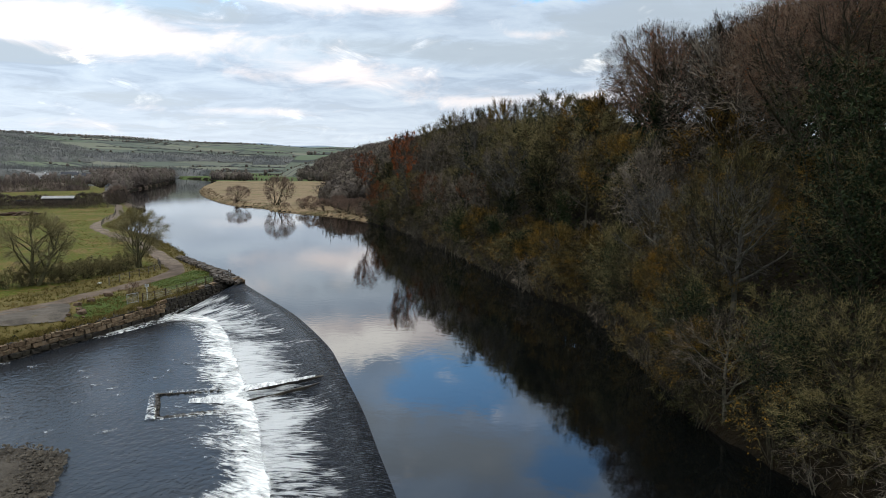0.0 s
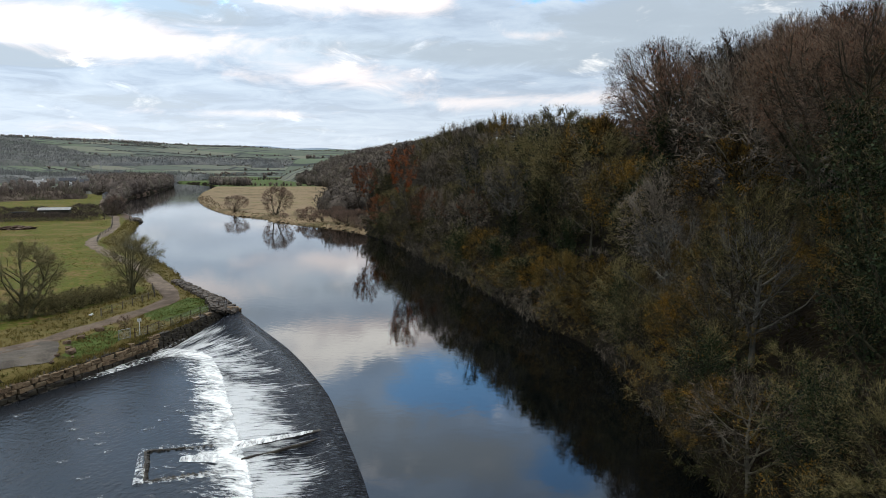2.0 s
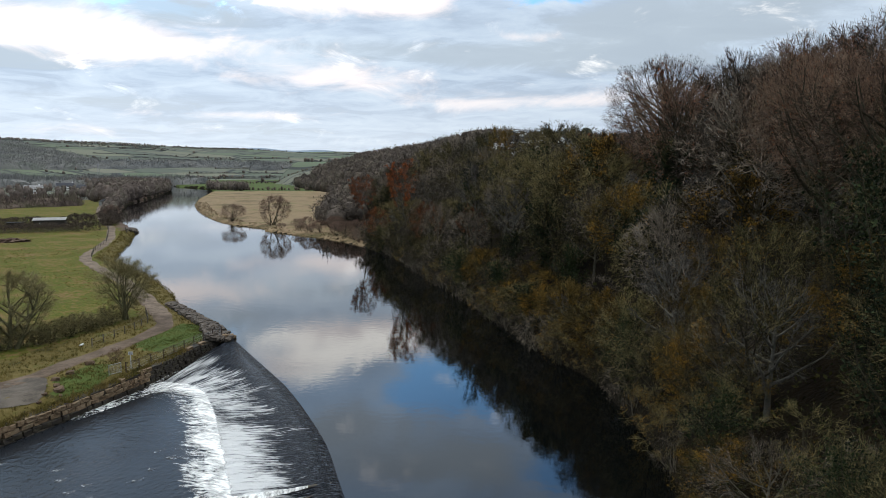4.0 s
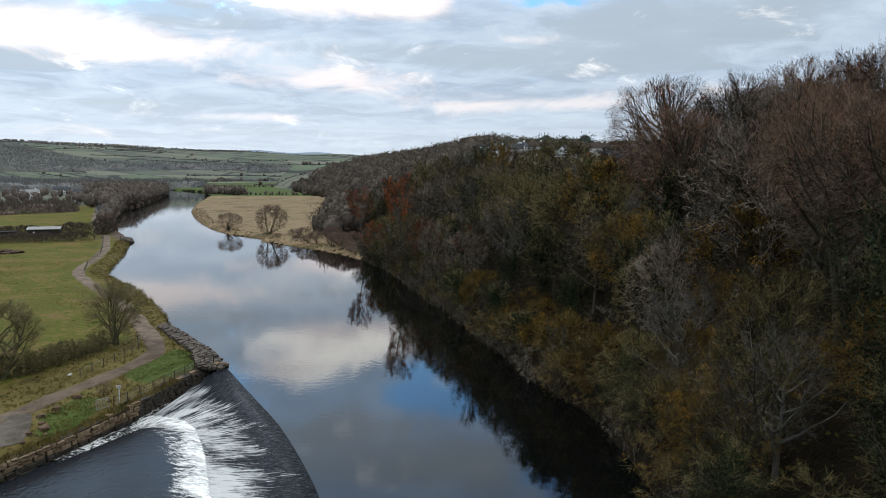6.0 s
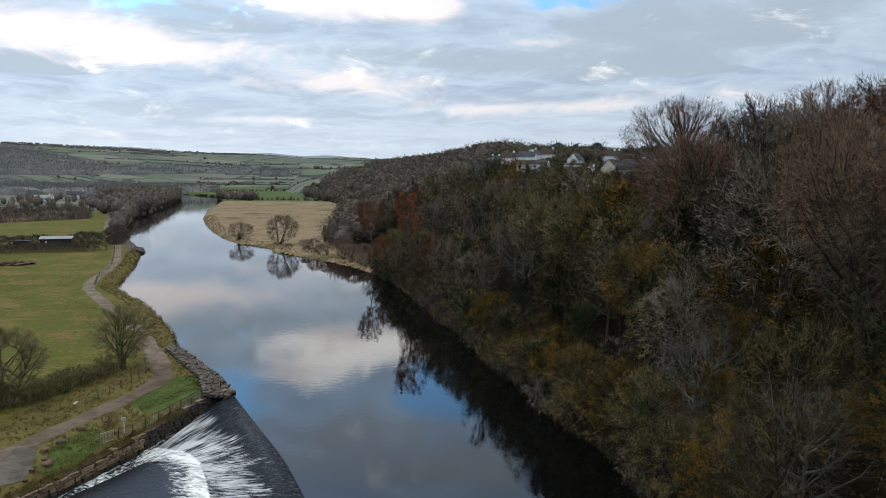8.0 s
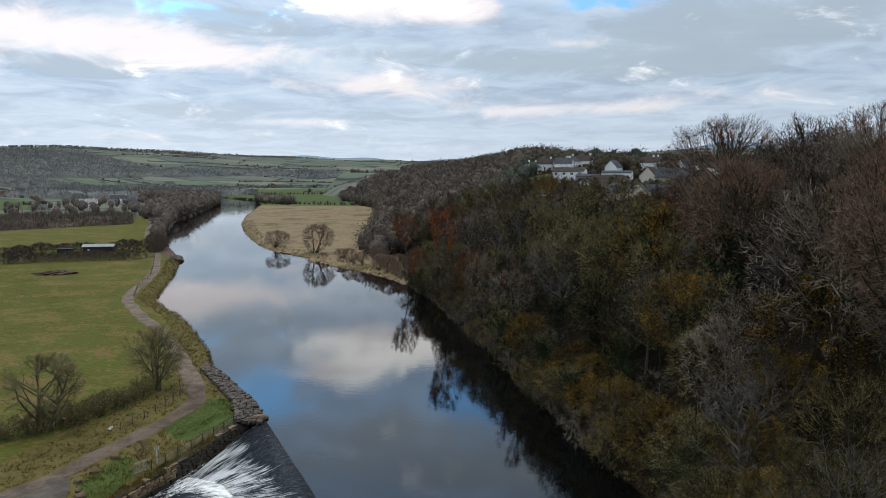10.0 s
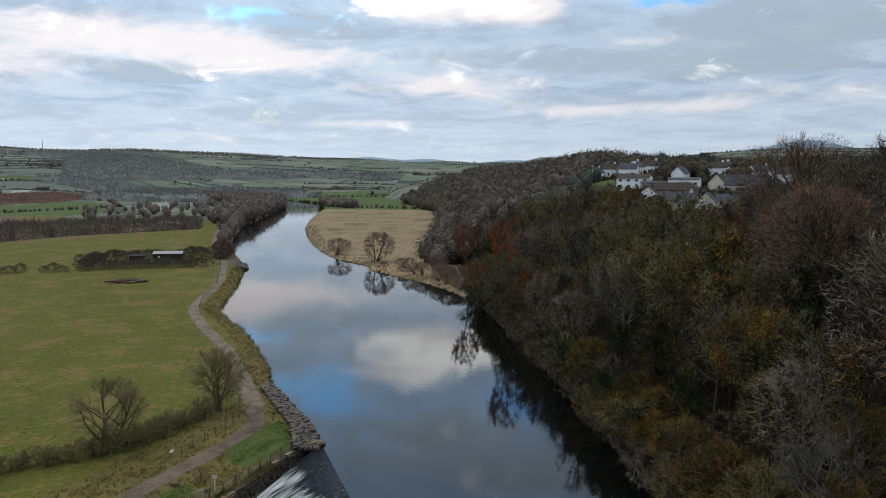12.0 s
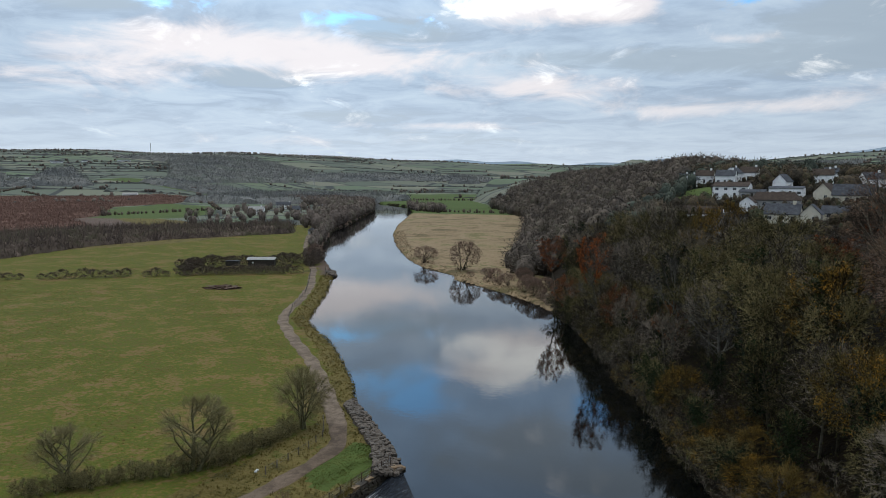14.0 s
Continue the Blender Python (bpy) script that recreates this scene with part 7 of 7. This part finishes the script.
# stone spit, bridge rails and field fences by the track
spit = thing("stone_spit", 0, 0, 0, 0, "pale stone-armoured spit at the bank's turn", "stone bank", kind="structure")
for k in range(60):
    t = rs.uniform(0, 1)
    x, y = -121.2 - 7 * t + rs.uniform(-1.6, 0.8), 251.0 + 12 * t + rs.uniform(-1.5, 1.5)
    stone(rs.choice(FLAT_STONES), spit, pose(x, y, 0.25 + rs.uniform(-0.1, 0.5), rs.uniform(-12, 12), rs.uniform(-12, 12), rs.uniform(0, 180)), (rs.uniform(1.0, 1.8), rs.uniform(0.8, 1.4), rs.uniform(0.5, 0.9)))
for name, line, step, high, label in (("field_fence", [(-45.5, 86), (-44.6, 95), (-45.0, 99.5), (-48.5, 106)], 2.2, 1.0, "wooden post and wire fence beside the path"),
                                      ("field_fence", [(-93, 172), (-100, 186), (-108, 207), (-119, 229), (-131, 252), (-134, 257)], 3.0, 1.1, "wooden post and wire fence along the track"),
                                      ("field_fence", [(-120, 243), (-127, 256), (-132, 266)], 2.4, 1.2, "wooden rail fence where the track meets the spit"),
                                      ("field_fence", [(-170, 229), (-150, 239), (-134, 248)], 3.0, 1.1, "post and wire fence before the shed compound")):
    fn = thing(name, 0, 0, 0, 0, label, "fence", "field fences")
    s_f, p_f, w_f = along(line, step)
    prev = None
    for p in p_f:
        z = ground_z(*p)
        part("post", bar(bmesh.new(), (p[0], p[1], z - 0.2), (p[0], p[1], z + high), 0.07, 5), M["post"], fn)
        if prev is not None:
            for h in (0.45, 0.8 * high, 0.95 * high):
                part("wire", bar(bmesh.new(), (prev[0], prev[1], prev[2] + h), (p[0], p[1], z + h), 0.016, 4), M["post"], fn)
        prev = (p[0], p[1], z)
gate = thing("field_gate", -132.5, 252, ground_z(-132.5, 252), 62, "pale wooden field gate across the track", "gate")
for h in (0.3, 0.55, 0.8, 1.05):
    part("rail", box(bmesh.new(), -1.6, -0.03, h, 1.6, 0.03, h + 0.09), M["post"], gate)
for x in (-1.6, 1.6):
    part("post", box(bmesh.new(), x - 0.09, -0.09, -0.2, x + 0.09, 0.09, 1.3), M["post"], gate)

# pylon on the valley floor and mast on the hill
def pylon(x, y, h, label):
    z = ground_z(x, y)
    ob = thing("pylon", x, y, z, 20, label, "pylon")
    for sx_, sy_ in ((-1, -1), (1, -1), (1, 1), (-1, 1)):
        part("leg", bar(bmesh.new(), (sx_ * h * 0.09, sy_ * h * 0.09, 0), (sx_ * 0.4, sy_ * 0.4, h), 0.16, 4), M["steel"], ob)
    for k, zz in enumerate((0.62, 0.76, 0.9)):
        part("cross_arm", bar(bmesh.new(), (-h * (0.14, 0.17, 0.13)[k], 0, h * zz), (h * (0.14, 0.17, 0.13)[k], 0, h * zz), 0.2, 4), M["steel"], ob)
    brace = bmesh.new()
    for k in range(7):
        a, b = k / 7, (k + 1) / 7
        ra, rb = h * 0.09 * (1 - a) + 0.4 * a, h * 0.09 * (1 - b) + 0.4 * b
        bar(brace, (-ra, -ra, a * h), (rb, -rb, b * h), 0.09, 3)
        bar(brace, (ra, ra, a * h), (-rb, rb, b * h), 0.09, 3)
    part("bracing", brace, M["steel"], ob)
    return ob


pylon(-360, 1500, 40, "grey steel lattice pylon in the valley meadows")
pylon(-820, 1520, 38, "grey steel lattice pylon by the far wood")
mast = thing("mast", -1990, 2360, ground_z(-1990, 2360), 0, "thin radio mast on the hilltop", "mast")
part("pole", bar(bmesh.new(), (0, 0, 0), (0, 0, 42), 0.9, 6), M["steel"], mast)

# ---- houses ----
def window_in(house, x, y, z, w, h, face):
    """A framed window on the front or back (face -1, 1 along y) or a gable end (along x)."""
    win = bmesh.new()
    t = 0.07
    for a in ((-w / 2, 0, w / 2, t), (-w / 2, h - t, w / 2, h), (-w / 2, t, -w / 2 + t, h - t), (w / 2 - t, t, w / 2, h - t), (-t / 2, t, t / 2, h - t)):
        box(win, a[0], -0.05, a[1], a[2], 0.05, a[3])
    turn = {"front": 0, "back": math.pi, "right": math.pi / 2, "left": -math.pi / 2}[face]
    m = Matrix.Translation((x, y, z)) @ Matrix.Rotation(turn, 4, "Z")
    fr_ = part("window", win, M["sign"], house)
    fr_.matrix_basis = m
    pane = part("pane", box(bmesh.new(), -w / 2 + t, -0.01, t, w / 2 - t, 0.03, h - t), M["pane"], fr_)
    return fr_


def house(x, y, turn, wide, deep, eaves, ridge, wall, roof, label, storeys=2, name="house", chimney=1, hip=0.0, z=None):
    """A gabled house, ridge along its width, with windows on each storey."""
    ob = thing(name, x, y, (ground_z(x, y) if z is None else z) - 0.3, turn, label, "house", "houses of the village")
    wide, deep, eaves, ridge = wide * 0.9, deep * 0.9, eaves * 0.92, ridge * 0.92
    w, d = wide / 2, deep / 2
    bm = bmesh.new()
    c = [bm.verts.new(p) for p in ((-w, -d, -1), (w, -d, -1), (w, d, -1), (-w, d, -1), (-w, -d, eaves), (w, -d, eaves), (w, d, eaves), (-w, d, eaves))]
    g0, g1 = bm.verts.new((-w, 0, ridge if not hip else eaves)), bm.verts.new((w, 0, ridge if not hip else eaves))
    for f in ((0, 1, 5, 4), (2, 3, 7, 6)):
        bm.faces.new([c[i] for i in f])
    bm.faces.new((c[1], c[2], c[6], g1, c[5]))
    bm.faces.new((c[3], c[0], c[4], g0, c[7]))
    bm.faces.new((c[3], c[2], c[1], c[0]))
    part("wall", bm, M[wall], ob)
    over, thick = 0.35, 0.18
    rise = (ridge - eaves) / d
    for s in (-1, 1):
        rb = bmesh.new()
        lo = eaves - over * rise
        e0, e1 = -w - 0.25, w + 0.25
        q = [(e0, s * (d + over), lo), (e1, s * (d + over), lo), (e1 - hip, 0, ridge), (e0 + hip, 0, ridge)]
        low_v = [rb.verts.new((a, b_, k + 0.02)) for a, b_, k in q]
        up_v = [rb.verts.new((a, b_, k + thick)) for a, b_, k in q]
        rb.faces.new(low_v)
        rb.faces.new(up_v)
        for i in range(4):
            rb.faces.new((low_v[i], low_v[(i + 1) % 4], up_v[(i + 1) % 4], up_v[i]))
        bmesh.ops.recalc_face_normals(rb, faces=rb.faces)
        part("roof", rb, M[roof], ob)
    if hip:
        for s in (-1, 1):
            rb = bmesh.new()
            e = s * (w + 0.25)
            vs = [rb.verts.new(p) for p in ((e, -d - over, eaves - over * rise + thick), (e, d + over, eaves - over * rise + thick), (e - s * hip, 0, ridge + thick))]
            rb.faces.new(vs)
            part("roof", rb, M[roof], ob)
    for k in range(chimney):
        cx_ = (w * 0.62, -w * 0.62, 0)[k]
        ch = part("chimney", box(bmesh.new(), cx_ - 0.5, -0.35, ridge - 0.8, cx_ + 0.5, 0.35, ridge + 1.1, 0.03), M[wall], ob)
        for px_ in (-0.2, 0.2):
            part("chimney_pot", bar(bmesh.new(), (cx_ + px_, 0, ridge + 1.1), (cx_ + px_, 0, ridge + 1.45), 0.11), M["tile"], ch)
    n = max(2, int(wide / 3.2))
    for st in range(storeys):
        zb = 1.0 + st * 2.6
        if zb + 1.2 > eaves + 0.1:
            break
        for k in range(n):
            x_ = -w + wide * (k + 0.5) / n
            if st == 0 and k == n // 2:
                part("door", box(bmesh.new(), x_ - 0.5, -d - 0.05, 0.3, x_ + 0.5, -d + 0.02, 2.35), M["darkwood"], ob)
            else:
                window_in(ob, x_, -d, zb, 1.5, 1.15, "front")
        for face, sx_ in (("left", -w), ("right", w)):
            window_in(ob, sx_, -d * 0.35, zb, 1.2, 1.1, face)
    return ob


# south-west facing: turn is counted from +x
house(30.5, 276, -16, 12, 8, 3.2, 6.6, "cream", "slate", "cream bungalow with a slate roof and stout white chimney", 1, chimney=1)
house(38.5, 272, 74, 7, 6.5, 3.2, 6.4, "cream", "slate", "cream gabled wing with a tall dark window", 1, chimney=0)
house(47, 279, -14, 10, 6, 2.6, 5.0, "cream", "slate", "low slate-roofed outbuilding with a white end wall", 1, chimney=0)
house(5.5, 297, -10, 17, 8, 3.4, 6.2, "white", "tile", "white bungalow with a brown tiled roof", 1, chimney=0)
house(15.5, 293, 78, 6, 4, 2.4, 4.0, "white", "slate", "small white conservatory with a dark roof", 1, chimney=0)
house(13, 250, 30, 10, 8, 3.0, 6.4, "greywall", "slate", "grey house with a steep slate gable among the trees", 1, chimney=0)
house(33, 322, -12, 20, 8, 3.3, 6.3, "greywall", "tile", "long grey house with a dark red-brown roof", 1, chimney=0, hip=2.5)
house(23, 318, 74, 6, 6, 4.2, 6.5, "white", "tile", "white gabled wing of the long grey house", 2, chimney=0)
house(20, 372, -16, 17, 10, 5.8, 7.8, "white", "tile", "large white building with low brown roof", 2, chimney=0)
house(28, 362, -16, 12, 6, 3.2, 4.2, "greywall", "slate", "flat grey extension before the white building", 1, chimney=0)
house(41, 357, -14, 15, 9, 3.8, 4.6, "white", "slate", "white boxy house with a shallow dark roof", 1, chimney=0)
house(42, 382, 60, 8, 7, 5.0, 8.4, "white", "slate", "white gabled house with a mono-pitch wing", 2, chimney=0)
house(62, 333, -20, 16, 9, 3.6, 8.0, "cream", "slate", "broad cream house with a big dark roof and chimney", 1, chimney=1)
house(54, 345, 60, 8, 8, 3.6, 7.6, "cream", "tile", "cream gable fronted house among shrubs", 1, chimney=0)
for x, y, turn, roof in ((-3, 470, -10, "slate"), (3, 452, 70, "slate"), (10, 456, -10, "tile"), (20, 432, -14, "slate"), (24, 440, 66, "slate"), (-10, 480, 60, "tile"), (33, 450, -20, "tile"), (75, 462, 40, "slate"), (66, 430, -10, "tile"), (82, 400, 20, "slate"), (90, 380, -20, "tile")):
    house(x, y, turn, 11, 8, 5.0, 8.2, "white", roof, "white rendered two-storey house on the village hilltop", 2, chimney=1)
bm = bmesh.new()
bmesh.ops.create_grid(bm, x_segments=24, y_segments=24, size=1.0)
for v in bm.verts:
    x, y = -2 + v.co.x * 14, 405 + v.co.y * 22
    v.co = Vector((x, y, ground_z(x, y) + 0.25))
tagged(new("lawn", data_of(bm, "lawn", M["lawn"])), "bright green garden lawn below the hilltop houses", "lawn", kind="structure")
# garden trees
r_v = np.random.default_rng(70)
gx_, gy_ = r_v.uniform(-20, 110, 1700), r_v.uniform(235, 520, 1700)
okv = inside(gx_, gy_, HILL)
block_x = np.array([o.location.x for o in scene.collection.objects if o.name.startswith("house") and o.type == "EMPTY"])
block_y = np.array([o.location.y for o in scene.collection.objects if o.name.startswith("house") and o.type == "EMPTY"])
near = np.min(np.hypot(gx_[:, None] - block_x[None], gy_[:, None] - block_y[None]), axis=1)
okv &= (near > 8.5) & ~((gx_ > -17) & (gx_ < 13) & (gy_ > 382) & (gy_ < 428))
# leave the fronts of the houses open
block_x, block_y = np.r_[block_x, -8, 0, 6], np.r_[block_y, 398, 395, 398]
in_front = np.min(np.abs(gx_[:, None] - block_x[None] * (gy_[:, None] - 14) / (block_y[None] - 14)) + 1e3 * ((block_y[None] < gy_[:, None]) | (block_y[None] - gy_[:, None] > 75)), axis=1)
tallv = np.where(in_front < 6.5, 0, 1)
woodland("garden_trees", gx_[okv & (tallv == 1)], gy_[okv & (tallv == 1)], 5, 11, M["garden_twig"], "bare garden trees between the village houses", 71, "garden")
woodland("garden_shrubs", gx_[okv & (tallv == 0)], gy_[okv & (tallv == 0)], 2.2, 4.2, M["garden_twig"], "dark garden shrubs and hedges", 72, "garden")
xs, ys = scatter([(28, 452), (40, 470), (72, 478), (62, 448), (45, 436)], 8, 73)
woodland("garden_trees", xs, ys, 9, 14, M["far_green"], "tall dark pines and bare limes behind the houses", 73, "garden", FINE_BRUSHES)

# ---- farms and cottages across the valley ----
for x, y, turn, wide, wall, roof, label in ((-447, 758, 30, 15, "greywall", "slate", "pale cottage among waterside trees"), (-436, 752, 30, 9, "white", "slate", "white cottage by the waterside trees"), (-388, 614, 25, 16, "white", "sheet", "long pale barn by the river"),
                                            (-360, 640, 25, 8, "greywall", "slate", "small pale stone cottage by the river"), (-345, 660, 40, 8, "greywall", "slate", "small pale stone cottage by the river"), (-822, 1200, 35, 16, "white", "slate", "white farmhouse across the valley"),
                                            (-800, 1212, 35, 14, "white", "slate", "white farmhouse across the valley"), (-870, 1195, 35, 13, "brick", "tile", "red brick farm building"), (-900, 1190, 20, 13, "brick", "tile", "red brick farm building"), (-827, 940, 30, 24, "white", "sheet", "long white barn at the field edge"),
                                            (-1234, 1069, 40, 17, "white", "slate", "white farmhouse on the hillside"), (-1222, 1118, 30, 30, "white", "sheet", "long white barn on the hillside"), (-1588, 1526, 40, 34, "white", "slate", "white farm buildings high on the hill"),
                                            (-1612, 1648, 10, 22, "white", "slate", "white farm buildings high on the hill"), (-1580, 1762, 35, 40, "white", "slate", "long white house high on the hill")):
    house(x, y, turn, wide, 9, 5.2 if wide < 20 else 4.0, 8.4 if wide < 20 else 6.5, wall, roof, label, 2, chimney=1 if wide < 18 else 0)
